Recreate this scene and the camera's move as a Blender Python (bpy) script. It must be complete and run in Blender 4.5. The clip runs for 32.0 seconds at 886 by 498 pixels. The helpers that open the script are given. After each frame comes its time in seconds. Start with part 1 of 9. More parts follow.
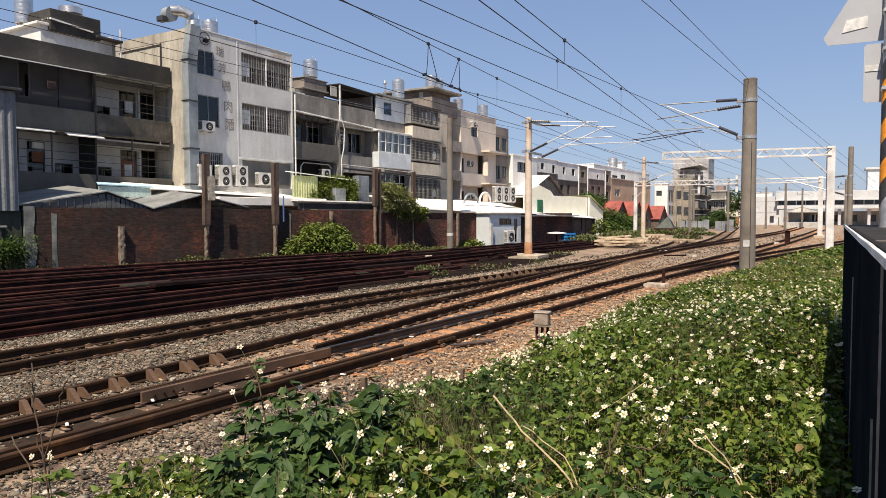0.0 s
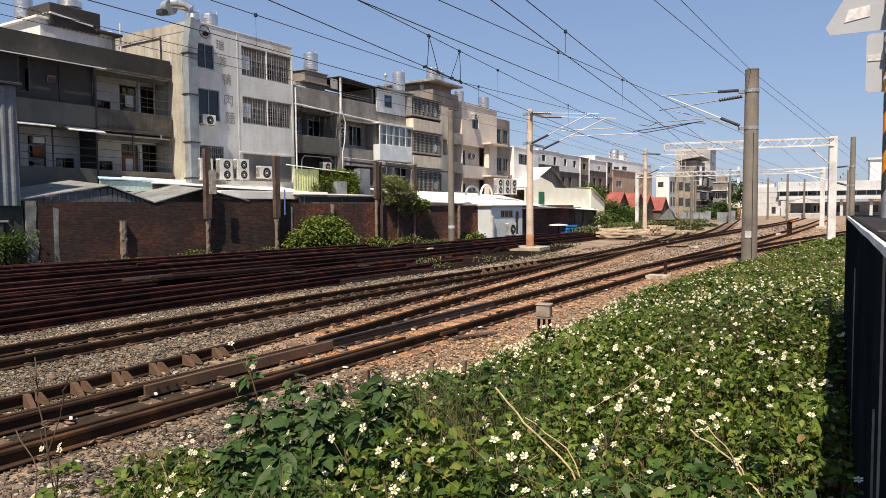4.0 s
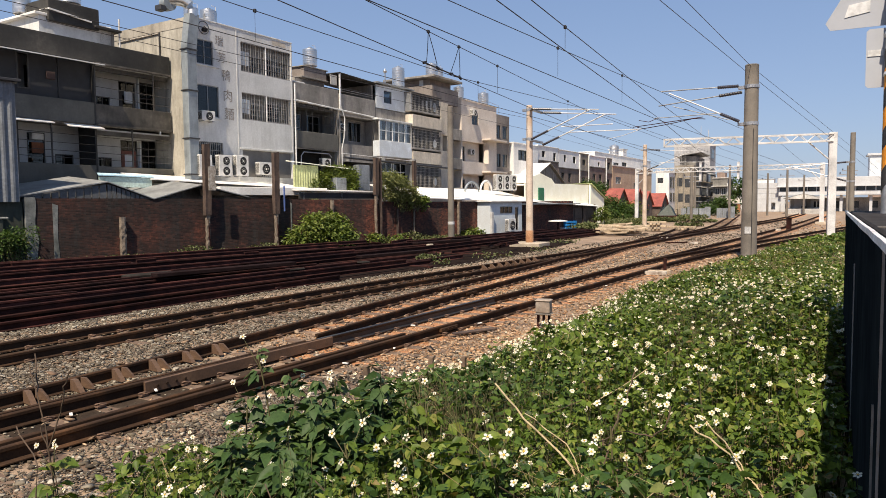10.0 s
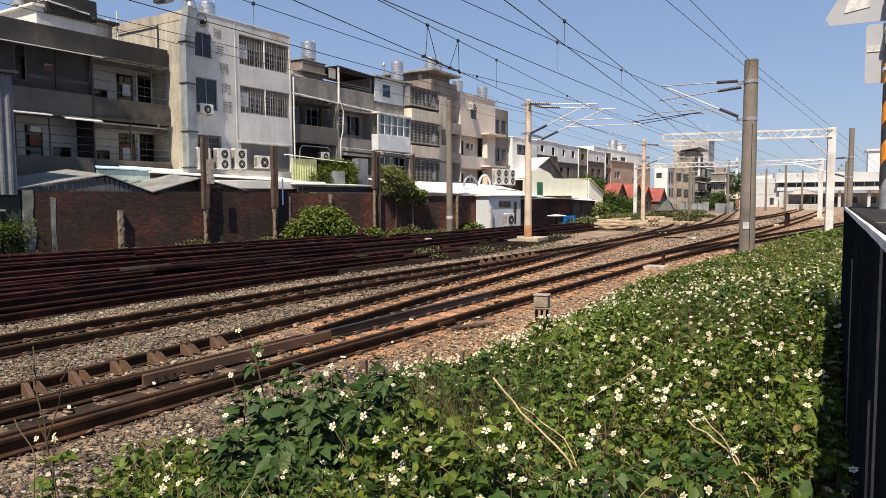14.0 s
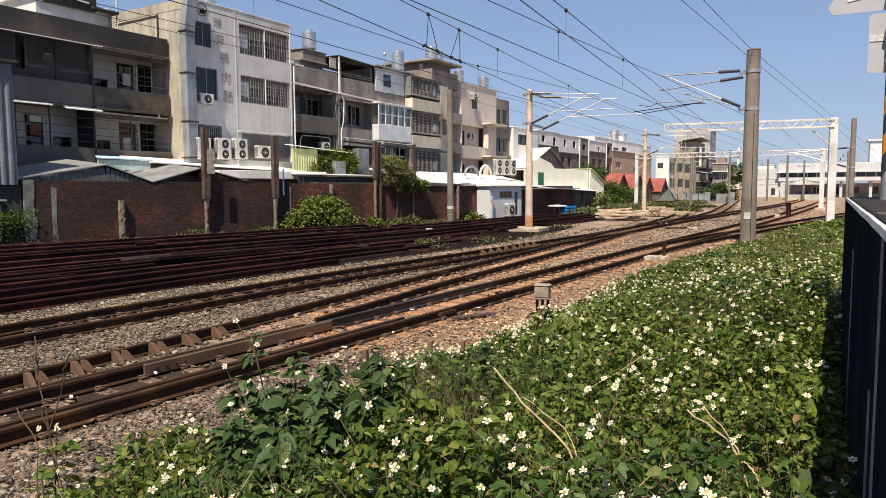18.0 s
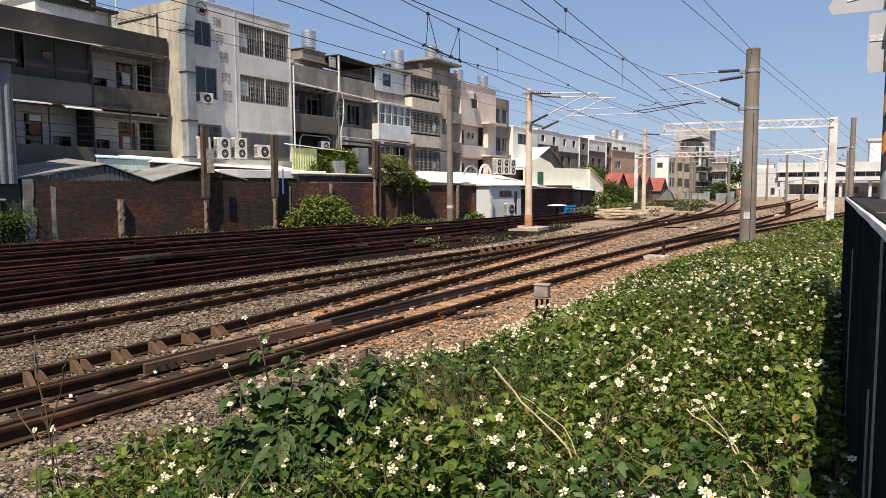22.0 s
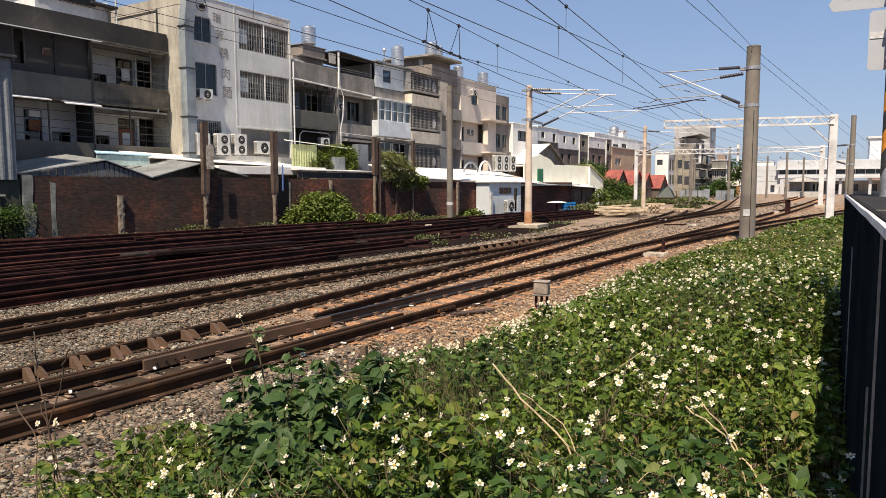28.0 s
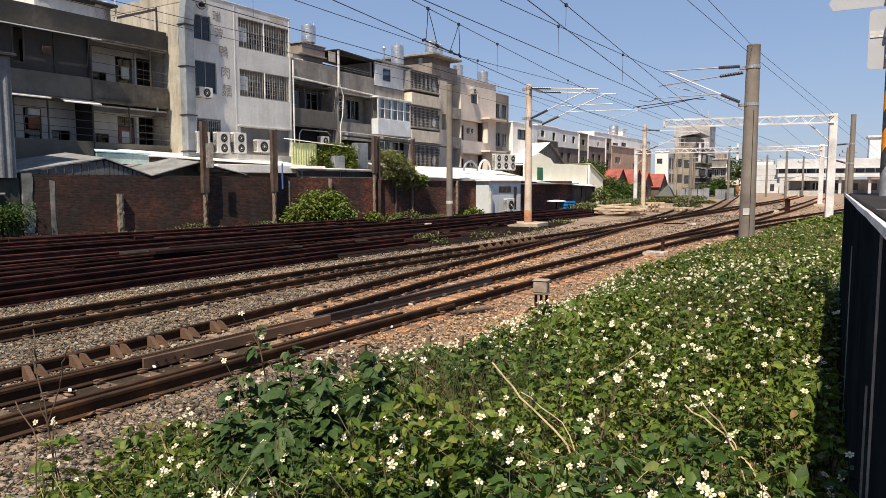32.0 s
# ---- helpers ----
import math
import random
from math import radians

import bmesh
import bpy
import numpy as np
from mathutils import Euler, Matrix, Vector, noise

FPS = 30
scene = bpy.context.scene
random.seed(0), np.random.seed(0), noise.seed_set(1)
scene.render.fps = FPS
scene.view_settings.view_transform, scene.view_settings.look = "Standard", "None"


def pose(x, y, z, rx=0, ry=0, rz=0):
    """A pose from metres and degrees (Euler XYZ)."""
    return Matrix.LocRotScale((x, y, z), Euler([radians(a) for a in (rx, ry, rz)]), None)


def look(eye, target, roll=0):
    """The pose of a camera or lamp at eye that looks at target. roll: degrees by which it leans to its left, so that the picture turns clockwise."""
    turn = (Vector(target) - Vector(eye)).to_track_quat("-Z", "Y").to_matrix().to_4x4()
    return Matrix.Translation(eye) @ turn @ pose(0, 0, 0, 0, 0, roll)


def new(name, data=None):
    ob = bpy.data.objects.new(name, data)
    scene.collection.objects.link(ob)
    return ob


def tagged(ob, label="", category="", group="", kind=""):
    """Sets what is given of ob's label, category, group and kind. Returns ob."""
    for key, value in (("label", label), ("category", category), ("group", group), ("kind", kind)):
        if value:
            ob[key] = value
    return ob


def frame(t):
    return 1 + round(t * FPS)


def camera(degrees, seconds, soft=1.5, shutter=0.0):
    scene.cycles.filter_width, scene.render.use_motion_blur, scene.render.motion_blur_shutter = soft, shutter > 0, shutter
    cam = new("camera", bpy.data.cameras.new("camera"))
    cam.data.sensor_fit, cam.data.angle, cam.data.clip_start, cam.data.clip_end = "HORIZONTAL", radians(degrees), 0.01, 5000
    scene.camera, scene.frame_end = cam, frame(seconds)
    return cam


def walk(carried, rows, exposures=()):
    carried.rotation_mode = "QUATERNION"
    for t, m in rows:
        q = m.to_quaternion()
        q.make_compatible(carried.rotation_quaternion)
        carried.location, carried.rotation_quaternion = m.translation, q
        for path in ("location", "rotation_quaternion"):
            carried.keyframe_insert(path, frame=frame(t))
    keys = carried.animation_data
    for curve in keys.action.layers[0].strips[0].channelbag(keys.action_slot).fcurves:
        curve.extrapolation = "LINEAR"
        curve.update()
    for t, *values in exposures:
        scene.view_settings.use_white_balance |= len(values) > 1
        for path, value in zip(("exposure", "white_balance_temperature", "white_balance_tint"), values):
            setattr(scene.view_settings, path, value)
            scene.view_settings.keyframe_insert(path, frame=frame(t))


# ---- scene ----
# ---- camera ----
cam = camera(64.61, 32.0, soft=0.75)
EYE = (0.0, 0.0, 2.5)
walk(cam, [(t, pose(*EYE, rx, ry, rz)) for t, rx, ry, rz in (
    (0, 87.276, 0.170, 27.872),
    (0.5, 87.157, 0.172, 27.855),
    (1, 87.062, 0.165, 27.847),
    (1.5, 86.853, 0.209, 27.911),
    (2, 86.919, 0.237, 27.919),
    (2.5, 87.009, 0.389, 27.916),
    (3, 86.912, 0.474, 27.969),
    (3.5, 86.748, 0.459, 27.969),
    (5.5, 86.616, 0.477, 28.001),
    (6, 86.629, 0.528, 27.993),
    (6.5, 86.691, 0.539, 27.961),
    (7, 86.559, 0.535, 27.941),
    (7.5, 86.487, 0.525, 27.954),
    (8, 86.409, 0.568, 27.954),
    (8.5, 86.406, 0.570, 27.954),
    (9, 86.351, 0.514, 27.952),
    (9.5, 86.351, 0.514, 27.952),
    (10, 86.351, 0.514, 27.952),
    (10.5, 86.351, 0.514, 27.952),
    (11, 86.324, 0.438, 27.952),
    (11.5, 86.313, 0.433, 27.952),
    (12, 86.221, 0.431, 27.964),
    (12.5, 86.310, 0.435, 27.971),
    (13, 86.301, 0.453, 27.949),
    (13.5, 86.138, 0.361, 27.953),
    (14, 85.877, 0.311, 27.835),
    (14.5, 85.590, 0.327, 27.897),
    (16.5, 85.108, 0.302, 27.890),
    (17, 85.065, 0.292, 27.904),
    (17.5, 85.088, 0.292, 27.901),
    (18, 85.078, 0.283, 27.904),
    (18.5, 85.045, 0.289, 27.892),
    (19, 85.075, 0.330, 27.894),
    (19.5, 85.107, 0.341, 27.868),
    (20, 85.096, 0.310, 27.867),
    (20.5, 85.096, 0.311, 27.873),
    (21, 85.038, 0.281, 27.877),
    (21.5, 84.999, 0.276, 27.873),
    (22, 85.027, 0.260, 27.873),
    (22.5, 84.961, 0.252, 27.865),
    (23, 84.989, 0.285, 27.865),
    (23.5, 84.897, 0.270, 27.867),
    (24, 84.947, 0.224, 27.867),
    (24.5, 84.890, 0.221, 27.862),
    (25, 84.890, 0.222, 27.866),
    (25.5, 84.890, 0.217, 27.869),
    (27.5, 84.777, 0.172, 27.866),
    (28, 84.761, 0.139, 27.858),
    (28.5, 84.808, 0.153, 27.847),
    (29, 84.837, 0.165, 27.836),
    (29.5, 84.848, 0.187, 27.837),
    (30, 84.803, 0.171, 27.851),
    (30.5, 84.675, 0.137, 27.864),
    (31, 84.677, 0.107, 27.859),
    (31.5, 84.667, 0.071, 27.853),
    (32, 84.652, 0.081, 27.833),
)], [(0, 0.56, 6500, 13), (32, 0.56, 6500, 13)])

# ---- world and sun ----
SUN_DIR = Vector((0.09, -0.57, 0.82)).normalized()
world = bpy.data.worlds.new("world")
scene.world = world
world.use_nodes = True
wn = world.node_tree
sky = wn.nodes.new("ShaderNodeTexSky")
sky.sky_type = "NISHITA"
sky.sun_disc = False
sky.sun_elevation = math.asin(SUN_DIR.z)
sky.sun_rotation = math.atan2(SUN_DIR.x, SUN_DIR.y)
sky.air_density, sky.dust_density, sky.ozone_density = 1.0, 0.8, 4.0
tint = wn.nodes.new("ShaderNodeMix")
tint.data_type, tint.blend_type = "RGBA", "MULTIPLY"
tint.inputs[0].default_value = 1.0
tint.inputs[7].default_value = (1.02, 0.97, 1.06, 1)
wn.links.new(sky.outputs[0], tint.inputs[6])
haze = wn.nodes.new("ShaderNodeMix")   # thin even haze over the whole sky
haze.data_type = "RGBA"
haze.inputs[0].default_value = 0.62
level = wn.nodes.new("ShaderNodeTexCoord")
split = wn.nodes.new("ShaderNodeSeparateXYZ")
wn.links.new(level.outputs["Generated"], split.inputs[0])
fade = wn.nodes.new("ShaderNodeValToRGB")   # the haze thins out with height
fade.color_ramp.elements[0].position, fade.color_ramp.elements[0].color = 0.02, (3.2, 4.25, 5.65, 1)
fade.color_ramp.elements[1].position, fade.color_ramp.elements[1].color = 0.3, (2.22, 3.38, 5.25, 1)
wn.links.new(split.outputs[2], fade.inputs[0])
wn.links.new(fade.outputs[0], haze.inputs[7])
wn.links.new(tint.outputs[2], haze.inputs[6])
wn.links.new(haze.outputs[2], wn.nodes["Background"].inputs[0])
wn.nodes["Background"].inputs[1].default_value = 0.08
sun = new("sun", bpy.data.lights.new("sun", "SUN"))
sun.data.energy, sun.data.angle, sun.data.color = 5.0, radians(0.53), (1.0, 0.88, 0.69)
sun.matrix_world = look(SUN_DIR * 50, (0, 0, 0))


# ---- mesh and material helpers ----
class Shape:
    """Vertices and faces of one mesh."""

    def __init__(self):
        self.v, self.f = [], []

    def add(self, verts, faces):
        n = len(self.v)
        self.v += [tuple(p) for p in verts]
        self.f += [tuple(n + i for i in face) for face in faces]
        return self

    def box(self, x0, x1, y0, y1, z0, z1, c=0.0):
        """A box; c: width of the chamfer along its edges."""
        if c <= 0:
            p = [(x, y, z) for z in (z0, z1) for y in (y0, y1) for x in (x0, x1)]
            return self.add(p, [(0, 2, 3, 1), (4, 5, 7, 6), (0, 1, 5, 4), (2, 6, 7, 3), (0, 4, 6, 2), (1, 3, 7, 5)])
        rings = []
        for z, i in ((z0, c), (z0 + c, 0), (z1 - c, 0), (z1, c)):
            k = c if i == 0 else c * 1.6
            rings += [[(x0 + k, y0 + i, z), (x1 - k, y0 + i, z), (x1 - i, y0 + k, z), (x1 - i, y1 - k, z),
                       (x1 - k, y1 - i, z), (x0 + k, y1 - i, z), (x0 + i, y1 - k, z), (x0 + i, y0 + k, z)]]
        return self.rings(rings)

    def rings(self, rings, caps=True):
        n = len(rings[0])
        faces = []
        for r in range(len(rings) - 1):
            for i in range(n):
                j = (i + 1) % n
                faces.append((r * n + i, r * n + j, (r + 1) * n + j, (r + 1) * n + i))
        if caps:
            faces.append(tuple(range(n - 1, -1, -1)))
            faces.append(tuple((len(rings) - 1) * n + i for i in range(n)))
        return self.add([p for ring in rings for p in ring], faces)

    def tube(self, a, b, r0, r1=None, n=10, caps=True):
        a, b = Vector(a), Vector(b)
        r1 = r0 if r1 is None else r1
        d = (b - a).normalized()
        s = d.cross(Vector((0, 0, 1)) if abs(d.z) < 0.9 else Vector((1, 0, 0))).normalized()
        t = s.cross(d)
        ring = [[c + (s * math.cos(k * math.tau / n) + t * math.sin(k * math.tau / n)) * r for k in range(n)] for c, r in ((a, r0), (b, r1))]
        return self.rings([[p for p in reversed(g)] for g in ring], caps)

    def lathe(self, x, y, profile, n=16):
        """A turned form: profile of (radius, z) from the bottom up."""
        return self.rings([[(x + r * math.cos(k * math.tau / n), y + r * math.sin(k * math.tau / n), z) for k in range(n)] for r, z in profile])

    def path(self, points, r, n=6):
        """A round bar bent along points."""
        pts = [Vector(p) for p in points]
        rings = []
        for i, p in enumerate(pts):
            d = (pts[min(i + 1, len(pts) - 1)] - pts[max(i - 1, 0)]).normalized()
            s = d.cross(Vector((0, 0, 1)) if abs(d.z) < 0.95 else Vector((0, 1, 0))).normalized()
            t = s.cross(d)
            rings.append([p + (s * math.cos(k * math.tau / n) - t * math.sin(k * math.tau / n)) * r for k in range(n)])
        return self.rings(rings)

    def prism(self, outline, y0, y1):
        """An outline of (x, z), counter-clockwise seen from -y, pulled from y0 to y1."""
        n = len(outline)
        p = [(x, y0, z) for x, z in outline] + [(x, y1, z) for x, z in outline]
        return self.add(p, [tuple(range(n)), tuple(range(2 * n - 1, n - 1, -1))] + [(i, n + i, n + (i + 1) % n, (i + 1) % n) for i in range(n)])

    def holed(self, x0, x1, y0, y1, z0, z1, holes):
        """A wall slab in the xz plane, from y0 to y1, with holes (x0, x1, z0, z1) right through it."""
        xs = sorted({x0, x1, *[min(max(h, x0), x1) for o in holes for h in o[:2]]})
        zs = sorted({z0, z1, *[min(max(h, z0), z1) for o in holes for h in o[2:]]})
        nx, nz = len(xs) - 1, len(zs) - 1
        solid = [[not any(o[0] < (xs[i] + xs[i + 1]) / 2 < o[1] and o[2] < (zs[k] + zs[k + 1]) / 2 < o[3] for o in holes) for k in range(nz)] for i in range(nx)]
        at = lambda i, k: 0 <= i < nx and 0 <= k < nz and solid[i][k]
        index, verts, faces = {}, [], []

        def v(x, y, z):
            if (x, y, z) not in index:
                index[(x, y, z)] = len(verts)
                verts.append((x, y, z))
            return index[(x, y, z)]

        for i in range(nx):
            for k in range(nz):
                if not solid[i][k]:
                    continue
                a, b, c, d = xs[i], xs[i + 1], zs[k], zs[k + 1]
                p = [v(a, y0, c), v(b, y0, c), v(b, y0, d), v(a, y0, d), v(a, y1, c), v(b, y1, c), v(b, y1, d), v(a, y1, d)]
                sides = [(0, 1, 2, 3), (5, 4, 7, 6)]
                if not at(i - 1, k): sides.append((4, 0, 3, 7))
                if not at(i + 1, k): sides.append((1, 5, 6, 2))
                if not at(i, k - 1): sides.append((4, 5, 1, 0))
                if not at(i, k + 1): sides.append((3, 2, 6, 7))
                faces += [tuple(p[j] for j in f) for f in sides]
        return self.add(verts, faces)

    def mesh(self, name, smooth=False):
        me = bpy.data.meshes.new(name)
        me.from_pydata(self.v, [], self.f)
        if smooth:
            me.polygons.foreach_set("use_smooth", [True] * len(me.polygons))
            me.set_sharp_from_angle(angle=radians(38))
        me.update()
        return me


def part(name, shape, material, parent=None, label="", smooth=False):
    """Links a shape as one mesh object under a thing or a part."""
    me = shape if isinstance(shape, bpy.types.Mesh) else shape.mesh(name, smooth)
    if material and not me.materials:
        me.materials.append(material)
    ob = new(name, me)
    if parent:
        ob.parent = parent
    return tagged(ob, label)


def thing(name, m, label, category, group="", kind=""):
    ob = new(name)
    ob.matrix_basis = m
    ob.empty_display_size = 0.2
    return tagged(ob, label, category, group, kind)


def S():
    return Shape()


def fast_mesh(name, verts, faces, material, smooth=False):
    """A mesh from arrays of vertices and of triangles or quads."""
    me = bpy.data.meshes.new(name)
    verts, faces = np.asarray(verts, np.float32), np.asarray(faces, np.int32)
    k = faces.shape[1]
    me.vertices.add(len(verts))
    me.vertices.foreach_set("co", verts.ravel())
    me.loops.add(faces.size)
    me.loops.foreach_set("vertex_index", faces.ravel())
    me.polygons.add(len(faces))
    me.polygons.foreach_set("loop_start", np.arange(len(faces), dtype=np.int32) * k)
    me.polygons.foreach_set("loop_total", np.full(len(faces), k, np.int32))
    if smooth:
        me.polygons.foreach_set("use_smooth", np.ones(len(faces), bool))
    me.update(calc_edges=True)
    me.materials.append(material)
    return me

# ---- materials ----
def ramp(nt, fac, stops):
    r = nt.nodes.new("ShaderNodeValToRGB")
    while len(r.color_ramp.elements) < len(stops):
        r.color_ramp.elements.new(0.5)
    for e, (p, c) in zip(r.color_ramp.elements, stops):
        e.position, e.color = p, (*c, 1)
    nt.links.new(fac, r.inputs[0])
    return r.outputs[0]


def mixed(nt, fac, a, b, how="MIX"):
    m = nt.nodes.new("ShaderNodeMix")
    m.data_type, m.blend_type = "RGBA", how
    for sock, val in ((m.inputs[0], fac), (m.inputs[6], a), (m.inputs[7], b)):
        if isinstance(val, bpy.types.NodeSocket):
            nt.links.new(val, sock)
        elif isinstance(val, (int, float)):
            sock.default_value = val
        else:
            sock.default_value = (*val, 1)
    return m.outputs[2]


def noise_tex(nt, vec, scale, detail=4.0, rough=0.6):
    n = nt.nodes.new("ShaderNodeTexNoise")
    n.inputs["Scale"].default_value, n.inputs["Detail"].default_value, n.inputs["Roughness"].default_value = scale, detail, rough
    nt.links.new(vec, n.inputs["Vector"])
    return n.outputs[0]


def squeezed(nt, vec, sx, sy, sz):
    m = nt.nodes.new("ShaderNodeMapping")
    m.inputs["Scale"].default_value = (sx, sy, sz)
    nt.links.new(vec, m.inputs[0])
    return m.outputs[0]


def surface(name, base, dark=None, light=None, rough=0.8, metal=0.0, grain=20.0, blotch=1.2, streak=0.0, streak_color=(0.05, 0.045, 0.04),
            bump=0.02, random=0.0, amount=0.5, spec=0.5, trans=0.0):
    """A weathered surface: blotches and grain between three colours, dirt running down, relief, and a change from piece to piece."""
    m = bpy.data.materials.new(name)
    m.use_nodes = True
    nt = m.node_tree
    bsdf = nt.nodes["Principled BSDF"]
    tc = nt.nodes.new("ShaderNodeTexCoord").outputs["Object"]
    if random > 0:
        info = nt.nodes.new("ShaderNodeObjectInfo")
        off = nt.nodes.new("ShaderNodeVectorMath")
        off.operation = "MULTIPLY_ADD"
        nt.links.new(info.outputs["Random"], off.inputs[0])
        off.inputs[1].default_value = (37.0, 51.0, 23.0)
        nt.links.new(tc, off.inputs[2])
        tc = off.outputs[0]
    dark = dark or tuple(c * 0.62 for c in base)
    light = light or tuple(min(1, c * 1.28) for c in base)
    big, small = noise_tex(nt, tc, blotch, 5.0), noise_tex(nt, tc, grain, 3.0)
    col = ramp(nt, big, [(0.3, dark), (0.52, base), (0.75, light)])
    fine = ramp(nt, small, [(0.3, (1 - amount * 0.6,) * 3), (0.7, (1 + amount * 0.25,) * 3)])
    col = mixed(nt, 1.0, col, fine, "MULTIPLY")
    if streak > 0:
        run = noise_tex(nt, squeezed(nt, tc, 1.4, 1.4, 0.28), 1.5, 6.0, 0.72)
        mask = ramp(nt, run, [(0.47, (0, 0, 0)), (0.72, (streak,) * 3)])
        col = mixed(nt, mask, col, streak_color)
    if random > 0:
        tint = ramp(nt, info.outputs["Random"], [(0.0, (1 - random,) * 3), (1.0, (1 + random * 0.6,) * 3)])
        col = mixed(nt, 1.0, col, tint, "MULTIPLY")
    nt.links.new(col, bsdf.inputs["Base Color"])
    rr = ramp(nt, small, [(0.25, (max(0.03, rough - 0.12),) * 3), (0.8, (min(1, rough + 0.1),) * 3)])
    nt.links.new(rr, bsdf.inputs["Roughness"])
    bsdf.inputs["Metallic"].default_value = metal
    bsdf.inputs["Specular IOR Level"].default_value = spec
    if trans:
        bsdf.inputs["Transmission Weight"].default_value = trans
    if bump:
        b = nt.nodes.new("ShaderNodeBump")
        b.inputs["Strength"].default_value, b.inputs["Distance"].default_value = 0.6, bump
        nt.links.new(small, b.inputs["Height"])
        nt.links.new(b.outputs[0], bsdf.inputs["Normal"])
    return m


def glass_mat(name, tint=(0.32, 0.36, 0.38), rough=0.03):
    m = bpy.data.materials.new(name)
    m.use_nodes = True
    nt = m.node_tree
    out = nt.nodes["Material Output"]
    nt.nodes.remove(nt.nodes["Principled BSDF"])
    a, b, mx, fr = (nt.nodes.new(k) for k in ("ShaderNodeBsdfTransparent", "ShaderNodeBsdfGlossy", "ShaderNodeMixShader", "ShaderNodeLayerWeight"))
    a.inputs[0].default_value = (*tint, 1)
    b.inputs[0].default_value = (0.8, 0.8, 0.8, 1)
    b.inputs[1].default_value = rough
    fr.inputs[0].default_value = 0.5
    steep, gloss = nt.nodes.new("ShaderNodeMath"), nt.nodes.new("ShaderNodeMath")
    steep.operation, gloss.operation = "POWER", "MULTIPLY_ADD"
    steep.inputs[1].default_value, gloss.inputs[1].default_value, gloss.inputs[2].default_value = 4.0, 0.9, 0.06
    nt.links.new(fr.outputs["Facing"], steep.inputs[0])
    nt.links.new(steep.outputs[0], gloss.inputs[0])
    nt.links.new(gloss.outputs[0], mx.inputs[0])
    nt.links.new(a.outputs[0], mx.inputs[1])
    nt.links.new(b.outputs[0], mx.inputs[2])
    nt.links.new(mx.outputs[0], out.inputs[0])
    return m


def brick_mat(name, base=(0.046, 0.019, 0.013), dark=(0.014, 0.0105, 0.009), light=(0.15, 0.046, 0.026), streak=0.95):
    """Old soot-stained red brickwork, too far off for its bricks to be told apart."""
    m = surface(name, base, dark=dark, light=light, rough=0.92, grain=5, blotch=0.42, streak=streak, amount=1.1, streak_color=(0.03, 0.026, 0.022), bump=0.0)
    nt = m.node_tree
    bsdf = nt.nodes["Principled BSDF"]
    col = bsdf.inputs["Base Color"].links[0].from_socket
    tc = nt.nodes.new("ShaderNodeTexCoord").outputs["Object"]
    mp = nt.nodes.new("ShaderNodeMapping")
    mp.inputs["Rotation"].default_value = (radians(-90), 0, 0)
    nt.links.new(tc, mp.inputs[0])
    br = nt.nodes.new("ShaderNodeTexBrick")
    nt.links.new(mp.outputs[0], br.inputs["Vector"])
    for k, v in (("Scale", 1.0), ("Brick Width", 0.22), ("Row Height", 0.07), ("Mortar Size", 0.007), ("Mortar Smooth", 0.3)):
        br.inputs[k].default_value = v
    br.inputs["Color1"].default_value, br.inputs["Color2"].default_value, br.inputs["Mortar"].default_value = (1.6, 1.5, 1.45, 1), (0.5, 0.47, 0.47, 1), (1.0, 1.25, 1.35, 1)
    nt.links.new(mixed(nt, 1.0, col, br.outputs["Color"], "MULTIPLY"), bsdf.inputs["Base Color"])
    b = nt.nodes.new("ShaderNodeBump")
    b.invert = True
    b.inputs["Distance"].default_value = 0.01
    nt.links.new(br.outputs["Fac"], b.inputs["Height"])
    nt.links.new(b.outputs[0], bsdf.inputs["Normal"])
    return m


def island_mat(name, stops, rough=0.85, grain=30.0, random_attr=True, trans=0.0, spec=0.4):
    """For joined pieces: a colour by piece out of stops, with grain."""
    m = bpy.data.materials.new(name)
    m.use_nodes = True
    nt = m.node_tree
    bsdf = nt.nodes["Principled BSDF"]
    geo = nt.nodes.new("ShaderNodeNewGeometry")
    tc = nt.nodes.new("ShaderNodeTexCoord").outputs["Object"]
    col = ramp(nt, geo.outputs["Random Per Island"], stops)
    small = noise_tex(nt, tc, grain, 3.0)
    col = mixed(nt, 1.0, col, ramp(nt, small, [(0.3, (0.72,) * 3), (0.7, (1.12,) * 3)]), "MULTIPLY")
    wide = noise_tex(nt, tc, 0.35, 3.0)
    col = mixed(nt, 1.0, col, ramp(nt, wide, [(0.3, (0.8, 0.78, 0.78)), (0.7, (1.1, 1.1, 1.05))]), "MULTIPLY")
    nt.links.new(col, bsdf.inputs["Base Color"])
    bsdf.inputs["Roughness"].default_value = rough
    bsdf.inputs["Specular IOR Level"].default_value = spec
    if trans > 0:
        out = nt.nodes["Material Output"]
        tr, mx = nt.nodes.new("ShaderNodeBsdfTranslucent"), nt.nodes.new("ShaderNodeMixShader")
        nt.links.new(mixed(nt, 1.0, col, (1.1, 1.15, 0.5), "MULTIPLY"), tr.inputs[0])
        mx.inputs[0].default_value = trans
        nt.links.new(bsdf.outputs[0], mx.inputs[1])
        nt.links.new(tr.outputs[0], mx.inputs[2])
        nt.links.new(mx.outputs[0], out.inputs[0])
    return m


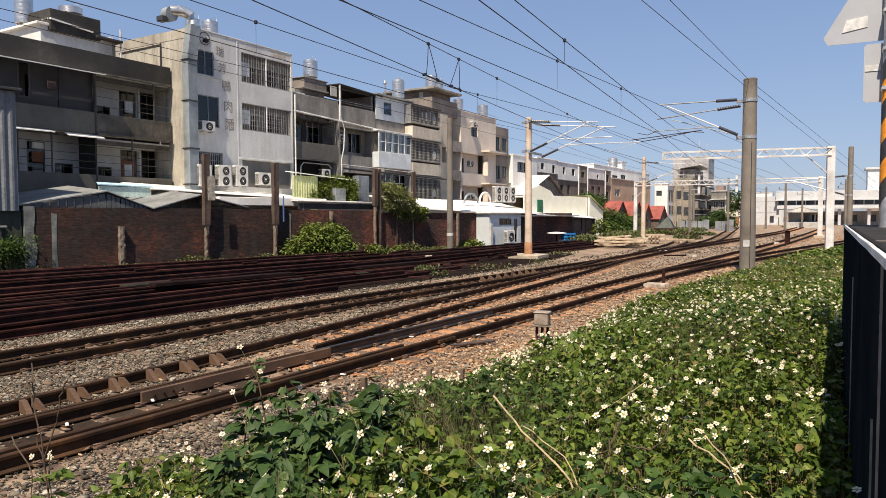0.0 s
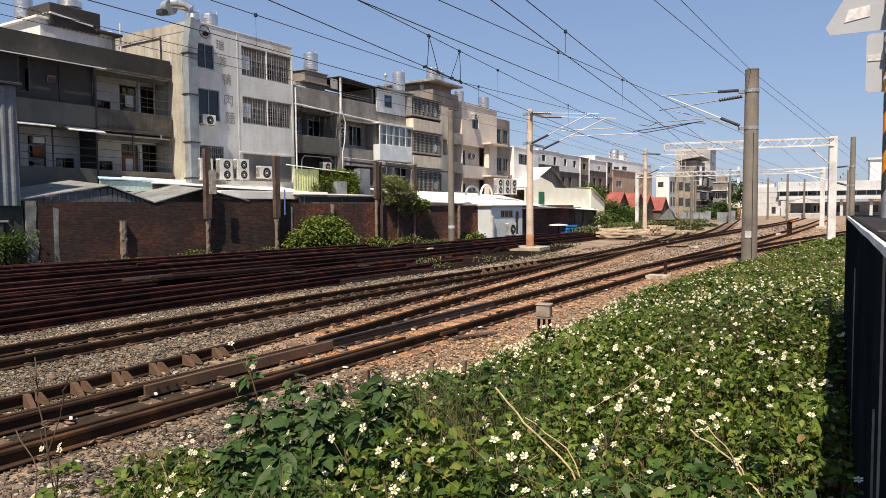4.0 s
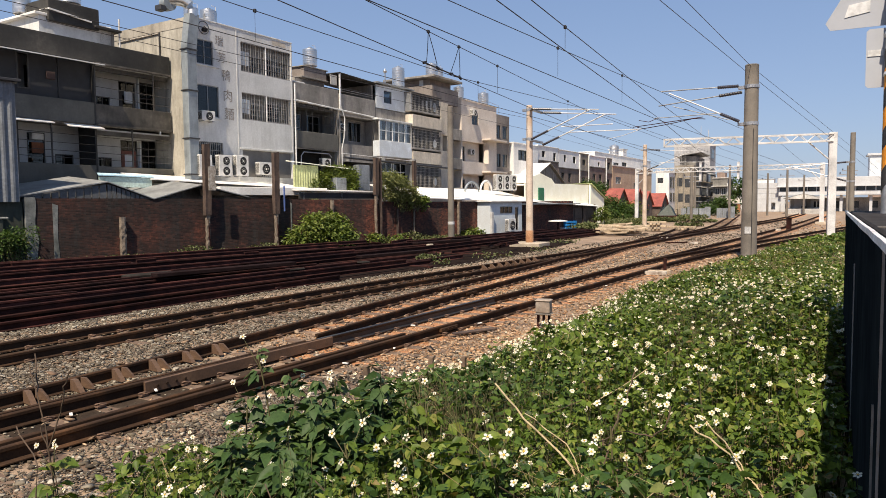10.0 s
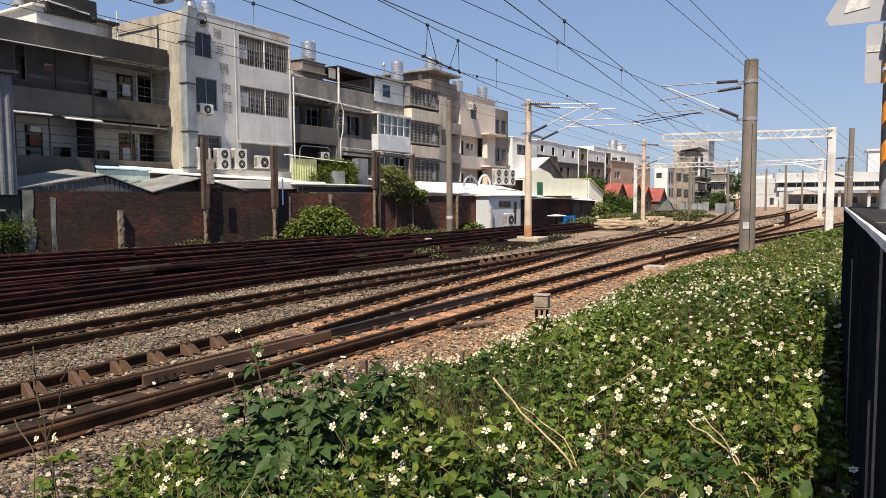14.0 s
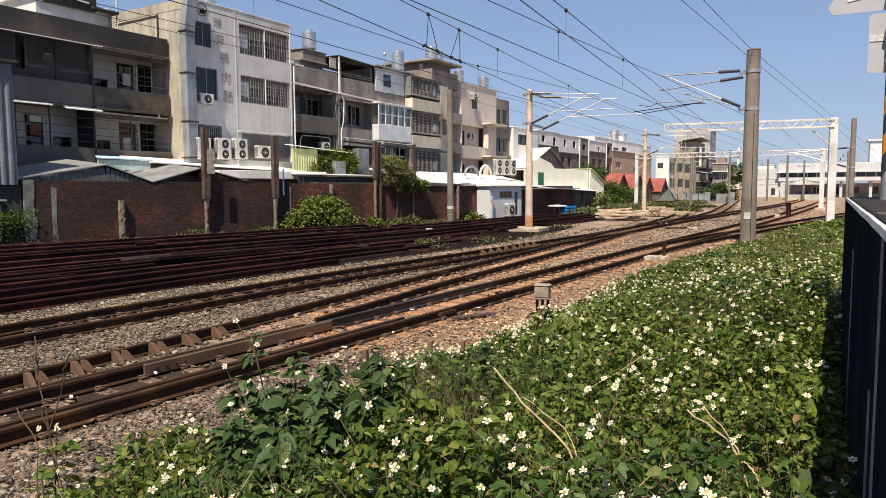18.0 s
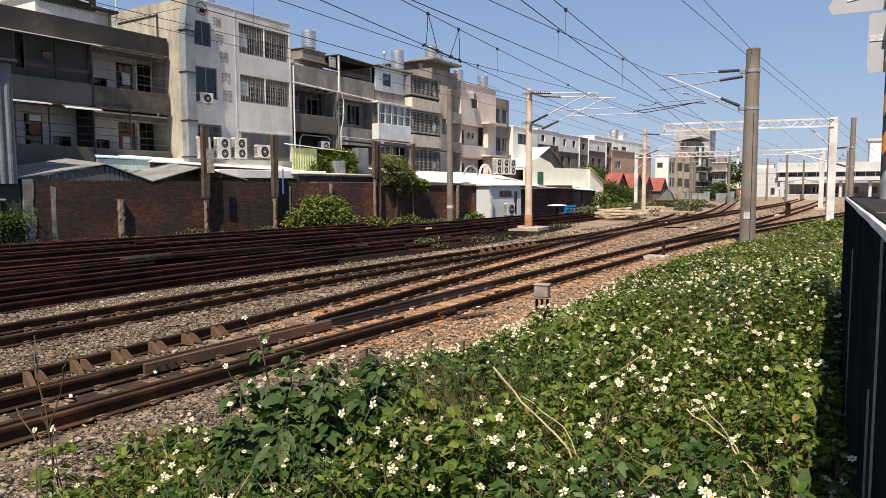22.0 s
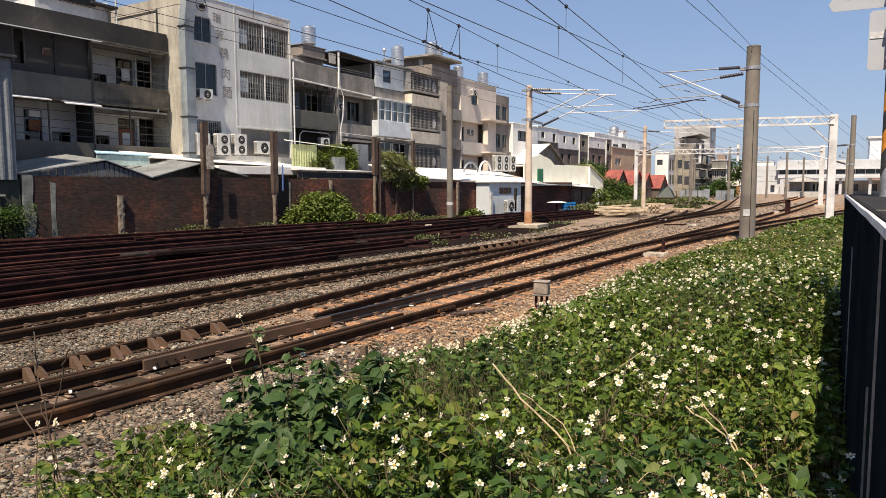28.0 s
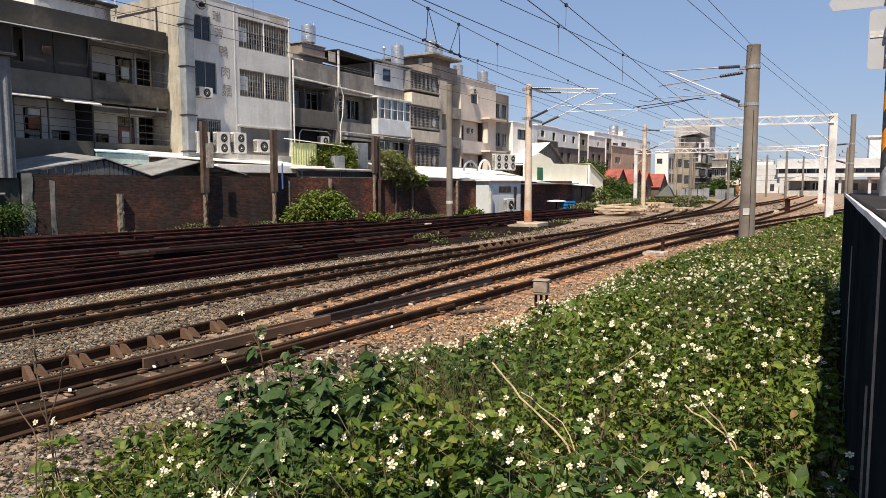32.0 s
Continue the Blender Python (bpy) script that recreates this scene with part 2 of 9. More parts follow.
M_RAIL = surface("rail_rust", (0.045, 0.0255, 0.0155), dark=(0.023, 0.0145, 0.0105), light=(0.098, 0.048, 0.023), rough=0.9, metal=0.0, spec=0.12, grain=45, blotch=2.0, bump=0.003, random=0.25)
M_MANG = surface("cast_steel", (0.05, 0.05, 0.055), rough=0.38, metal=0.5, grain=40, bump=0.002)
M_OLDRAIL = surface("stored_rail", (0.046, 0.018, 0.015), dark=(0.018, 0.009, 0.009), light=(0.1, 0.034, 0.027), rough=0.95, metal=0.0, spec=0.12, grain=40, blotch=1.5, bump=0.003, random=0.5)
M_CHOCK = surface("rusty_casting", (0.15, 0.09, 0.06), rough=0.8, metal=0.1, grain=40, bump=0.003)
M_SLEEPER = surface("sleeper_timber", (0.16, 0.105, 0.07), dark=(0.1, 0.062, 0.042), light=(0.25, 0.17, 0.115), rough=0.95, grain=14, blotch=3, bump=0.01, random=0.3)
M_NEWTIMBER = surface("pale_timber", (0.5, 0.39, 0.27), rough=0.9, grain=12, blotch=2, bump=0.008, random=0.3)
M_TRACKBED = surface("rusty_track_bed", (0.43, 0.2, 0.088), dark=(0.29, 0.135, 0.062), light=(0.58, 0.34, 0.185), rough=0.97, grain=28, blotch=1.3, bump=0.02)
M_GROUND = surface("yard_soil", (0.29, 0.205, 0.138), dark=(0.19, 0.13, 0.086), light=(0.4, 0.3, 0.215), rough=0.97, grain=22, blotch=0.5, bump=0.03)
M_STONES = island_mat("ballast_stone", [(0.0, (0.05, 0.038, 0.027)), (0.3, (0.1, 0.08, 0.057)), (0.58, (0.16, 0.132, 0.097)), (0.82, (0.28, 0.245, 0.19)), (0.94, (0.41, 0.37, 0.305)), (1.0, (0.075, 0.06, 0.046))], 0.92, 45)
M_FLAKE = island_mat("brown_stone_flake", [(0.0, (0.16, 0.1, 0.065)), (0.5, (0.26, 0.175, 0.115)), (1.0, (0.36, 0.27, 0.19))], 0.92, 45)
M_RUSTSTONES = island_mat("rusted_ballast_stone", [(0.0, (0.25, 0.13, 0.065)), (0.4, (0.43, 0.265, 0.15)), (0.75, (0.6, 0.43, 0.285)), (1.0, (0.33, 0.23, 0.15))], 0.92, 45)
M_BRICK = brick_mat("dark_brick")
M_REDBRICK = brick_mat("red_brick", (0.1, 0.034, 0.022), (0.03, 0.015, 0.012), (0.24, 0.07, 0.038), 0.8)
M_CONC = surface("mast_concrete", (0.19, 0.168, 0.142), rough=0.88, grain=40, blotch=0.8, streak=0.25, bump=0.004)
M_CONC_L = surface("pale_mast_concrete", (0.6, 0.5, 0.41), dark=(0.46, 0.33, 0.23), rough=0.88, grain=40, blotch=0.9, streak=0.3, streak_color=(0.3, 0.15, 0.07), bump=0.004)
M_BASE = surface("plinth_concrete", (0.42, 0.35, 0.27), rough=0.92, grain=25, blotch=1.5, bump=0.01)
M_WHITE_STEEL = surface("white_painted_steel", (0.62, 0.615, 0.605), rough=0.5, grain=20, blotch=0.9, streak=0.12, streak_color=(0.3, 0.2, 0.14), bump=0.001)
M_GALV = surface("galvanised_steel", (0.5, 0.5, 0.5), rough=0.42, metal=0.75, grain=18, blotch=3, bump=0.001)
M_STAINLESS = surface("stainless_steel", (0.62, 0.62, 0.61), dark=(0.5, 0.5, 0.5), rough=0.36, metal=0.9, grain=5, blotch=1, bump=0, amount=0.15)
M_DUCT = surface("duct_steel", (0.26, 0.29, 0.305), rough=0.55, metal=0.2, grain=12, blotch=1.2, streak=0.25, bump=0.001, amount=0.15)
M_INSUL = surface("insulator_glaze", (0.045, 0.045, 0.058), rough=0.3, grain=30, bump=0)
M_WIRE = surface("copper_wire_dark", (0.045, 0.04, 0.04), rough=0.6, metal=0.4, grain=30, bump=0)
M_DARK = surface("dark_cable", (0.02, 0.02, 0.022), rough=0.6, grain=30, bump=0)
M_WHITE = surface("white_render", (0.62, 0.62, 0.6), dark=(0.5, 0.5, 0.48), light=(0.69, 0.69, 0.67), rough=0.9, grain=9, blotch=0.5, streak=0.45, streak_color=(0.33, 0.32, 0.3), bump=0.006, amount=0.2)
M_BEIGE = surface("beige_render", (0.56, 0.5, 0.41), dark=(0.4, 0.355, 0.29), light=(0.66, 0.6, 0.5), rough=0.92, grain=9, blotch=0.6, streak=0.5, streak_color=(0.2, 0.18, 0.15), bump=0.006, amount=0.25)
M_GREY = surface("grey_render", (0.255, 0.238, 0.215), dark=(0.15, 0.14, 0.126), light=(0.36, 0.337, 0.305), rough=0.93, grain=9, blotch=0.6, streak=0.7, streak_color=(0.085, 0.08, 0.075), bump=0.006, amount=0.3)
# real soot on parapet and tower; painted shade on the covered terrace
M_SOOTSHADE = surface("soot_and_shade_dark", (0.036, 0.035, 0.033), dark=(0.02, 0.02, 0.02), light=(0.08, 0.073, 0.065), rough=0.95, grain=8, blotch=0.5, streak=0.6, streak_color=(0.04, 0.04, 0.038), bump=0.006)
M_TILE = surface("white_wall_tile", (0.42, 0.405, 0.37), rough=0.5, grain=10, blotch=0.7, streak=0.3, bump=0.002, amount=0.2)
M_CREAM = surface("cream_render", (0.68, 0.6, 0.52), dark=(0.58, 0.5, 0.42), light=(0.74, 0.67, 0.59), rough=0.9, grain=9, blotch=0.5, streak=0.2, streak_color=(0.35, 0.28, 0.2), bump=0.005, amount=0.2)
M_BROWN_TILE = surface("brown_mosaic", (0.24, 0.205, 0.18), rough=0.8, grain=25, blotch=0.7, streak=0.35, bump=0.004)
# rooms behind openings: the dimness indoors is put into this colour
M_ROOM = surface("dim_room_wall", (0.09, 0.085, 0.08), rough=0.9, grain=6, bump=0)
M_FRAME = surface("grey_aluminium", (0.3, 0.3, 0.3), rough=0.45, metal=0.4, grain=20, bump=0)
M_WFRAME = surface("white_aluminium", (0.72, 0.72, 0.7), rough=0.45, grain=20, bump=0)
M_BARS = surface("bar_grille", (0.34, 0.325, 0.305), rough=0.6, metal=0.2, grain=20, bump=0)
M_GLASS = glass_mat("window_glass")
M_CLEAR = glass_mat("clear_window_glass", (0.85, 0.87, 0.87))
M_PANEL = surface("pale_board", (0.55, 0.59, 0.62), dark=(0.52, 0.54, 0.55), rough=0.6, grain=12, bump=0, amount=0.18)
M_AC = surface("ac_casing", (0.66, 0.645, 0.61), rough=0.55, grain=14, blotch=2, streak=0.15, bump=0, amount=0.1)
M_ACDARK = surface("ac_grille", (0.025, 0.025, 0.026), rough=0.7, spec=0.2, grain=20, bump=0)
M_ROOFMETAL = surface("roof_sheet", (0.32, 0.325, 0.315), dark=(0.2, 0.2, 0.195), rough=0.55, metal=0.3, grain=9, blotch=0.8, streak=0.2, bump=0.002)
M_ROOFWHITE = surface("bleached_roof_sheet", (0.8, 0.77, 0.72), dark=(0.67, 0.65, 0.60), rough=0.6, grain=9, blotch=0.9, bump=0.002, amount=0.18)
M_ROOFBLUE = surface("pale_blue_sheet", (0.45, 0.66, 0.76), dark=(0.38, 0.55, 0.64), rough=0.5, grain=9, bump=0.001)
M_SHEETGREY = surface("grey_siding", (0.3, 0.325, 0.35), rough=0.5, metal=0.3, grain=9, blotch=0.8, streak=0.3, bump=0.001)
M_SHEETGREEN = surface("lime_siding", (0.5, 0.54, 0.26), rough=0.6, grain=9, blotch=1.0, streak=0.2, bump=0.001)
M_CREAMSHEET = surface("cream_siding", (0.9, 0.88, 0.72), dark=(0.84, 0.82, 0.66), rough=0.6, grain=9, blotch=0.8, bump=0.001, amount=0.08)
M_OLDWOOD = surface("weathered_post", (0.085, 0.055, 0.042), dark=(0.045, 0.031, 0.025), light=(0.17, 0.12, 0.09), rough=0.95, grain=14, blotch=2.0, streak=0.5, streak_color=(0.03, 0.023, 0.02), bump=0.01)
M_OLDCONC = surface("crumbling_concrete", (0.19, 0.15, 0.115), dark=(0.08, 0.06, 0.048), light=(0.34, 0.28, 0.22), rough=0.95, grain=9, blotch=3.0, bump=0.02)
M_RED = surface("red_roof", (0.3, 0.075, 0.058), dark=(0.2, 0.055, 0.045), light=(0.38, 0.12, 0.09), rough=0.85, grain=9, blotch=1.0, streak=0.3, bump=0.002)
M_TARP = surface("black_sheet", (0.016, 0.02, 0.022), dark=(0.011, 0.014, 0.016), light=(0.024, 0.029, 0.031), spec=0.0, rough=1.0, grain=5, blotch=2, bump=0.01)
M_TRIM = surface("white_trim", (0.68, 0.67, 0.66), rough=0.55, grain=15, blotch=4, streak=0.15, bump=0.002)
M_COPING = surface("dark_coping", (0.032, 0.028, 0.026), spec=0.15, rough=0.95, grain=12, blotch=2.5, bump=0.006)
M_SIGNBACK = surface("sign_back", (0.36, 0.375, 0.41), dark=(0.335, 0.35, 0.38), light=(0.385, 0.4, 0.43), amount=0.1, rough=0.7, metal=0.1, grain=8, blotch=1.2, bump=0)
M_ORANGE = surface("orange_band", (0.75, 0.27, 0.02), rough=0.55, grain=20, bump=0)
M_BLACKBAND = surface("black_band", (0.035, 0.034, 0.035), rough=0.5, grain=20, bump=0)
M_BLUE = surface("blue_plastic", (0.02, 0.25, 0.62), rough=0.5, grain=10, bump=0)
M_ASPHALT = surface("asphalt", (0.055, 0.054, 0.052), rough=0.95, grain=50, blotch=0.7, bump=0.01)
M_FAR = surface("far_wall", (0.5, 0.48, 0.45), rough=0.95, grain=4, blotch=0.3, streak=0.3, bump=0)
M_FARW = surface("far_white_wall", (0.74, 0.73, 0.71), dark=(0.62, 0.61, 0.60), rough=0.9, grain=4, blotch=0.3, streak=0.15, bump=0, amount=0.18)
M_FARB = surface("far_brown_wall", (0.3, 0.22, 0.18), rough=0.95, grain=4, blotch=0.3, streak=0.4, bump=0)
M_FARWIN = surface("dark_window", (0.05, 0.055, 0.06), rough=0.25, grain=4, bump=0)
M_LEAF = island_mat("bidens_leaf", [(0.0, (0.032, 0.06, 0.01)), (0.3, (0.068, 0.112, 0.017)), (0.62, (0.108, 0.165, 0.025)), (0.86, (0.165, 0.22, 0.036)), (0.955, (0.22, 0.23, 0.06)), (1.0, (0.21, 0.135, 0.06))], 0.5, 60, trans=0.3, spec=0.22)
M_BUSH = island_mat("bush_leaf", [(0.0, (0.06, 0.095, 0.015)), (0.5, (0.125, 0.175, 0.03)), (1.0, (0.23, 0.27, 0.06))], 0.5, 40, trans=0.3, spec=0.3)
M_STEM = island_mat("plant_stem", [(0.0, (0.07, 0.09, 0.03)), (0.6, (0.12, 0.11, 0.05)), (1.0, (0.2, 0.16, 0.09))], 0.8, 40)
M_PETAL = island_mat("white_petal", [(0.0, (0.66, 0.6, 0.42)), (0.5, (0.76, 0.73, 0.6)), (1.0, (0.82, 0.8, 0.72))], 0.6, 40, trans=0.25)
M_DISC = island_mat("yellow_disc", [(0.0, (0.5, 0.28, 0.02)), (1.0, (0.62, 0.4, 0.04))], 0.8, 60)
M_STRAW = surface("dry_stalk", (0.42, 0.33, 0.19), rough=0.85, grain=30, blotch=8, bump=0.001)
M_SCREEN = surface("dark_mesh_and_recess_shade", (0.035, 0.035, 0.036), rough=0.8, grain=60, blotch=1.0, bump=0.004)
M_LEAF_DARK = island_mat("dark_weed_leaf", [(0.0, (0.026, 0.054, 0.012)), (0.5, (0.048, 0.092, 0.018)), (0.92, (0.085, 0.14, 0.028)), (1.0, (0.16, 0.16, 0.055))], 0.5, 60, trans=0.2, spec=0.22)
M_CLUMP = island_mat("blue_green_leaf", [(0.0, (0.02, 0.044, 0.013)), (0.5, (0.036, 0.074, 0.02)), (0.92, (0.066, 0.115, 0.03)), (1.0, (0.1, 0.13, 0.045))], 0.6, 60, trans=0.1, spec=0.25)
M_YARDWEED = island_mat("dusty_weed_leaf", [(0.0, (0.05, 0.07, 0.02)), (0.5, (0.1, 0.125, 0.04)), (1.0, (0.2, 0.2, 0.085))], 0.7, 40, trans=0.2)
M_GAPBED = surface("shade_darkened_soil", (0.018, 0.012, 0.01), spec=0.03, rough=0.97, grain=30, blotch=1.2, bump=0.03)
M_TWIG = surface("brown_twig", (0.085, 0.055, 0.035), rough=0.9, grain=30, blotch=8, bump=0.001)
M_CASTPLATE = surface("rusty_plate", (0.12, 0.068, 0.04), dark=(0.075, 0.045, 0.029), light=(0.16, 0.098, 0.058), rough=0.75, metal=0.1, grain=30, blotch=2, bump=0.003)
M_PEEL = surface("peeling_white_paint", (0.4, 0.35, 0.29), dark=(0.16, 0.11, 0.08), light=(0.6, 0.56, 0.5), rough=0.85, grain=14, blotch=5, bump=0.006)
M_BOXGREY = surface("faded_grey_paint", (0.31, 0.255, 0.205), dark=(0.2, 0.155, 0.115), light=(0.41, 0.35, 0.29), rough=0.75, grain=20, blotch=4, streak=0.3, streak_color=(0.17, 0.1, 0.06), bump=0.003)
M_TAN = surface("bare_tan_render", (0.5, 0.37, 0.25), dark=(0.38, 0.28, 0.19), light=(0.58, 0.45, 0.32), rough=0.95, grain=4, blotch=0.4, streak=0.35, streak_color=(0.25, 0.2, 0.15), bump=0)
M_TENEMENT = surface("weathered_tenement", (0.3, 0.26, 0.205), dark=(0.17, 0.15, 0.125), light=(0.42, 0.37, 0.29), rough=0.95, grain=4, blotch=0.5, streak=0.6, streak_color=(0.12, 0.11, 0.1), bump=0)
M_STATION = surface("station_panels", (0.5, 0.51, 0.52), dark=(0.49, 0.49, 0.50), rough=0.7, grain=4, blotch=0.3, streak=0.15, bump=0, amount=0.18)
M_GREYTOP = surface("far_grey_concrete", (0.4, 0.4, 0.41), rough=0.95, grain=4, blotch=0.25, streak=0.35, bump=0)
M_SLAB = surface("dirty_slab", (0.028, 0.025, 0.022), spec=0.1, rough=0.9, grain=20, blotch=3, bump=0.004)
M_DARKBED = surface("dark_track_bed", (0.05, 0.036, 0.026), dark=(0.028, 0.02, 0.015), light=(0.09, 0.066, 0.046), rough=0.97, spec=0.1, grain=26, blotch=2.0, bump=0.02)
M_STAINED = surface("stained_cement_wall", (0.38, 0.345, 0.285), dark=(0.27, 0.245, 0.2), light=(0.47, 0.43, 0.36), rough=0.93, grain=9, blotch=0.5, streak=0.6, streak_color=(0.14, 0.125, 0.105), bump=0.006, amount=0.25)
M_MOTTLE = surface("mould_stained_render", (0.095, 0.086, 0.074), dark=(0.04, 0.037, 0.033), light=(0.17, 0.153, 0.13), rough=0.94, grain=7, blotch=1.1, streak=0.7, streak_color=(0.034, 0.032, 0.029), bump=0.006, amount=0.35)
M_OLIVE = surface("plain_olive_render", (0.115, 0.11, 0.096), dark=(0.08, 0.076, 0.066), light=(0.15, 0.142, 0.123), rough=0.93, grain=9, blotch=0.5, streak=0.35, streak_color=(0.058, 0.055, 0.05), bump=0.005, amount=0.25)
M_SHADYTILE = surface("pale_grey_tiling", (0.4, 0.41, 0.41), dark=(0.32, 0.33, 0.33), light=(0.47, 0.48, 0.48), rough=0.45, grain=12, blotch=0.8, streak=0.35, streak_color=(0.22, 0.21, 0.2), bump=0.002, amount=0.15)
M_GREYMESH = surface("grey_window_mesh", (0.19, 0.18, 0.167), dark=(0.145, 0.137, 0.126), light=(0.235, 0.224, 0.207), rough=0.85, grain=30, blotch=0.9, streak=0.3, streak_color=(0.11, 0.104, 0.097), bump=0.002, amount=0.3)
M_DARKBARS = surface("dark_painted_bars", (0.06, 0.056, 0.052), rough=0.65, grain=20, bump=0)
M_REDDOOR = surface("red_brown_door", (0.17, 0.05, 0.035), rough=0.6, grain=16, blotch=2, bump=0.002)
# near-black: the lack of light indoors is put into this colour
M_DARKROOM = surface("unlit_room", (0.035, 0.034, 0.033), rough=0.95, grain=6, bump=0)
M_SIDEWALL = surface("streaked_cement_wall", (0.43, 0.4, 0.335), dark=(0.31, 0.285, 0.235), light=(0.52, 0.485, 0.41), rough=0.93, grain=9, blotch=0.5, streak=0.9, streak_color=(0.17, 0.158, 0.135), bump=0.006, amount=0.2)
M_ARM = surface("dull_steel_tube", (0.2, 0.205, 0.215), rough=0.5, metal=0.3, grain=20, bump=0)
M_DRYSTEM = island_mat("dry_stem", [(0.0, (0.16, 0.11, 0.055)), (0.6, (0.32, 0.24, 0.12)), (1.0, (0.48, 0.38, 0.2))], 0.85, 40)

# ---- lie of the land ----
def smooth(a, b, x):
    t = min(1.0, max(0.0, (x - a) / (b - a)))
    return t * t * (3 - 2 * t)


def along(points, y):
    """x on a line of (y, x) points, smoothed between them."""
    if y <= points[0][0]:
        (y0, x0), (y1, x1) = points[0], points[1]
        return x0 + (x1 - x0) * (y - y0) / (y1 - y0)
    for n, ((y0, x0), (y1, x1)) in enumerate(zip(points, points[1:])):
        if y <= y1:
            ya, xa = points[n - 1] if n else (2 * y0 - y1, 2 * x0 - x1)
            yb, xb = points[n + 2] if n + 2 < len(points) else (2 * y1 - y0, 2 * x1 - x0)
            m0, m1 = (x1 - xa) / (y1 - ya), (xb - x0) / (yb - y0)
            h = y1 - y0
            t = (y - y0) / h
            return (2 * t**3 - 3 * t**2 + 1) * x0 + (t**3 - 2 * t**2 + t) * h * m0 + (3 * t**2 - 2 * t**3) * x1 + (t**3 - t**2) * h * m1
    (y0, x0), (y1, x1) = points[-2], points[-1]
    return x1 + (x1 - x0) * (y - y1) / (y1 - y0)


BANK_EDGE = [(-20, -5.4), (3, -4.95), (6, -4.85), (9, -4.4), (14, -4.35), (23, -4.25), (31, -3.35), (47, -1.0), (60, 1.6), (80, 5.5)]


def bank_height(y):
    return 0.85 - 0.62 * smooth(6, 26, y) - 0.23 * smooth(26, 60, y)


def height(x, y):
    """The ground: level yard, low bank beside the tracks, road level behind it."""
    e = along(BANK_EDGE, y)
    z = bank_height(y) * smooth(e - 0.2, min(e + 4.6, 0.6 + 0.04 * y), x)
    if x > 0.4:
        z += (1.0 - bank_height(y)) * smooth(0.4, 1.2, x) * (1 - smooth(6, 20, y))
    z += 0.03 * noise.noise(Vector((x * 0.7, y * 0.7, 3))) * smooth(e - 0.5, e + 1, x)
    return z - 0.03


xs = sorted({*np.arange(-9, 4.01, 0.35).round(2), *np.arange(-40, -9, 1.5), *np.arange(4, 16, 1.5), *np.arange(16, 80, 16), *np.arange(-160, -40, 20), -2500.0, -900.0, -350.0, 150.0, 400.0, 900.0, 2500.0})
ys = sorted({*np.arange(-4, 40.01, 0.4).round(2), *np.arange(40, 90, 2), *np.arange(-24, -4, 2), *np.arange(90, 400, 30), -2500.0, -700.0, -200.0, -80.0, -40.0, 700.0, 1300.0, 3500.0})
gv = [(x, y, height(x, y)) for y in ys for x in xs]
gf = [(j * len(xs) + i, j * len(xs) + i + 1, (j + 1) * len(xs) + i + 1, (j + 1) * len(xs) + i) for j in range(len(ys) - 1) for i in range(len(xs) - 1)]
ground = new("ground", fast_mesh("ground", gv, gf, M_GROUND, True))
tagged(ground, "bare brown gravelly soil of the railway yard", "ground", kind="structure")

# ---- tracks ----
GAUGE = 1.067
RAIL_Z = 0.175
LINE_1 = [(-15, -9.1), (0, -7.85), (20, -6.19), (45, -4.1), (70, -2.1), (103, -0.1), (150, 1.9), (230, 3.5)]
LINE_1B = [(27, -5.61), (32, -4.98), (38.2, -3.8), (48.7, -1.78), (65.6, 1.5), (90, 6.6)]
LINE_2 = [(-15, -8.15), (5, -8.37), (10, -8.5), (15, -8.75), (20, -8.85), (26, -8.95), (33, -9.2), (39, -9.38), (52, -8.65), (69, -7.0), (118, -3.4), (230, 0.0)]
LINE_3 = [(-15, -12.6), (7, -11.87), (15, -11.55), (21, -11.0), (28, -10.3), (35, -9.62), (39, -9.4)]
LINE_4 = [(44, -9.3), (52, -9.6), (62, -10.2), (75, -11.6), (100, -14.5), (140, -19.0)]
LINE_5 = [(52, -8.75), (62, -8.3), (75, -8.6), (100, -10.2), (150, -13.5)]


def offset_line(line, y0, y1, off, step=2.0):
    pts = []
    n = max(2, int((y1 - y0) / step) + 1)
    for i in range(n):
        y = y0 + (y1 - y0) * i / (n - 1)
        d = Vector((along(line, y + 0.1) - along(line, y - 0.1), 0.2)).normalized()
        pts.append((along(line, y) + d.y * off, y - d.x * off))
    return pts


def rail_shape(points, z=RAIL_Z, s=1.12):
    """A flat-bottomed rail, head, web and foot, along points (x, y); z is its running surface."""
    prof = [(-0.061, -0.153), (0.061, -0.153), (0.061, -0.142), (0.012, -0.125), (0.009, -0.05), (0.032, -0.036), (0.032, -0.008), (0.024, 0.0),
            (-0.024, 0.0), (-0.032, -0.008), (-0.032, -0.036), (-0.009, -0.05), (-0.012, -0.125), (-0.061, -0.142)]
    rings = []
    for i, (x, y) in enumerate(points):
        a, b = points[max(0, i - 1)], points[min(len(points) - 1, i + 1)]
        d = Vector((b[0] - a[0], b[1] - a[1])).normalized()
        rings.append([(x + d.y * u * s, y - d.x * u * s, z + w * s) for u, w in prof])
    return S().rings(rings)


def clip_mesh():
    s = S().box(-0.125, -0.055, -0.06, 0.06, 0, 0.02).box(0.055, 0.125, -0.06, 0.06, 0, 0.02)
    for k in (-1, 1):
        s.tube((k * 0.06, -0.05, 0.035), (k * 0.13, -0.02, 0.055), 0.012, n=5).tube((k * 0.13, -0.02, 0.055), (k * 0.13, 0.06, 0.03), 0.012, n=5)
    return s


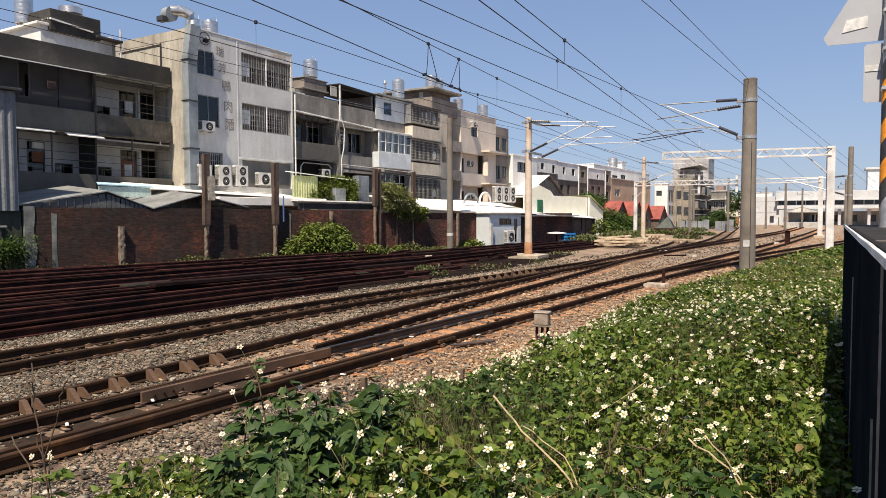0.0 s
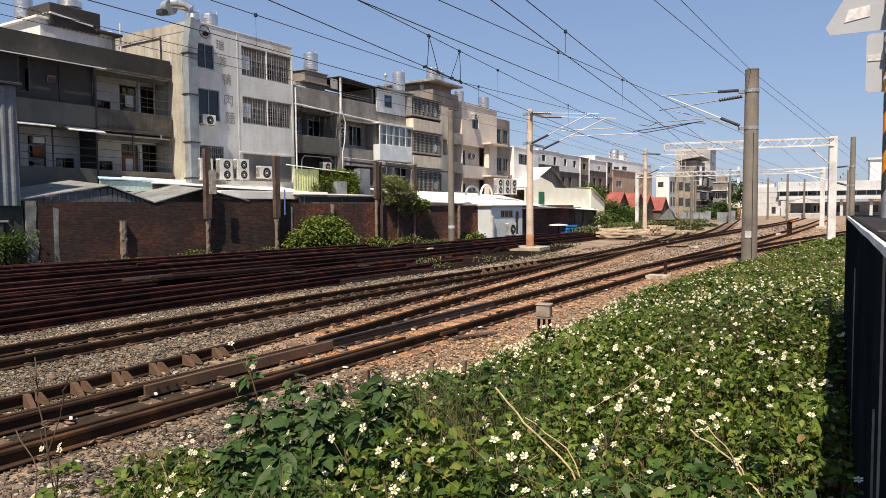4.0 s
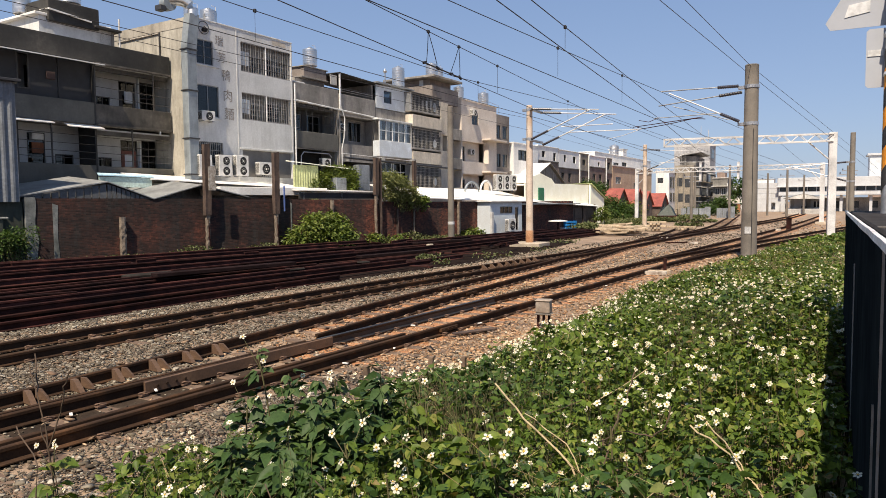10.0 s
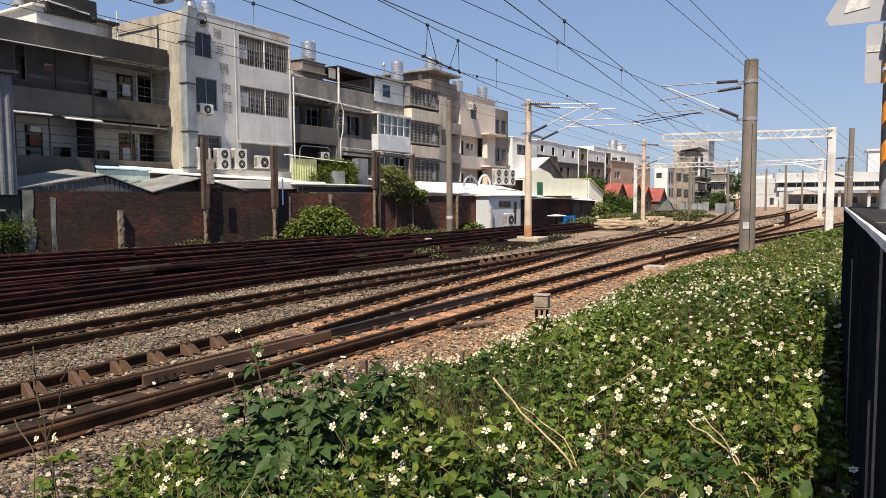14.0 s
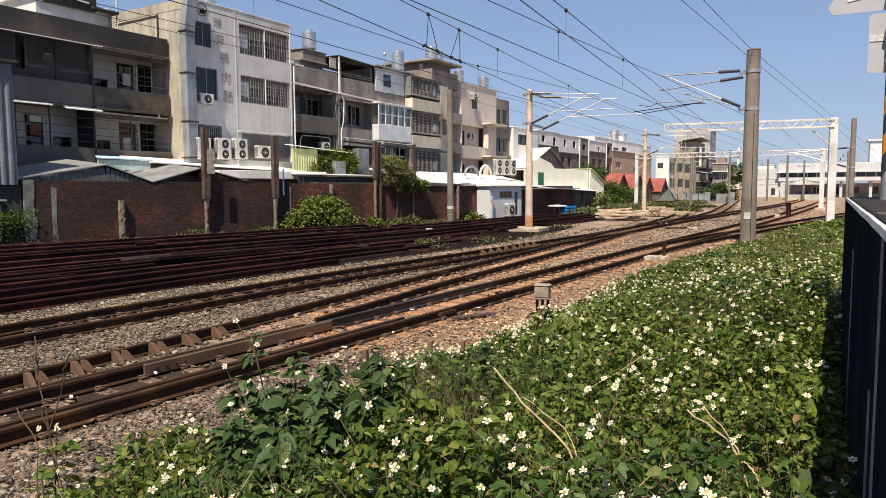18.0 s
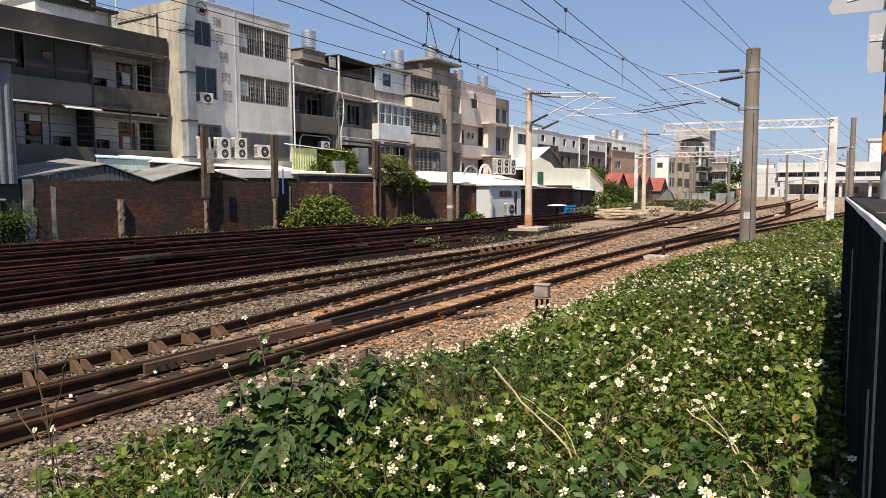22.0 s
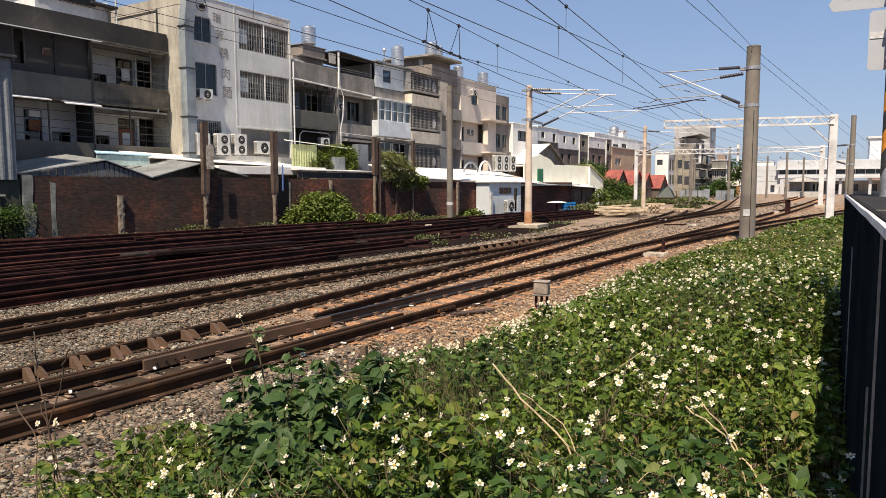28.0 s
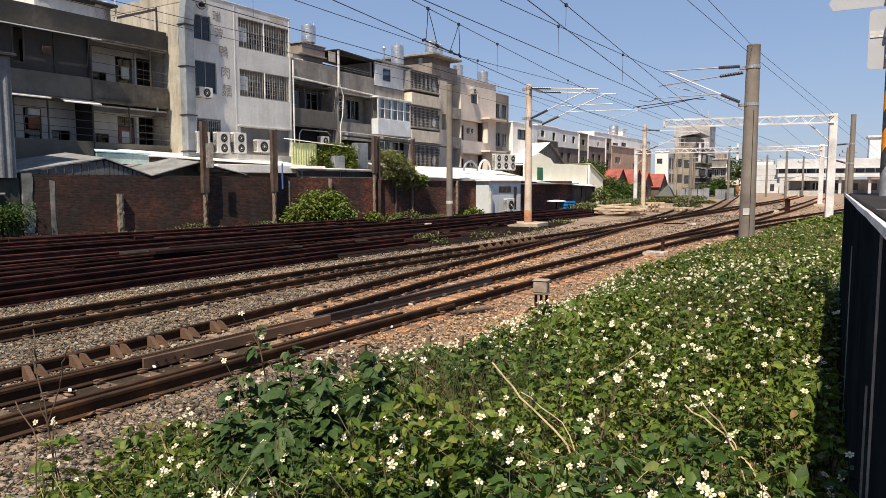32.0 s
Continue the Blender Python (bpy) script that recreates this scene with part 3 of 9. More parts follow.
def sleeper_mesh(length):
    return S().box(-length / 2, length / 2, -0.1, 0.1, -0.14, 0.0, 0.012).mesh("sleeper")


SLEEPERS = {n: sleeper_mesh(n) for n in (2.1, 2.6, 3.2)}
CLIPS = clip_mesh()


def track(line, y0, y1, label, long_from=None, long_to=None, rails=(-1, 1), clips_to=40, sleepers=True):
    t = thing("railway_track", pose(0, 0, 0), label, "track", "tracks of the yard")
    for side in rails:
        part("rail", rail_shape(offset_line(line, y0, y1, side * (GAUGE + 0.064) / 2)), M_RAIL, t)
    y, n = y0 + 0.3, 0
    joints = S()
    while sleepers and y < min(y1, 110):
        x = along(line, y)
        turn = math.degrees(math.atan2(along(line, y + 0.2) - x, 0.2))
        size = 3.2 if long_from is not None and long_from < y < long_to else 2.1
        ob = part("sleeper", SLEEPERS[size], M_SLEEPER, t)
        ob.matrix_basis = pose(x + random.uniform(-0.05, 0.05), y, -0.005 + random.uniform(-0.012, 0.012), 0, 0, -turn + random.uniform(-1.5, 1.5))
        if y < clips_to:
            for side in rails:
                px, py = offset_line(line, y - 0.05, y + 0.05, side * (GAUGE + 0.064) / 2)[0]
                joints.add([(px + vx, py + vy, vz + 0.005) for vx, vy, vz in CLIPS.v], CLIPS.f)
        y += 0.62 + random.uniform(-0.03, 0.03)
    if joints.v:
        tagged(part("rail_fastening", joints, M_CHOCK, t, "rusty rail clips and base plates"), kind="stuff")
    return t


t1 = track(LINE_1, -14, 150, "rusty railway track with timber sleepers beside the bank", 2, 14)
t1b = track(LINE_1B, 27, 88, "rusty railway siding branching off towards the gantry", clips_to=0)
t2 = track(LINE_2, 10, 150, "rusty railway track running through the points", 24, 40)
t3 = track(LINE_3, -14, 39, "rusty railway track alongside the stored rails")
t4 = track(LINE_4, 44, 135, "distant rusty siding curving towards the houses", clips_to=0)
t5 = track(LINE_5, 52, 140, "distant rusty railway siding in the yard", clips_to=0)

# the rear rail of the points left of the crossing, with its check rail and chocks
part("rail", rail_shape(offset_line(LINE_2, -14, 10, -(GAUGE + 0.064) / 2)), M_RAIL, t2)
part("check_rail", rail_shape(offset_line(LINE_1, -3, 10.8, GAUGE / 2 - 0.11), RAIL_Z + 0.01), M_RAIL, t1)
part("wing_rail", rail_shape(offset_line(LINE_1, 1.0, 9.4, -GAUGE / 2 - 0.13, 0.8), RAIL_Z + 0.004, 0.8), M_RAIL, t1)
part("crossing", rail_shape(offset_line(LINE_1, 9.6, 16, -(GAUGE + 0.064) / 2, 1.0), RAIL_Z + 0.006, 1.1), M_MANG, t1, "dark cast steel crossing")
plate = offset_line(LINE_1, 6.2, 9.9, -(GAUGE + 0.064) / 2 + 0.05, 0.6)
part("crossing_plate", S().rings([[(x, y, 0.02), (x + 0.035, y, 0.02), (x + 0.035, y, RAIL_Z - 0.005), (x, y, RAIL_Z + 0.004)] for x, y in plate]), M_CASTPLATE, t1, "smooth rust-brown side plate of the crossing")
fish = S().box(-0.05, 0.03, -0.3, 0.3, -0.115, -0.045, 0.008)
for k in range(4):
    fish.tube((0.02, -0.22 + 0.147 * k, -0.08), (0.05, -0.22 + 0.147 * k, -0.08), 0.018, n=6)
fish = fish.mesh("fishplate")
for line, y, off in ((LINE_1, 6.6, -0.565), (LINE_2, 17.6, -0.565), (LINE_2, 17.0, 0.565), (LINE_1, 12.0, 0.565)):
    (x, yy), = offset_line(line, y, y + 0.01, off)[:1]
    ob = part("fishplate", fish, M_RAIL, t1 if line is LINE_1 else t2)
    ob.matrix_basis = pose(x + 0.05, yy, RAIL_Z, 0, 0, -4.7)
chock = S().prism([(0.02, -0.155), (0.27, -0.155), (0.22, -0.1), (0.1, 0.0), (0.02, 0.0)], -0.035, 0.035)
chock_mesh = chock.mesh("chock")
thin_chock = S().prism([(0.02, -0.155), (0.24, -0.155), (0.2, -0.1), (0.1, -0.01), (0.02, -0.01)], -0.018, 0.018).mesh("chock")
for k in range(14):
    for d in (-0.065, 0.065):
        y = 8.64 - k * 0.652 + d
        (x, yy), = offset_line(LINE_2, y, y + 0.01, -0.565)[:1]
        part("chock", chock_mesh if d < 0 else thin_chock, M_CASTPLATE, t2).matrix_basis = pose(x + 0.02, yy, RAIL_Z - 0.006, 0, 0, random.uniform(4, 14) if d > 0 else random.uniform(-12, -4))

# ---- ballast ----
def stored_edge(y):
    """Where the stored rails begin, beyond the pale ballast behind the third track."""
    return along(LINE_3, min(y, 39)) - 2.55 - 0.11 * max(0.0, y - 27)


# the last two stretches get a narrower bed in a darker colour
for line, y0, y1, mat_b in ((LINE_1, 9, 150, M_TRACKBED), (LINE_2, 11, 150, M_TRACKBED), (LINE_1, -6, 8.9, M_DARKBED), (LINE_3, -8, 36, M_DARKBED)):
    bed = S()
    rings = []
    for y in np.arange(y0, y1, 1.0 if y0 < 20 else 2.0):
        x = along(line, float(y))
        w = (1.0 if mat_b is M_TRACKBED else 0.6) + 0.2 * noise.noise(Vector((0, float(y) * 0.7, 4)))
        zb = -0.02 if line is LINE_1 else -0.024
        rings.append([(x - w, y, zb - 0.04), (x + w + 0.15, y, zb - 0.04), (x + w, y, zb), (x - w, y, zb)])
    tagged(part("track_bed", bed.rings(rings), mat_b), "rust-stained fine gravel bed under the track" if mat_b is M_TRACKBED else "dark gravel bed between the rails", "track bed", kind="structure")
def stone_shapes(count):
    shapes = []
    base = [(-1, -1, -1), (1, -1, -1), (1, 1, -1), (-1, 1, -1), (-1, -1, 1), (1, -1, 1), (1, 1, 1), (-1, 1, 1)]
    for _ in range(count):
        shapes.append(np.array([[c * random.uniform(0.15, 1.0) for c in p] for p in base]))
    return shapes


STONE_FACES = np.array([(0, 3, 2, 1), (4, 5, 6, 7), (0, 1, 5, 4), (1, 2, 6, 5), (2, 3, 7, 6), (3, 0, 4, 7)])
STONES = stone_shapes(24)


def scatter_stones(name, spots, material, label, flat=0.5):
    """spots: rows of x, y, z, size."""
    rng = np.random.default_rng(5)
    spots = np.asarray(spots)
    n = len(spots)
    kind = rng.integers(0, len(STONES), n)
    v = np.stack(STONES)[kind] * spots[:, None, 3:4] * rng.uniform(0.65, 1.3, (n, 1, 3)) * np.array([1.35, 0.95, flat])
    a, b = rng.uniform(0, math.tau, n), rng.uniform(-0.6, 0.6, n)
    ca, sa, cb, sb = np.cos(a), np.sin(a), np.cos(b), np.sin(b)
    x, y, z = v[..., 0].copy(), v[..., 1].copy(), v[..., 2].copy()
    y, z = y * cb[:, None] - z * sb[:, None], y * sb[:, None] + z * cb[:, None]
    x, y = x * ca[:, None] - y * sa[:, None], x * sa[:, None] + y * ca[:, None]
    v = np.stack([x, y, z], -1) + spots[:, None, :3]
    f = STONE_FACES[None] + (np.arange(n) * 8)[:, None, None]
    ob = new(name, fast_mesh(name, v.reshape(-1, 3), f.reshape(-1, 4), material))
    return tagged(ob, label, "ballast", kind="stuff")


rng = np.random.default_rng(11)
grey, rust = [], []
for y0, y1, per in ((1.5, 7, 1000), (7, 13, 640), (13, 22, 240), (22, 36, 70), (36, 60, 24), (60, 100, 7)):
    left = lambda y: stored_edge(y) - 0.2 if y < 39 else along(LINE_2, y) - 3.0
    area = (y1 - y0) * 8.0
    n = int(area * per)
    yy = rng.uniform(y0, y1, n)
    uu = rng.uniform(0, 1, n)
    for y, u in zip(yy, uu):
        a, b = left(y), along(BANK_EDGE, y) + 0.9
        x = a + (b - a) * u
        d1, d2, d3 = abs(x - along(LINE_1, y)), abs(x - along(LINE_2, y)), abs(x - along(LINE_3, y)) if y < 39 else 9
        d = min(d1, d2 if y > 8 else 9)
        if y < 8 and -9.1 < x < -8.3:
            d = 1.0
        mound = 0.14 * math.exp(-((x - along(LINE_3, y) + 1.6) / 0.6) ** 2) * (0.6 + 0.6 * noise.noise(Vector((y * 0.4, 2, 2)))) if y < 34 else 0
        z = height(x, y) + 0.03 + mound - (0.012 if min(d, d3) < 0.9 else 0.0)
        size = min(0.05, (0.0135 if y < 6 else 0.0158) * math.exp(random.gauss(0, 0.48))) * (1 + max(0, y - 10) * 0.025)
        if (d3 < 0.6 or (y < 8.9 and d1 < 0.56)) and random.random() < 0.85:
            continue
        if d < 0.95 and y > 3.5 and random.random() < 0.62 + 0.25 * noise.noise(Vector((x * 1.7, y * 1.7, 8))):
            continue
        close_rust = (d < 1.15 - 0.35 * random.random() and random.random() < smooth(6, 14, y) + 0.1) or (9 < y < 40 and x > along(LINE_2, y) and random.random() < 0.5) or (x > along(LINE_1, y) + 0.5 and random.random() < smooth(7, 13, y) * 0.85)
        (rust if close_rust else grey).append((x, y, z, size))
scatter_stones("ballast", grey, M_STONES, "grey-brown crushed stone ballast between the tracks")
flakes = []
for _ in range(420):
    y = rng.uniform(2, 24)
    x = rng.uniform(along(LINE_3, y) + 0.4, along(LINE_1, y) + 1.4)
    flakes.append((x, y, height(x, y) + 0.045, rng.uniform(0.035, 0.085)))
scatter_stones("ballast_slabs", flakes, M_FLAKE, "flat brown stone flakes and debris between the tracks", 0.22)
scatter_stones("ballast", rust, M_RUSTSTONES, "rust-stained crushed stone ballast under the rails")

# ---- stored rails in rows between the tracks and the wall ----
W0, WDIR = Vector((-28.8, 18.0)), Vector((0.2, 1.0)).normalized()
WTURN = math.degrees(math.atan2(WDIR.y, WDIR.x))


def wall_x(y):
    return W0.x + 0.2 * (y - 18.0)


# dark soil, its colour blackened for the shade between the rails
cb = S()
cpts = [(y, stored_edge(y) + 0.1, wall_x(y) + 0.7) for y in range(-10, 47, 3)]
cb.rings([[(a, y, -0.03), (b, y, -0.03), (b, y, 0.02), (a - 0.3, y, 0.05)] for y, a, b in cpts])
tagged(part("rail_gap_bed", cb, M_GAPBED), "dark soil bed blackened for the shade between the stored rails", "ground", kind="structure")
random.seed(7)
for k in range(38):
    f = k / 37
    y0 = random.uniform(-8, 3) if k % 3 or k < 7 else random.uniform(8, 18)
    length = random.uniform(22, 30)
    y1 = min(y0 + length, 48 - 12 * f)
    bend = random.uniform(-0.4, 0.4)
    pts = []
    for i in range(7):
        y = y0 + (y1 - y0) * i / 6
        a, b = stored_edge(y) - 0.1, wall_x(y) + 1.2
        x = a + (b - a) * (f ** 1.1) + bend * math.sin(i / 2.0) * 0.4
        pts.append((x, y))
    z = 0.23 + (0.2 if k % 4 == 1 else 0.0) + (0.16 if 7 < k < 21 else 0) + random.uniform(-0.03, 0.05)
    ob = part("stored_rail", rail_shape(pts, z, 1.25), M_OLDRAIL, None)
    tagged(ob, "old dark red rusted rail lying in the storage row", "rail", "stored rails")
M_BOARDS = surface("purple_brown_board", (0.022, 0.013, 0.013), dark=(0.013, 0.008, 0.008), light=(0.036, 0.022, 0.021), rough=0.97, spec=0.05, grain=16, blotch=1.2, bump=0.004, random=0.3)
for x, y, ln, w, tn in ((-16.4, 16.4, 5.0, 0.2, 12), (-15.0, 24.0, 4.0, 0.18, 10), (-17.5, 33.0, 4.5, 0.2, 12)):
    ob = part("stored_board", S().box(-w, w, -ln / 2, ln / 2, 0, 0.12, 0.015), M_BOARDS)
    ob.matrix_basis = pose(x, y, 0.46, 0, 0, -tn)
    tagged(ob, "flat purple-brown board lying on the stored rails", "board", "boards on the stored rails")
for k, (y, a, b) in enumerate(((4, 0.0, 0.5), (9, 0.02, 0.95), (16, 0.0, 0.9), (24, 0.0, 0.9), (31, 0.0, 0.8), (38, 0.0, 0.7))):
    x0, x1 = stored_edge(y), wall_x(y) + 1.0
    ob = part("bearer", S().box(x0 + (x1 - x0) * b, x0 + (x1 - x0) * a, -0.12, 0.12, -0.03, 0.09, 0.01), M_OLDRAIL)
    ob.location = (0, y, 0)
    tagged(ob, "dark timber bearer under the stored rails", "timber", "bearers under the stored rails")

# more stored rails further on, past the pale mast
# same soil bed, with the rails' shade put into its colour
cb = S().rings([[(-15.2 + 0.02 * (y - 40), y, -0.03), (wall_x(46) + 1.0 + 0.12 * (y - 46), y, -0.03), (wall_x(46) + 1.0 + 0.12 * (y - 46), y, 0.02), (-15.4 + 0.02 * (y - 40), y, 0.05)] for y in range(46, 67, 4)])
tagged(part("rail_gap_bed", cb, M_GAPBED), "dark soil bed blackened for the shade between the stored rails", "ground", kind="structure")
for k in range(17):
    f = k / 16
    y0, y1 = random.uniform(36, 42), random.uniform(54, 64)
    z = 0.2 + 0.16 * (k % 3 == 1) + random.uniform(-0.02, 0.05)
    bend = random.uniform(-0.02, 0.03)
    pts = [(-15.0 - 5.0 * f + (0.06 + bend) * (y - 48), y) for y in np.linspace(y0, y1, 6)]
    tagged(part("stored_rail", rail_shape(pts, z), M_OLDRAIL, None), "old dark red rusted rail lying in the storage row", "rail", "stored rails")
for k in range(8):
    y = 24.2 + k * 0.62
    (x, yy), = offset_line(LINE_3, y, y + 0.01, -0.565)[:1]
    part("chock", chock_mesh, M_CASTPLATE, t3).matrix_basis = pose(x + 0.02, yy, RAIL_Z - 0.006, 0, 0, -6)
clip_w = S().box(-0.05, 0.05, -0.018, 0.018, 0, 0.02, 0.004).mesh("painted_clip")
for y, off in ((4.1, -0.35), (6.3, -0.4), (8.8, 0.75), (10.1, 0.72), (13.0, 0.74), (17.5, -0.7), (9.6, -0.75), (11.2, -0.72), (12.1, -0.3), (14.6, -0.74), (15.8, 0.76), (19.0, -0.72), (20.5, 0.74), (3.2, -0.45), (5.1, -0.3)):
    (x, yy), = offset_line(LINE_1, y, y + 0.01, off)[:1]
    part("painted_clip", clip_w, M_ROOFWHITE, t1, "white painted rail clip").matrix_basis = pose(x, yy, 0.05, 0, 0, random.uniform(0, 180))

# ---- brick boundary wall ----
def wall_pose(s, off=0.0, z=0.0, turn=0.0):
    """s metres along the wall, off metres towards the tracks."""
    p = W0 + WDIR * s + Vector((WDIR.y, -WDIR.x)) * off
    return pose(p.x, p.y, z, 0, 0, WTURN + turn)


bw = thing("brick_wall", wall_pose(0), "soot-stained dark red brick boundary wall", "wall", kind="structure")
# the left length is the darker brick, the rest is redder
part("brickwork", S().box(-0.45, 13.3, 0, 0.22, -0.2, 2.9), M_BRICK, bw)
part("brickwork", S().box(13.3, 20.4, 0.03, 0.25, -0.2, 2.85), M_REDBRICK, bw)
part("brickwork", S().box(20.4, 24.3, 0.02, 0.24, -0.2, 2.72), M_REDBRICK, bw)
part("brickwork", S().box(24.3, 46.0, 0.06, 0.28, -0.2, 2.7), M_REDBRICK, bw)
M_PEELWALL = surface("peeling_plaster", (0.2, 0.205, 0.19), dark=(0.085, 0.09, 0.08), light=(0.36, 0.36, 0.33), rough=0.95, grain=7, blotch=1.6, streak=0.7, streak_color=(0.05, 0.055, 0.045), bump=0.012)
M_MOULD = surface("mouldy_black_green_concrete", (0.05, 0.056, 0.043), dark=(0.025, 0.028, 0.022), light=(0.1, 0.105, 0.082), rough=0.95, grain=7, blotch=0.9, streak=0.7, streak_color=(0.022, 0.024, 0.02), bump=0.012)
pier = S()
pier.rings([[(-0.48, -0.04, z), (-0.02 + 0.1 * noise.noise(Vector((z * 1.3, 4, 1))) - 0.07 * z / 3, -0.03, z), (-0.02, 0.26, z), (-0.48, 0.26, z)] for z in np.linspace(-0.2, 2.95, 15)])
part("end_pier", pier, M_PEELWALL, bw, "peeling grey plastered end pier")
for s_, w_ in ((0.6, 0.25), (13.25, 0.12), (20.35, 0.14)):
    part("plaster_patch", S().prism([(s_, 0.0), (s_ + w_, 0.0), (s_ + w_ * 0.7, 1.2), (s_ + w_ * 0.9, 2.6), (s_, 2.68)], -0.012, 0.03), M_PEELWALL, bw, "patch of old grey plaster on the brickwork")


# ---- masts, gantries and wires ----
def mast(x, y, h, r0, r1, material, label, plinth=None):
    t = thing("catenary_mast", pose(x, y, 0), label, "mast", "catenary masts")
    part("pole", S().lathe(0, 0, [(r0, -0.3), (r1, h - 0.02), (r1 * 0.9, h)], 20), material, t, smooth=True)
    if plinth:
        part("plinth", S().box(-plinth, plinth, -plinth, plinth, -0.2, 0.26, 0.03), M_BASE, t, "rough concrete plinth")
    return t


def insulator(t, a, b, r=0.08):
    a, b = Vector(a), Vector(b)
    d = (b - a).normalized()
    u = d.cross(Vector((0, 1, 0.01))).normalized()
    w = u.cross(d)
    rings = []
    for i in range(19):
        p, q = a + (b - a) * (i / 18), r * (0.95 if i % 2 else 0.74)
        rings.append([p + (u * math.cos(k * math.tau / 8) - w * math.sin(k * math.tau / 8)) * q for k in range(8)])
    s = S().rings(rings)
    part("insulator", s, M_INSUL, t, "dark ribbed insulator")


def arm(t, name, a, b, material, r=0.026, ins=0.0):
    """A tube from the mast side a to its end b, the first ins metres an insulator."""
    a, b = Vector(a), Vector(b)
    d = (b - a).normalized()
    if ins:
        insulator(t, a, a + d * ins)
    part(name, S().tube(a + d * ins, b, r, n=8), material, t)


def bands(t, zs, r):
    for z in zs:
        part("band", S().lathe(0, 0, [(r, z - 0.07), (r, z + 0.07)], 18), M_GALV, t)
        part("bracket", S().box(-r - 0.22, -r + 0.03, -0.07, 0.07, z - 0.08, z + 0.06, 0.01), M_GALV, t)


m1 = mast(-2.53, 33.12, 8.32, 0.33, 0.275, M_CONC, "grey round concrete catenary mast standing in the weeds")
bands(m1, (7.42, 5.85), 0.31)
arm(m1, "top_tube", (-0.5, -0.2, 7.46), (-3.75, -0.25, 7.48), M_ARM, 0.026, 0.85)
arm(m1, "top_tube", (-0.4, 0.3, 7.26), (-3.95, 0.35, 6.92), M_ARM, 0.026, 0.95)
arm(m1, "brace_tube", (-0.45, -0.2, 5.95), (-3.4, -0.25, 7.38), M_WHITE_STEEL, 0.028, 0.85)
arm(m1, "brace_tube", (-0.9, 0.3, 6.1), (-3.3, 0.35, 6.85), M_ARM, 0.018)
arm(m1, "registration_tube", (-1.35, -0.25, 6.35), (-4.0, -0.3, 6.3), M_ARM, 0.02)
arm(m1, "registration_tube", (-2.0, 0.35, 6.3), (-5.1, 0.3, 6.02), M_OLDRAIL, 0.018)
part("steady_arm", S().path([(-4.9, 0.3, 6.0), (-4.6, 0.3, 5.93), (-3.6, 0.3, 6.05), (-2.4, 0.3, 6.25), (-1.9, 0.3, 6.2)], 0.018), M_OLDRAIL, m1)
part("steady_arm", S().path([(-4.7, -0.3, 6.25), (-4.25, -0.3, 6.15), (-3.8, -0.3, 6.32)], 0.015), M_OLDRAIL, m1)
part("tag_plate", S().box(-0.13, 0.13, -0.335, -0.315, 1.12, 1.42, 0.005), M_WHITE_STEEL, m1, "small white plate").rotation_euler = (0, 0, radians(-4))
part("cap", S().lathe(0, 0, [(0.285, 8.3), (0.27, 8.35), (0.05, 8.37)], 18), M_CONC, m1)
part("conduit", S().tube((0.12, -0.31, 0.0), (0.12, -0.27, 5.6), 0.015, n=6), M_DARK, m1)
m2 = mast(-14.58, 38.13, 8.1, 0.22, 0.17, M_CONC_L, "slim pale weathered concrete catenary mast", 0.92)
bands(m2, (7.85, 6.2), 0.19)
part("rusty_foot", S().lathe(0, 0, [(0.228, 0.26), (0.226, 0.6), (0.224, 0.92), (0.21, 0.96)], 20), surface("rust_wash", (0.42, 0.22, 0.11), dark=(0.3, 0.13, 0.06), light=(0.56, 0.4, 0.28), rough=0.9, grain=14, blotch=2.5, bump=0.004), m2, "rust-washed mast foot", smooth=True)
arm(m2, "top_tube", (0.25, -0.25, 7.85), (4.1, -0.3, 7.55), M_WHITE_STEEL, 0.028, 1.15)
arm(m2, "top_tube", (0.25, 1.5, 7.85), (4.6, 1.5, 7.45), M_WHITE_STEEL, 0.028, 1.15)
arm(m2, "brace_tube", (0.2, -0.25, 6.15), (3.6, -0.3, 7.58), M_WHITE_STEEL, 0.034, 1.1)
arm(m2, "brace_tube", (0.25, 1.5, 5.95), (4.0, 1.5, 7.5), M_WHITE_STEEL, 0.034, 1.1)
arm(m2, "registration_tube", (2.0, -0.3, 6.75), (4.9, -0.35, 6.72), M_WHITE_STEEL, 0.024)
arm(m2, "registration_tube", (1.7, 1.5, 6.6), (6.0, 1.5, 6.55), M_WHITE_STEEL, 0.024)
part("steady_arm", S().path([(5.8, 1.5, 6.5), (5.0, 1.5, 6.25), (4.2, 1.5, 6.1)], 0.016), M_WHITE_STEEL, m2)
for z in (7.85, 6.1):
    part("cross_beam", S().box(0.1, 0.24, -0.4, 1.65, z - 0.06, z + 0.06, 0.01), M_GALV, m2)
m3 = mast(-15.0, 71.0, 8.2, 0.22, 0.18, M_CONC_L, "pale concrete catenary mast by the timber stacks", 0.6)
bands(m3, (7.7, 6.1), 0.21)
arm(m3, "top_tube", (0.25, 0, 7.7), (5.5, 0, 7.3), M_WHITE_STEEL, 0.03, 1.2)
arm(m3, "brace_tube", (0.2, 0, 5.7), (4.2, 0, 7.3), M_WHITE_STEEL, 0.036, 1.2)
arm(m3, "registration_tube", (1.4, 0, 6.4), (6.0, 0, 6.3), M_WHITE_STEEL, 0.026)
m4 = mast(-22.4, 43.4, 9.2, 0.23, 0.2, M_CONC, "tall plain concrete pole in front of the brick wall")
part("band", S().lathe(0, 0, [(0.235, 1.1), (0.235, 1.3)], 16), M_WHITE_STEEL, m4)
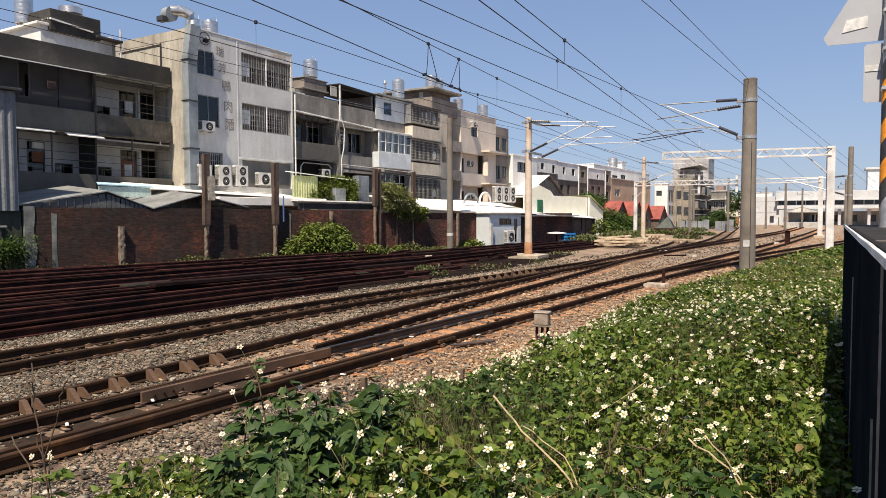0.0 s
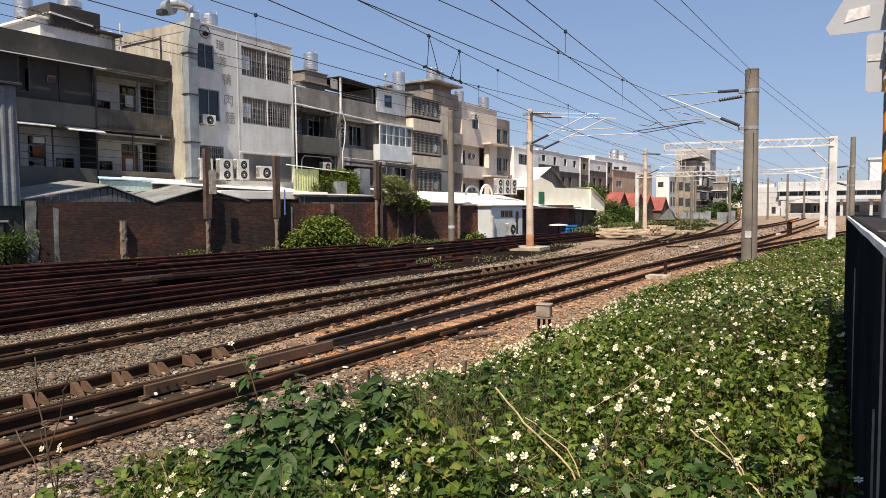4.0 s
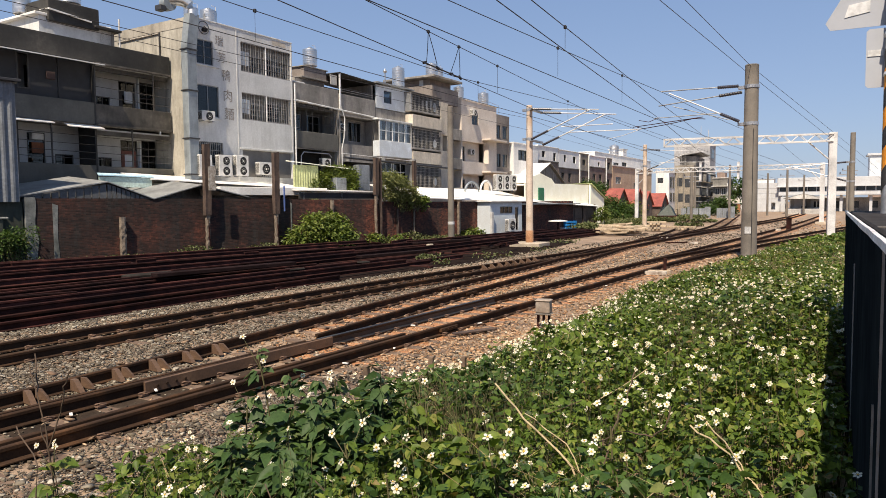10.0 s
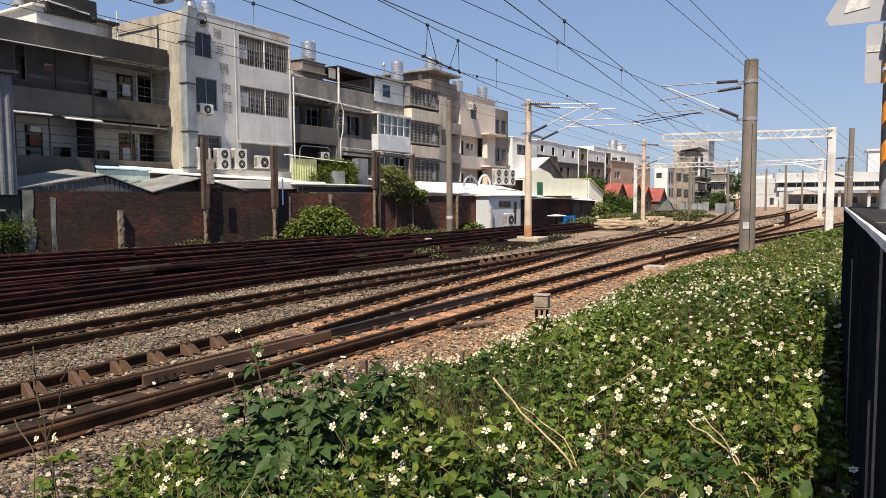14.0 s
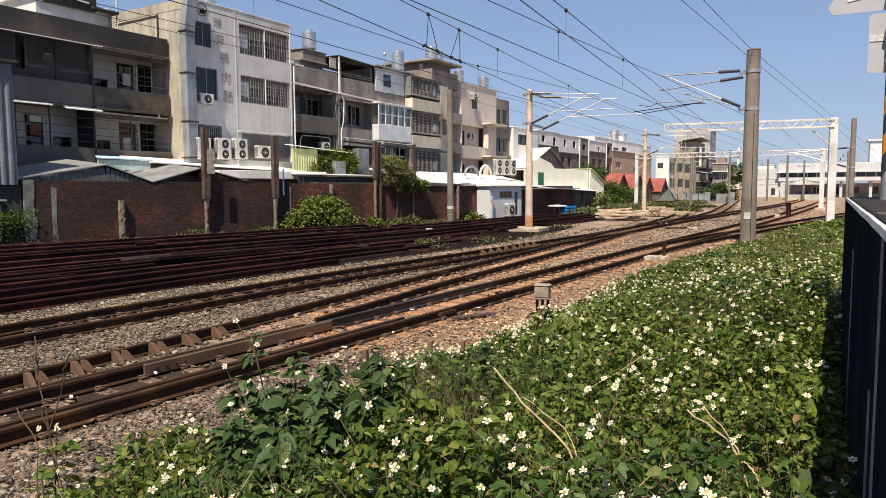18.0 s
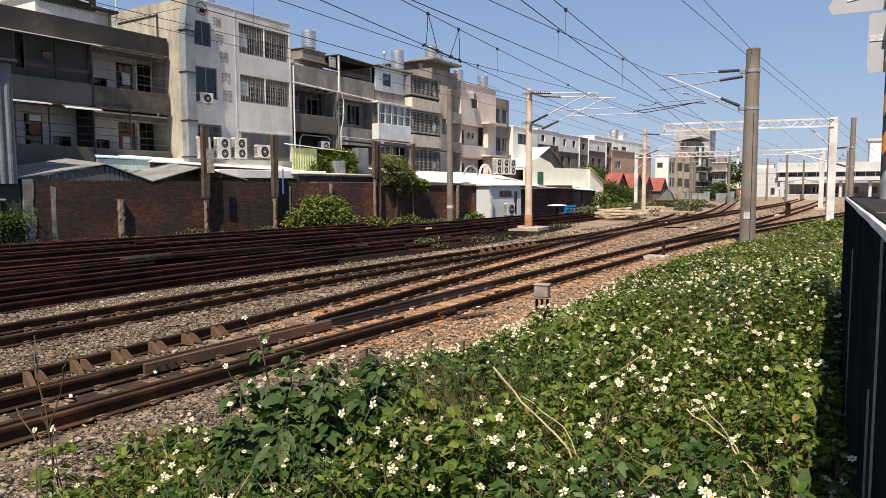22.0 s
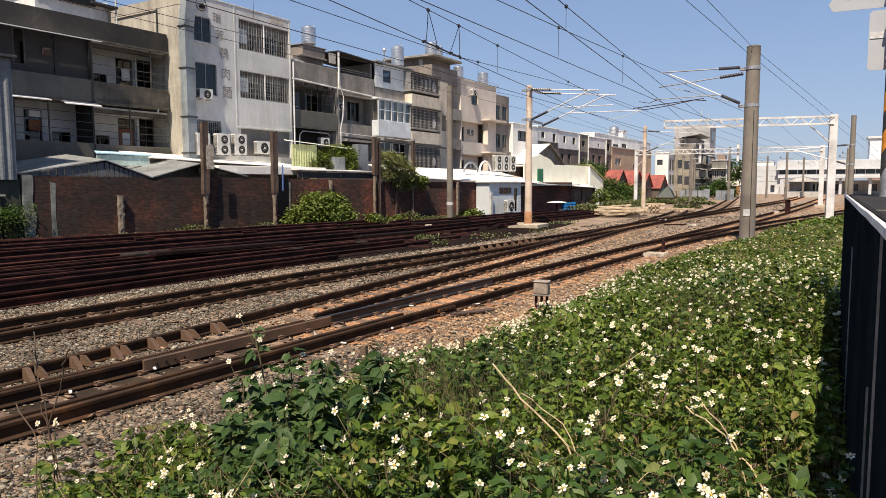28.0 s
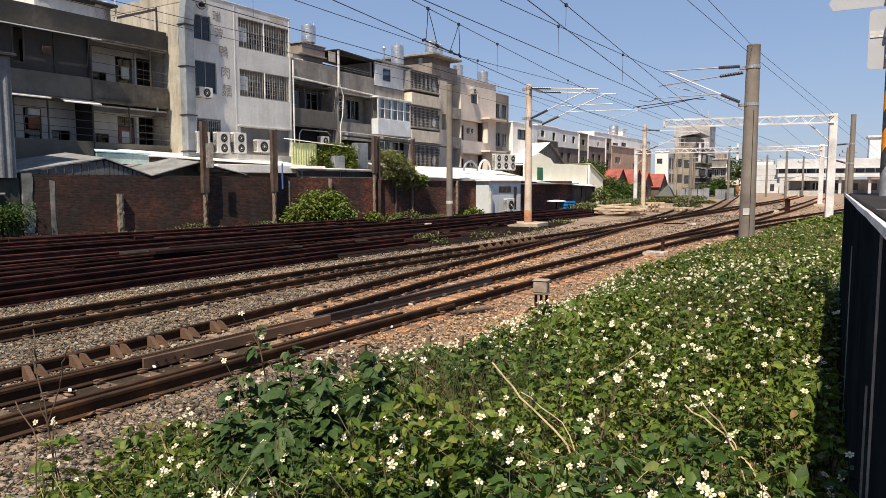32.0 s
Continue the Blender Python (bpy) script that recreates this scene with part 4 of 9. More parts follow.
part("cap", S().lathe(0, 0, [(0.21, 9.18), (0.19, 9.25)], 16), M_CONC, m4)
m5 = mast(2.45, 63.0, 7.75, 0.21, 0.18, M_CONC, "grey concrete catenary mast beyond the gantry")
bands(m5, (5.5, 4.0), 0.205)
arm(m5, "top_tube", (-0.3, 0, 5.5), (-4.6, 0, 5.2), M_GALV, 0.03, 1.2)
arm(m5, "brace_tube", (-0.3, 0, 4.0), (-4.0, 0, 5.2), M_GALV, 0.036, 1.2)


def gantry(y, xr, xl, z, label, both=True, turn=0.0, deep=0.48):
    """A white portal of lattice steel across the tracks."""
    t = thing("gantry", pose(xr, y, 0, 0, 0, turn) @ pose(-xr, 0, 0), label, "gantry", "white gantries over the tracks")
    for x, w in ((xr, 0.24), (xl, 0.2))[:2 if both else 1]:
        part("leg", S().box(x - w, x + w, -0.2, 0.2, -0.2, z + 0.1, 0.02), M_WHITE_STEEL, t)
        part("footing", S().box(x - 0.6, x + 0.6, -0.5, 0.5, -0.2, 0.25, 0.03), M_BASE, t)
    for name, zz, yy in (("chord", z, -0.25), ("chord", z - deep, -0.25), ("chord", z, 0.25), ("chord", z - deep, 0.25)):
        part(name, S().box(xl, xr, yy - 0.04, yy + 0.04, zz - 0.045, zz + 0.045), M_WHITE_STEEL, t)
    n = int((xr - xl) / 0.5)
    for yy in (-0.25, 0.25):
        for i in range(n):
            a, b = xl + (xr - xl) * i / n, xl + (xr - xl) * (i + 1) / n
            p, q = ((a, yy, z), (b, yy, z - deep)) if i % 2 else ((a, yy, z - deep), (b, yy, z))
            part("diagonal", S().tube(p, q, 0.024, n=5), M_WHITE_STEEL, t)
    part("end_frame", S().box(xl - 0.05, xl + 0.05, -0.29, 0.29, z - deep - 0.04, z + 0.05), M_WHITE_STEEL, t)
    for x, k in ((xr, -1), (xl, 1))[:2 if both else 1]:
        part("knee_brace", S().tube((x, 0, z - 1.9), (x + k * 1.5, 0, z - deep + 0.02), 0.05, n=6), M_WHITE_STEEL, t)
    return t


gantry(53.6, 0.93, -9.76, 6.95, "white lattice steel gantry spanning the tracks", False, 9.0)
gantry(86.0, 0.6, -19.1, 6.5, "white lattice steel gantry further down the line")


# wires: ends in the world, and the sag between them
def wire(a, b, label, sag=0.25, r=0.008, ahead=None):
    """From behind the camera through a to b, and on to the points ahead."""
    a, b = Vector(a), Vector(b)
    start = b + (a - b) * ((b.y + 14) / (b.y - a.y))
    pts = []
    for i in range(15):
        f = i / 14
        p = start.lerp(b, f)
        pts.append(p - Vector((0, 0, sag * 4 * f * (1 - f))))
    for q in ahead or ():
        last, q = pts[-1].copy(), Vector(q)
        for i in range(1, 9):
            p = last.lerp(q, i / 8)
            pts.append(p - Vector((0, 0, sag * 4 * (i / 8) * (1 - i / 8))))
    ob = part("overhead_wire", S().path(pts, r, 5), M_WIRE)
    tagged(ob, label, "wire", "overhead wires")
    return pts


def height_on(pts, y):
    for p, q in zip(pts, pts[1:]):
        if p.y <= y <= q.y:
            return p.lerp(q, (y - p.y) / (q.y - p.y))
    return pts[-1]


def droppers(upper, lower, ys):
    for y in ys:
        p, q = height_on(upper, y), height_on(lower, y)
        d = thing("dropper", pose(*p), "thin dropper wire hanging from the messenger wire", "wire", "droppers of the catenary")
        part("clamp", S().box(-0.035, 0.035, -0.045, 0.045, -0.05, 0.045, 0.015), M_DARK, d)
        part("strand", S().tube((0, 0, -0.05), (0, 0, q.z - p.z), 0.006, n=4), M_WIRE, d)


p1m = wire((-7.89, 14.42, 7.48), (-6.25, 33.1, 7.48), "dark messenger wire over the near track", 0.14, 0.0115, [(-2.6, 64, 7.2), (-0.4, 110, 7.0), (2, 160, 7.0)])
p1c = wire((-8.17, 11.17, 6.66), (-6.55, 33.1, 6.31), "dark contact wire over the near track", 0.0, 0.0115, [(-2.9, 64, 5.8), (-0.6, 110, 5.6), (2, 160, 5.6)])
p2m = wire((-5.52, 13.6, 6.92), (-6.25, 33.1, 6.92), "second messenger wire crossing to the near track", 0.0, 0.0115, [(-7.2, 64, 7.0), (-4.0, 112, 6.9)])
p2c = wire((-5.46, 12.05, 6.5), (-6.5, 33.1, 6.41), "second contact wire crossing to the near track", 0.1, 0.0115, [(-7.4, 64, 5.7), (-4.2, 112, 5.6)])
p3m = wire((-9.59, 13.61, 7.4), (-11.12, 38.1, 7.51), "messenger wire over the middle track", 0.0, 0.0115, [(-11.0, 71, 7.6), (-14, 120, 7.0)])
p3c = wire((-9.37, 10.1, 6.54), (-11.3, 38.1, 6.45), "contact wire over the middle track", 0.0, 0.0115, [(-11.4, 71, 6.2), (-14.5, 120, 5.7)])
p4m = wire((-13.16, 12.17, 7.62), (-11.97, 23.6, 7.24), "messenger wire over the far track", 0.0, 0.0115, [(-11.12, 38.1, 7.62), (-9.5, 71, 7.4), (-6, 120, 7.0)])
p4c = wire((-13.4, 9.11, 6.86), (-11.3, 38.1, 6.45), "contact wire over the far track", 0.0, 0.0115, [(-9.7, 71, 6.2), (-6.2, 120, 5.7)])
wire((-15.9, 11.75, 7.36), (-14.62, 38.1, 7.36), "second dark feeder wire strung from mast to mast", 0.25, 0.009, [(-15, 71, 7.0), (-18, 120, 6.8)])
wire((-15.41, 8.98, 6.7), (-14.59, 38.1, 6.7), "dark feeder wire strung from mast to mast", 0.0, 0.008, [(-15, 71, 6.6), (-18, 120, 6.4)])
wire((-4.06, 18.71, 8.07), (-2.75, 33.1, 8.07), "dark earth wire fixed near the mast top", 0.0, 0.01, [(2.27, 63, 6.15), (8, 110, 5.0)])
wire((-3.53, 19.71, 8.26), (-2.55, 33.1, 8.26), "dark return wire fixed near the mast top", 0.0, 0.01, [(2.3, 63, 6.72), (8.4, 110, 5.6)])
droppers(p1m, p1c, (21.5, 27.6))
droppers(p2m, p2c, (17.3,))
droppers(p3m, p3c, (23.5, 33.6))
droppers(p4m, p4c, (14.1, 25.4))

# the knot where two catenaries cross, tied with slack wires
k = height_on(p3c, 19.0)
knot = thing("crossing_clamp", pose(*k), "clamps and slack hanger wires where two wires cross", "clamp")
part("bar", S().tube(height_on(p3c, 17.5) - k, height_on(p3c, 20.3) - k, 0.022, n=6), M_DARK, knot)
for y, end, lift in ((17.76, 17.72, 0.0), (17.76, 18.45, 0.1), (19.98, 19.45, 0.03), (19.98, 20.2, 0.06)):
    top, foot = height_on(p3m, y) - k, height_on(p3c, end) - k + Vector((0, 0, lift))
    part("hanger", S().path([top, top.lerp(foot, 0.5) + Vector((0, 0.02, 0)), foot], 0.011, 5), M_WIRE, knot)
for y in (17.76, 19.98):
    part("clamp", S().box(-0.03, 0.03, -0.065, 0.065, -0.05, 0.04, 0.015), M_DARK, knot).matrix_basis = Matrix.Translation(height_on(p3m, y) - k)
for y, turn in ((17.6, 15), (18.5, -12), (19.5, 10), (20.2, -20)):
    part("clamp", S().box(-0.03, 0.03, -0.09, 0.09, -0.035, 0.045, 0.012), M_DARK, knot).matrix_basis = Matrix.Translation(height_on(p3c, y) - k) @ pose(0, 0, 0, turn)

# ---- row of houses behind the wall ----
FP, FDIR = Vector((-31.0, 33.0)), Vector((0.06, 1.0)).normalized()
FTURN = math.degrees(math.atan2(FDIR.y, FDIR.x))
HOUSES = pose(FP.x, FP.y, 0, 0, 0, FTURN)   # local x along the row, -y towards the tracks


def house(label, category="house"):
    return thing("house", HOUSES, label, category, "houses of the row")


def window(h, x0, x1, z0, z1, y, frame=M_FRAME, cols=2, rows=1, bars=0, label="", blind=False, depth=0.08, glass=M_GLASS):
    """A framed window in the plane y, its panes set back; bars: upright bars in front of it."""
    w = 0.05
    win = part("window", S().holed(x0, x1, y, y + depth, z0, z1, [(x0 + w, x1 - w, z0 + w, z1 - w)]), frame, h, label)
    for i in range(1, cols):
        x = x0 + (x1 - x0 - w) * i / cols
        part("mullion", S().box(x, x + w, y + 0.004, y + depth - 0.004, z0 + w, z1 - w), frame, win)
    for k in range(1, rows):
        z = z0 + (z1 - z0) * k / rows
        part("transom", S().box(x0 + w, x1 - w, y + 0.008, y + depth - 0.008, z - w / 2, z + w / 2), frame, win)
    for i in range(cols):
        a, b = x0 + (x1 - x0 - w) * i / cols + w, x0 + (x1 - x0 - w) * (i + 1) / cols
        p = part("pane", S().box(a, b, y + depth * 0.45, y + depth * 0.45 + 0.01, z0 + w, z1 - w), M_PANEL if blind and i == 0 else glass, win)
        p.visible_shadow = blind and i == 0
    if bars:
        b = S()
        for i in range(bars):
            x = x0 + (x1 - x0) * (i + 0.5) / bars
            b.box(x - 0.012, x + 0.012, y - 0.12, y - 0.1, z0, z1)
        for k in range(4):
            z = z0 + (z1 - z0) * (k + 0.3) / 3.6
            b.box(x0, x1, y - 0.1, y - 0.085, z - 0.012, z + 0.012)
        tagged(part("bar_grille", b, M_BARS, win), kind="stuff")
    return win


def grille(h, x0, x1, z0, z1, y, material=M_BARS, step=0.13, name="grille", rows=3):
    s = S().box(x0, x1, y, y + 0.04, z0, z0 + 0.05).box(x0, x1, y, y + 0.04, z1 - 0.05, z1)
    n = max(2, int((x1 - x0) / step))
    for i in range(n + 1):
        x = x0 + (x1 - x0) * i / n
        s.box(x - 0.011, x + 0.011, y + 0.008, y + 0.03, z0 + 0.05, z1 - 0.05)
    for k in range(1, rows + 1):
        z = z0 + (z1 - z0) * k / (rows + 1)
        s.box(x0, x1, y + 0.03, y + 0.045, z - 0.012, z + 0.012)
    return tagged(part(name, s, material, h), kind="stuff")


def shell(h, x0, x1, y0, depth, z1, wall, floors, holes=(), side=None, z0=-0.3):
    """Front wall with holes, side and back walls, floor slabs and a roof slab."""
    part("front_wall", S().holed(x0, x1, y0, y0 + 0.2, z0, z1, holes), wall, h)
    part("side_wall", S().box(x0, x0 + 0.2, y0 + 0.2, y0 + depth, z0, z1), side or wall, h)
    part("side_wall", S().box(x1 - 0.2, x1, y0 + 0.2, y0 + depth, z0, z1), side or wall, h)
    part("back_wall", S().box(x0 + 0.2, x1 - 0.2, y0 + depth - 0.2, y0 + depth, z0, z1), side or wall, h)
    # floors and inner wall carry the room's dimness in their colour
    for z in floors:
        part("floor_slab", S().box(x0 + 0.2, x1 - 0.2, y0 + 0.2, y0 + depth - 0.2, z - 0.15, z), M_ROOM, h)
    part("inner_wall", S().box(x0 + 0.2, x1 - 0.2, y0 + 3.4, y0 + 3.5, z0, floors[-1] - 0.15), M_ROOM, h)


def awning(h, x0, x1, y, z, out=1.0, drop=0.25, material=M_ROOFMETAL, name="awning"):
    return part(name, S().add(
        [(x0, y, z), (x1, y, z), (x1, y - out, z - drop), (x0, y - out, z - drop), (x0, y, z - 0.04), (x1, y, z - 0.04), (x1, y - out, z - drop - 0.05), (x0, y - out, z - drop - 0.05)],
        [(0, 3, 2, 1), (4, 5, 6, 7), (3, 7, 6, 2), (0, 4, 7, 3), (1, 2, 6, 5), (0, 1, 5, 4)]), material, h)


def water_tank(m, r, hgt, label="stainless steel rooftop water tank on short legs"):
    t = thing("water_tank", m, label, "water tank", "rooftop water tanks")
    prof = [(r * 0.96, 0.25)]
    for k in range(7):
        z = 0.25 + (hgt - 0.25) * (0.06 + 0.8 * k / 6)
        prof += [(r, z), (r * 0.988, z + 0.025), (r, z + 0.05)]
    prof += [(r * 0.98, 0.25 + (hgt - 0.25) * 0.93), (r * 0.6, hgt), (r * 0.2, hgt + 0.04)]
    part("barrel", S().lathe(0, 0, prof, 20), M_STAINLESS, t, smooth=True)
    part("lid", S().lathe(0, 0, [(r * 0.28, hgt), (r * 0.28, hgt + 0.09), (r * 0.1, hgt + 0.12)], 12), M_STAINLESS, t)
    for k in range(3):
        a = k * math.tau / 3
        part("leg", S().tube((r * 0.8 * math.cos(a), r * 0.8 * math.sin(a), 0), (r * 0.8 * math.cos(a), r * 0.8 * math.sin(a), 0.3), 0.03, n=6), M_GALV, t)
    part("pipe", S().path([(r + 0.05, 0, 0.0), (r + 0.05, 0, hgt + 0.3), (r * 0.5, 0, hgt + 0.3)], 0.02), M_WHITE_STEEL, t)
    return t


def at_row(x, y, z):
    return HOUSES @ pose(x, y, z)


def ac_unit(m, w=0.95, hgt=0.75, fans=1, label="cream outdoor air-conditioning unit"):
    t = thing("ac_unit", m, label, "air conditioner", "outdoor air conditioners")
    part("casing", S().box(0, w, -0.36, 0, 0.06, hgt, 0.02), M_AC, t)
    for k in range(fans):
        z = hgt * (0.5 if fans == 1 else 0.28 + 0.46 * k)
        r = min(w * 0.36, hgt / fans * 0.4)
        x = w * 0.55
        disc = [(x + r * math.cos(i * math.tau / 20), z + r * math.sin(i * math.tau / 20)) for i in range(20)]
        f = part("fan_opening", S().prism(disc, -0.375, -0.35), M_ACDARK, t)
        ring = S()
        for q in (0.5 * r, 0.98 * r):
            ring.path([(x + q * math.cos(j * math.tau / 16), -0.385, z + q * math.sin(j * math.tau / 16)) for j in range(17)], 0.004, 4)
        part("fan_guard", ring, M_AC, f)
        part("fan_hub", S().prism([(x + 0.2 * r * math.cos(i * math.tau / 12), z + 0.2 * r * math.sin(i * math.tau / 12)) for i in range(12)], -0.39, -0.375), M_AC, f)
    s = S()
    for i in range(10):
        s.box(-0.006, 0.004, -0.34 + i * 0.033, -0.325 + i * 0.033, 0.12, hgt - 0.08)
    part("side_grille", s, M_ACDARK, t)
    for x in (0.1, w - 0.2):
        part("foot", S().box(x, x + 0.08, -0.38, 0.02, 0, 0.06), M_GALV, t)
    return t


# left house: soot-black parapet over two storeys of open balconies
lh = house("grey soot-stained house with deep open balconies")
Y = 2.1
part("roof_parapet", S().box(-22, -4.05, Y - 0.02, Y + 0.25, 10.1, 11.15, 0.02), M_SOOTSHADE, lh, "soot-black roof parapet")
part("roof_slab", S().box(-22, -4.05, Y + 0.25, Y + 10, 10.2, 10.42), M_GREY, lh)
for z, lo in ((8.0, 6.86), (4.72, 3.5)):
    part("balcony_parapet", S().box(-22, -8.82, Y - 0.01, Y + 0.16, lo, z, 0.015), M_OLIVE, lh, "plain olive grey balcony parapet")
    part("balcony_parapet", S().box(-8.72, -4.05, Y, Y + 0.16, lo, z - 0.03, 0.015), M_MOTTLE if lo > 5 else M_OLIVE, lh, "mould-stained balcony parapet")
    part("balcony_slab", S().box(-22, -4.05, Y + 0.16, Y + 10, lo - 0.05, lo + 0.12), M_GREY, lh)
part("ground_wall", S().box(-22, -4.05, Y + 0.02, Y + 0.2, -0.3, 3.5), M_GREY, lh)
part("end_wall", S().box(-22.2, -22, Y, Y + 10, -0.3, 11.1), M_GREY, lh)
part("back_wall", S().box(-22, -4.05, Y + 9.8, Y + 10, -0.3, 10.2), M_GREY, lh)
part("divider", S().box(-8.82, -8.72, Y + 0.01, Y + 1.5, 3.6, 10.1), M_SOOTSHADE, lh, "dark wall between two balconies")
for z0, z1, top in ((6.98, 10.2, 9.75), (3.62, 6.8, 6.4)):
    holes = [(-6.36, -5.3, z0 + 0.05, top - 0.08), (-5.02, -3.95 - 0.1, z0 + 0.95, top), (-11.55, -10.65, z0 + 0.05, top - 0.05), (-10.15, -9.15, z0 + 0.9, z0 + 1.7), (-7.75, -6.92, z0 + 0.9, z0 + 1.66)]
    part("rear_balcony_wall", S().holed(-22, -4.05, Y + 1.5, Y + 1.68, z0, z1, holes), M_SHADYTILE, lh, "pale tiled wall at the back of the balcony")
    window(lh, -5.02, -4.05, z0 + 0.95, top, Y + 1.54, M_DARKBARS, 2, 2)
    window(lh, -10.15, -9.15, z0 + 0.9, z0 + 1.7, Y + 1.54, M_DARKBARS, 2)
    window(lh, -7.75, -6.92, z0 + 0.9, z0 + 1.66, Y + 1.54, M_DARKBARS, 2)
    window(lh, -6.36, -5.3, top - 0.65, top - 0.08, Y + 1.55, M_DARKBARS, 2)
    d = part("door", S().box(-6.3, -5.36, Y + 1.54, Y + 1.6, z0 + 0.05, top - 0.68, 0.01), M_REDDOOR if z0 < 5 else M_DARKBARS, lh, "panelled balcony door")
    part("pane", S().box(-6.1, -5.55, Y + 1.525, Y + 1.538, z0 + 1.2, z0 + 1.9), M_PANEL if z0 < 5 else M_GLASS, d, "small pale door light")
    window(lh, -11.55, -10.65, z0 + 0.05, top - 0.05, Y + 1.55, M_DARKBARS, 1, 3)
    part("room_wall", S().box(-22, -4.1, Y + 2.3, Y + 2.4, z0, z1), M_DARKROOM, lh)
    part("balcony_ceiling", S().box(-8.7, -4.06, Y + 0.2, Y + 1.5, z1 - 0.2, z1 - 0.12), M_SHADYTILE, lh)
    part("balcony_beam", S().box(-8.7, -4.06, Y + 0.3, Y + 0.5, z1 - 0.42, z1 - 0.2), M_MOTTLE, lh)
part("window_cooler", S().box(-11.4, -10.8, Y + 1.3, Y + 1.7, 5.98, 6.3, 0.02), M_AC, lh, "pale window air conditioner over the door")
# flat orange-brown box in front of the door opening
part("brown_panel", S().box(-11.35, -10.75, Y + 1.44, Y + 1.5, 5.3, 5.85, 0.02), surface("orange_brown_panel", (0.26, 0.1, 0.05), rough=0.9, grain=12, bump=0.01), lh, "orange-brown panel in the doorway")
part("washing", S().box(-6.1, -5.6, Y + 1.3, Y + 1.45, 8.4, 9.1, 0.05), M_PANEL, lh, "pale washing hung by the door")
part("pale_pipe", S().tube((-5.17, Y + 1.42, 7.0), (-5.17, Y + 1.42, 9.9), 0.05, n=8), M_PANEL, lh)
part("pale_pipe", S().tube((-5.2, Y + 1.42, 3.7), (-5.2, Y + 1.42, 6.2), 0.05, n=8), M_PANEL, lh)
for x0, x1 in ((-22, -16.1), (-16, -12.6), (-12.0, -10.62), (-10.58, -8.84)):
    part("balcony_screen", S().box(x0, x1, Y + 0.2, Y + 0.24, 8.02, 10.05), M_SCREEN, lh, "dark mesh screen closing the balcony")
part("screen_window", S().holed(-12.6, -12.0, Y + 0.18, Y + 0.26, 8.3, 10.05, [(-12.53, -12.07, 8.37, 9.98)]), M_DARKBARS, lh)
part("balcony_screen", S().box(-12.6, -12.0, Y + 0.21, Y + 0.23, 8.02, 8.3), M_SCREEN, lh)
part("screen_bundle", S().box(-11.2, -10.75, Y + 0.1, Y + 0.19, 8.9, 9.3, 0.03), surface("faded_pink_cloth", (0.09, 0.055, 0.048), rough=0.9, grain=12, bump=0.01), lh, "faded cloth behind the screen")
for z in (5.05, 5.4, 5.8, 6.25, 8.35, 8.85, 9.35):
    part("balcony_rail", S().tube((-12.9 if z < 7 else -8.7, Y + 0.05, z + 0.02), (-4.1, Y + 0.05, z - 0.05), 0.016, n=5), M_DARKBARS, lh)
for x in (-12.75, -11.1, -6.6):
    part("balcony_post", S().box(x - 0.03, x + 0.03, Y + 0.03, Y + 0.09, 4.72, 6.8), M_DARKBARS, lh)
part("balcony_post", S().box(-8.78, -8.7, Y - 0.03, Y + 0.03, 8.0, 10.0), M_DARKBARS, lh)
part("balcony_post", S().box(-5.2, -5.12, Y + 0.03, Y + 0.09, 7.9, 10.05), M_MOTTLE, lh)
part("ledge", S().box(-8.7, -4.06, Y - 0.14, Y, 6.82, 6.93, 0.01), M_MOTTLE, lh)
part("ledge", S().box(-8.7, -4.06, Y - 0.1, Y, 10.02, 10.12, 0.01), M_MOTTLE, lh)
part("drip_stain", S().box(-4.9, -4.85, Y - 0.1, Y - 0.004, 6.6, 6.85), M_PANEL, lh, "pale spout under the balcony")
awning(lh, -22, -8.6, Y - 0.03, 10.06, 0.75, 0.14, M_ROOFWHITE)
awning(lh, -14, -11.2, Y - 0.02, 6.84, 0.45, 0.12, M_ROOFWHITE)
awning(lh, -10.5, -8.55, Y - 0.02, 6.8, 0.45, 0.16, M_ROOFWHITE)
# stair hut and tank tower on its roof
part("stair_hut", S().box(-10.35, -6.3, 4.2, 9.4, 10.42, 12.52), M_WHITE, lh, "white stair hut on the roof")
part("hut_roof", S().box(-10.6, -6.3, 4.1, 9.6, 12.52, 12.66, 0.02), M_ROOFWHITE, lh)
part("hut_canopy", S().add([(-9.95, 3.9, 12.85), (-7.6, 3.9, 12.62), (-7.6, 4.8, 12.7), (-9.95, 4.8, 12.93), (-9.95, 3.9, 12.93), (-7.6, 3.9, 12.7), (-7.6, 4.8, 12.78), (-9.95, 4.8, 13.0)],
                           [(0, 3, 2, 1), (4, 5, 6, 7), (0, 1, 5, 4), (1, 2, 6, 5), (2, 3, 7, 6), (3, 0, 4, 7)]), M_ROOFWHITE, lh)
part("tank_tower", S().box(-9.95, -7.1, 4.0, 7.2, 12.3, 13.45, 0.03), M_SOOTSHADE, lh, "soot-stained concrete tank tower")
part("tower_ledge", S().box(-7.4, -5.8, 3.9, 6.5, 12.42, 12.56, 0.02), M_SOOTSHADE, lh)
part("tower_ledge_wall", S().box(-7.1, -6.1, 4.2, 6.2, 10.42, 12.42), M_GREY, lh)
part("vent_pipe", S().tube((-5.9, 4.0, 10.4), (-5.9, 4.0, 13.2), 0.05, n=8), M_WHITE_STEEL, lh)
water_tank(at_row(-10.0, 6.4, 12.66), 0.45, 1.9)
water_tank(at_row(-8.1, 5.2, 13.45), 0.62, 0.6)

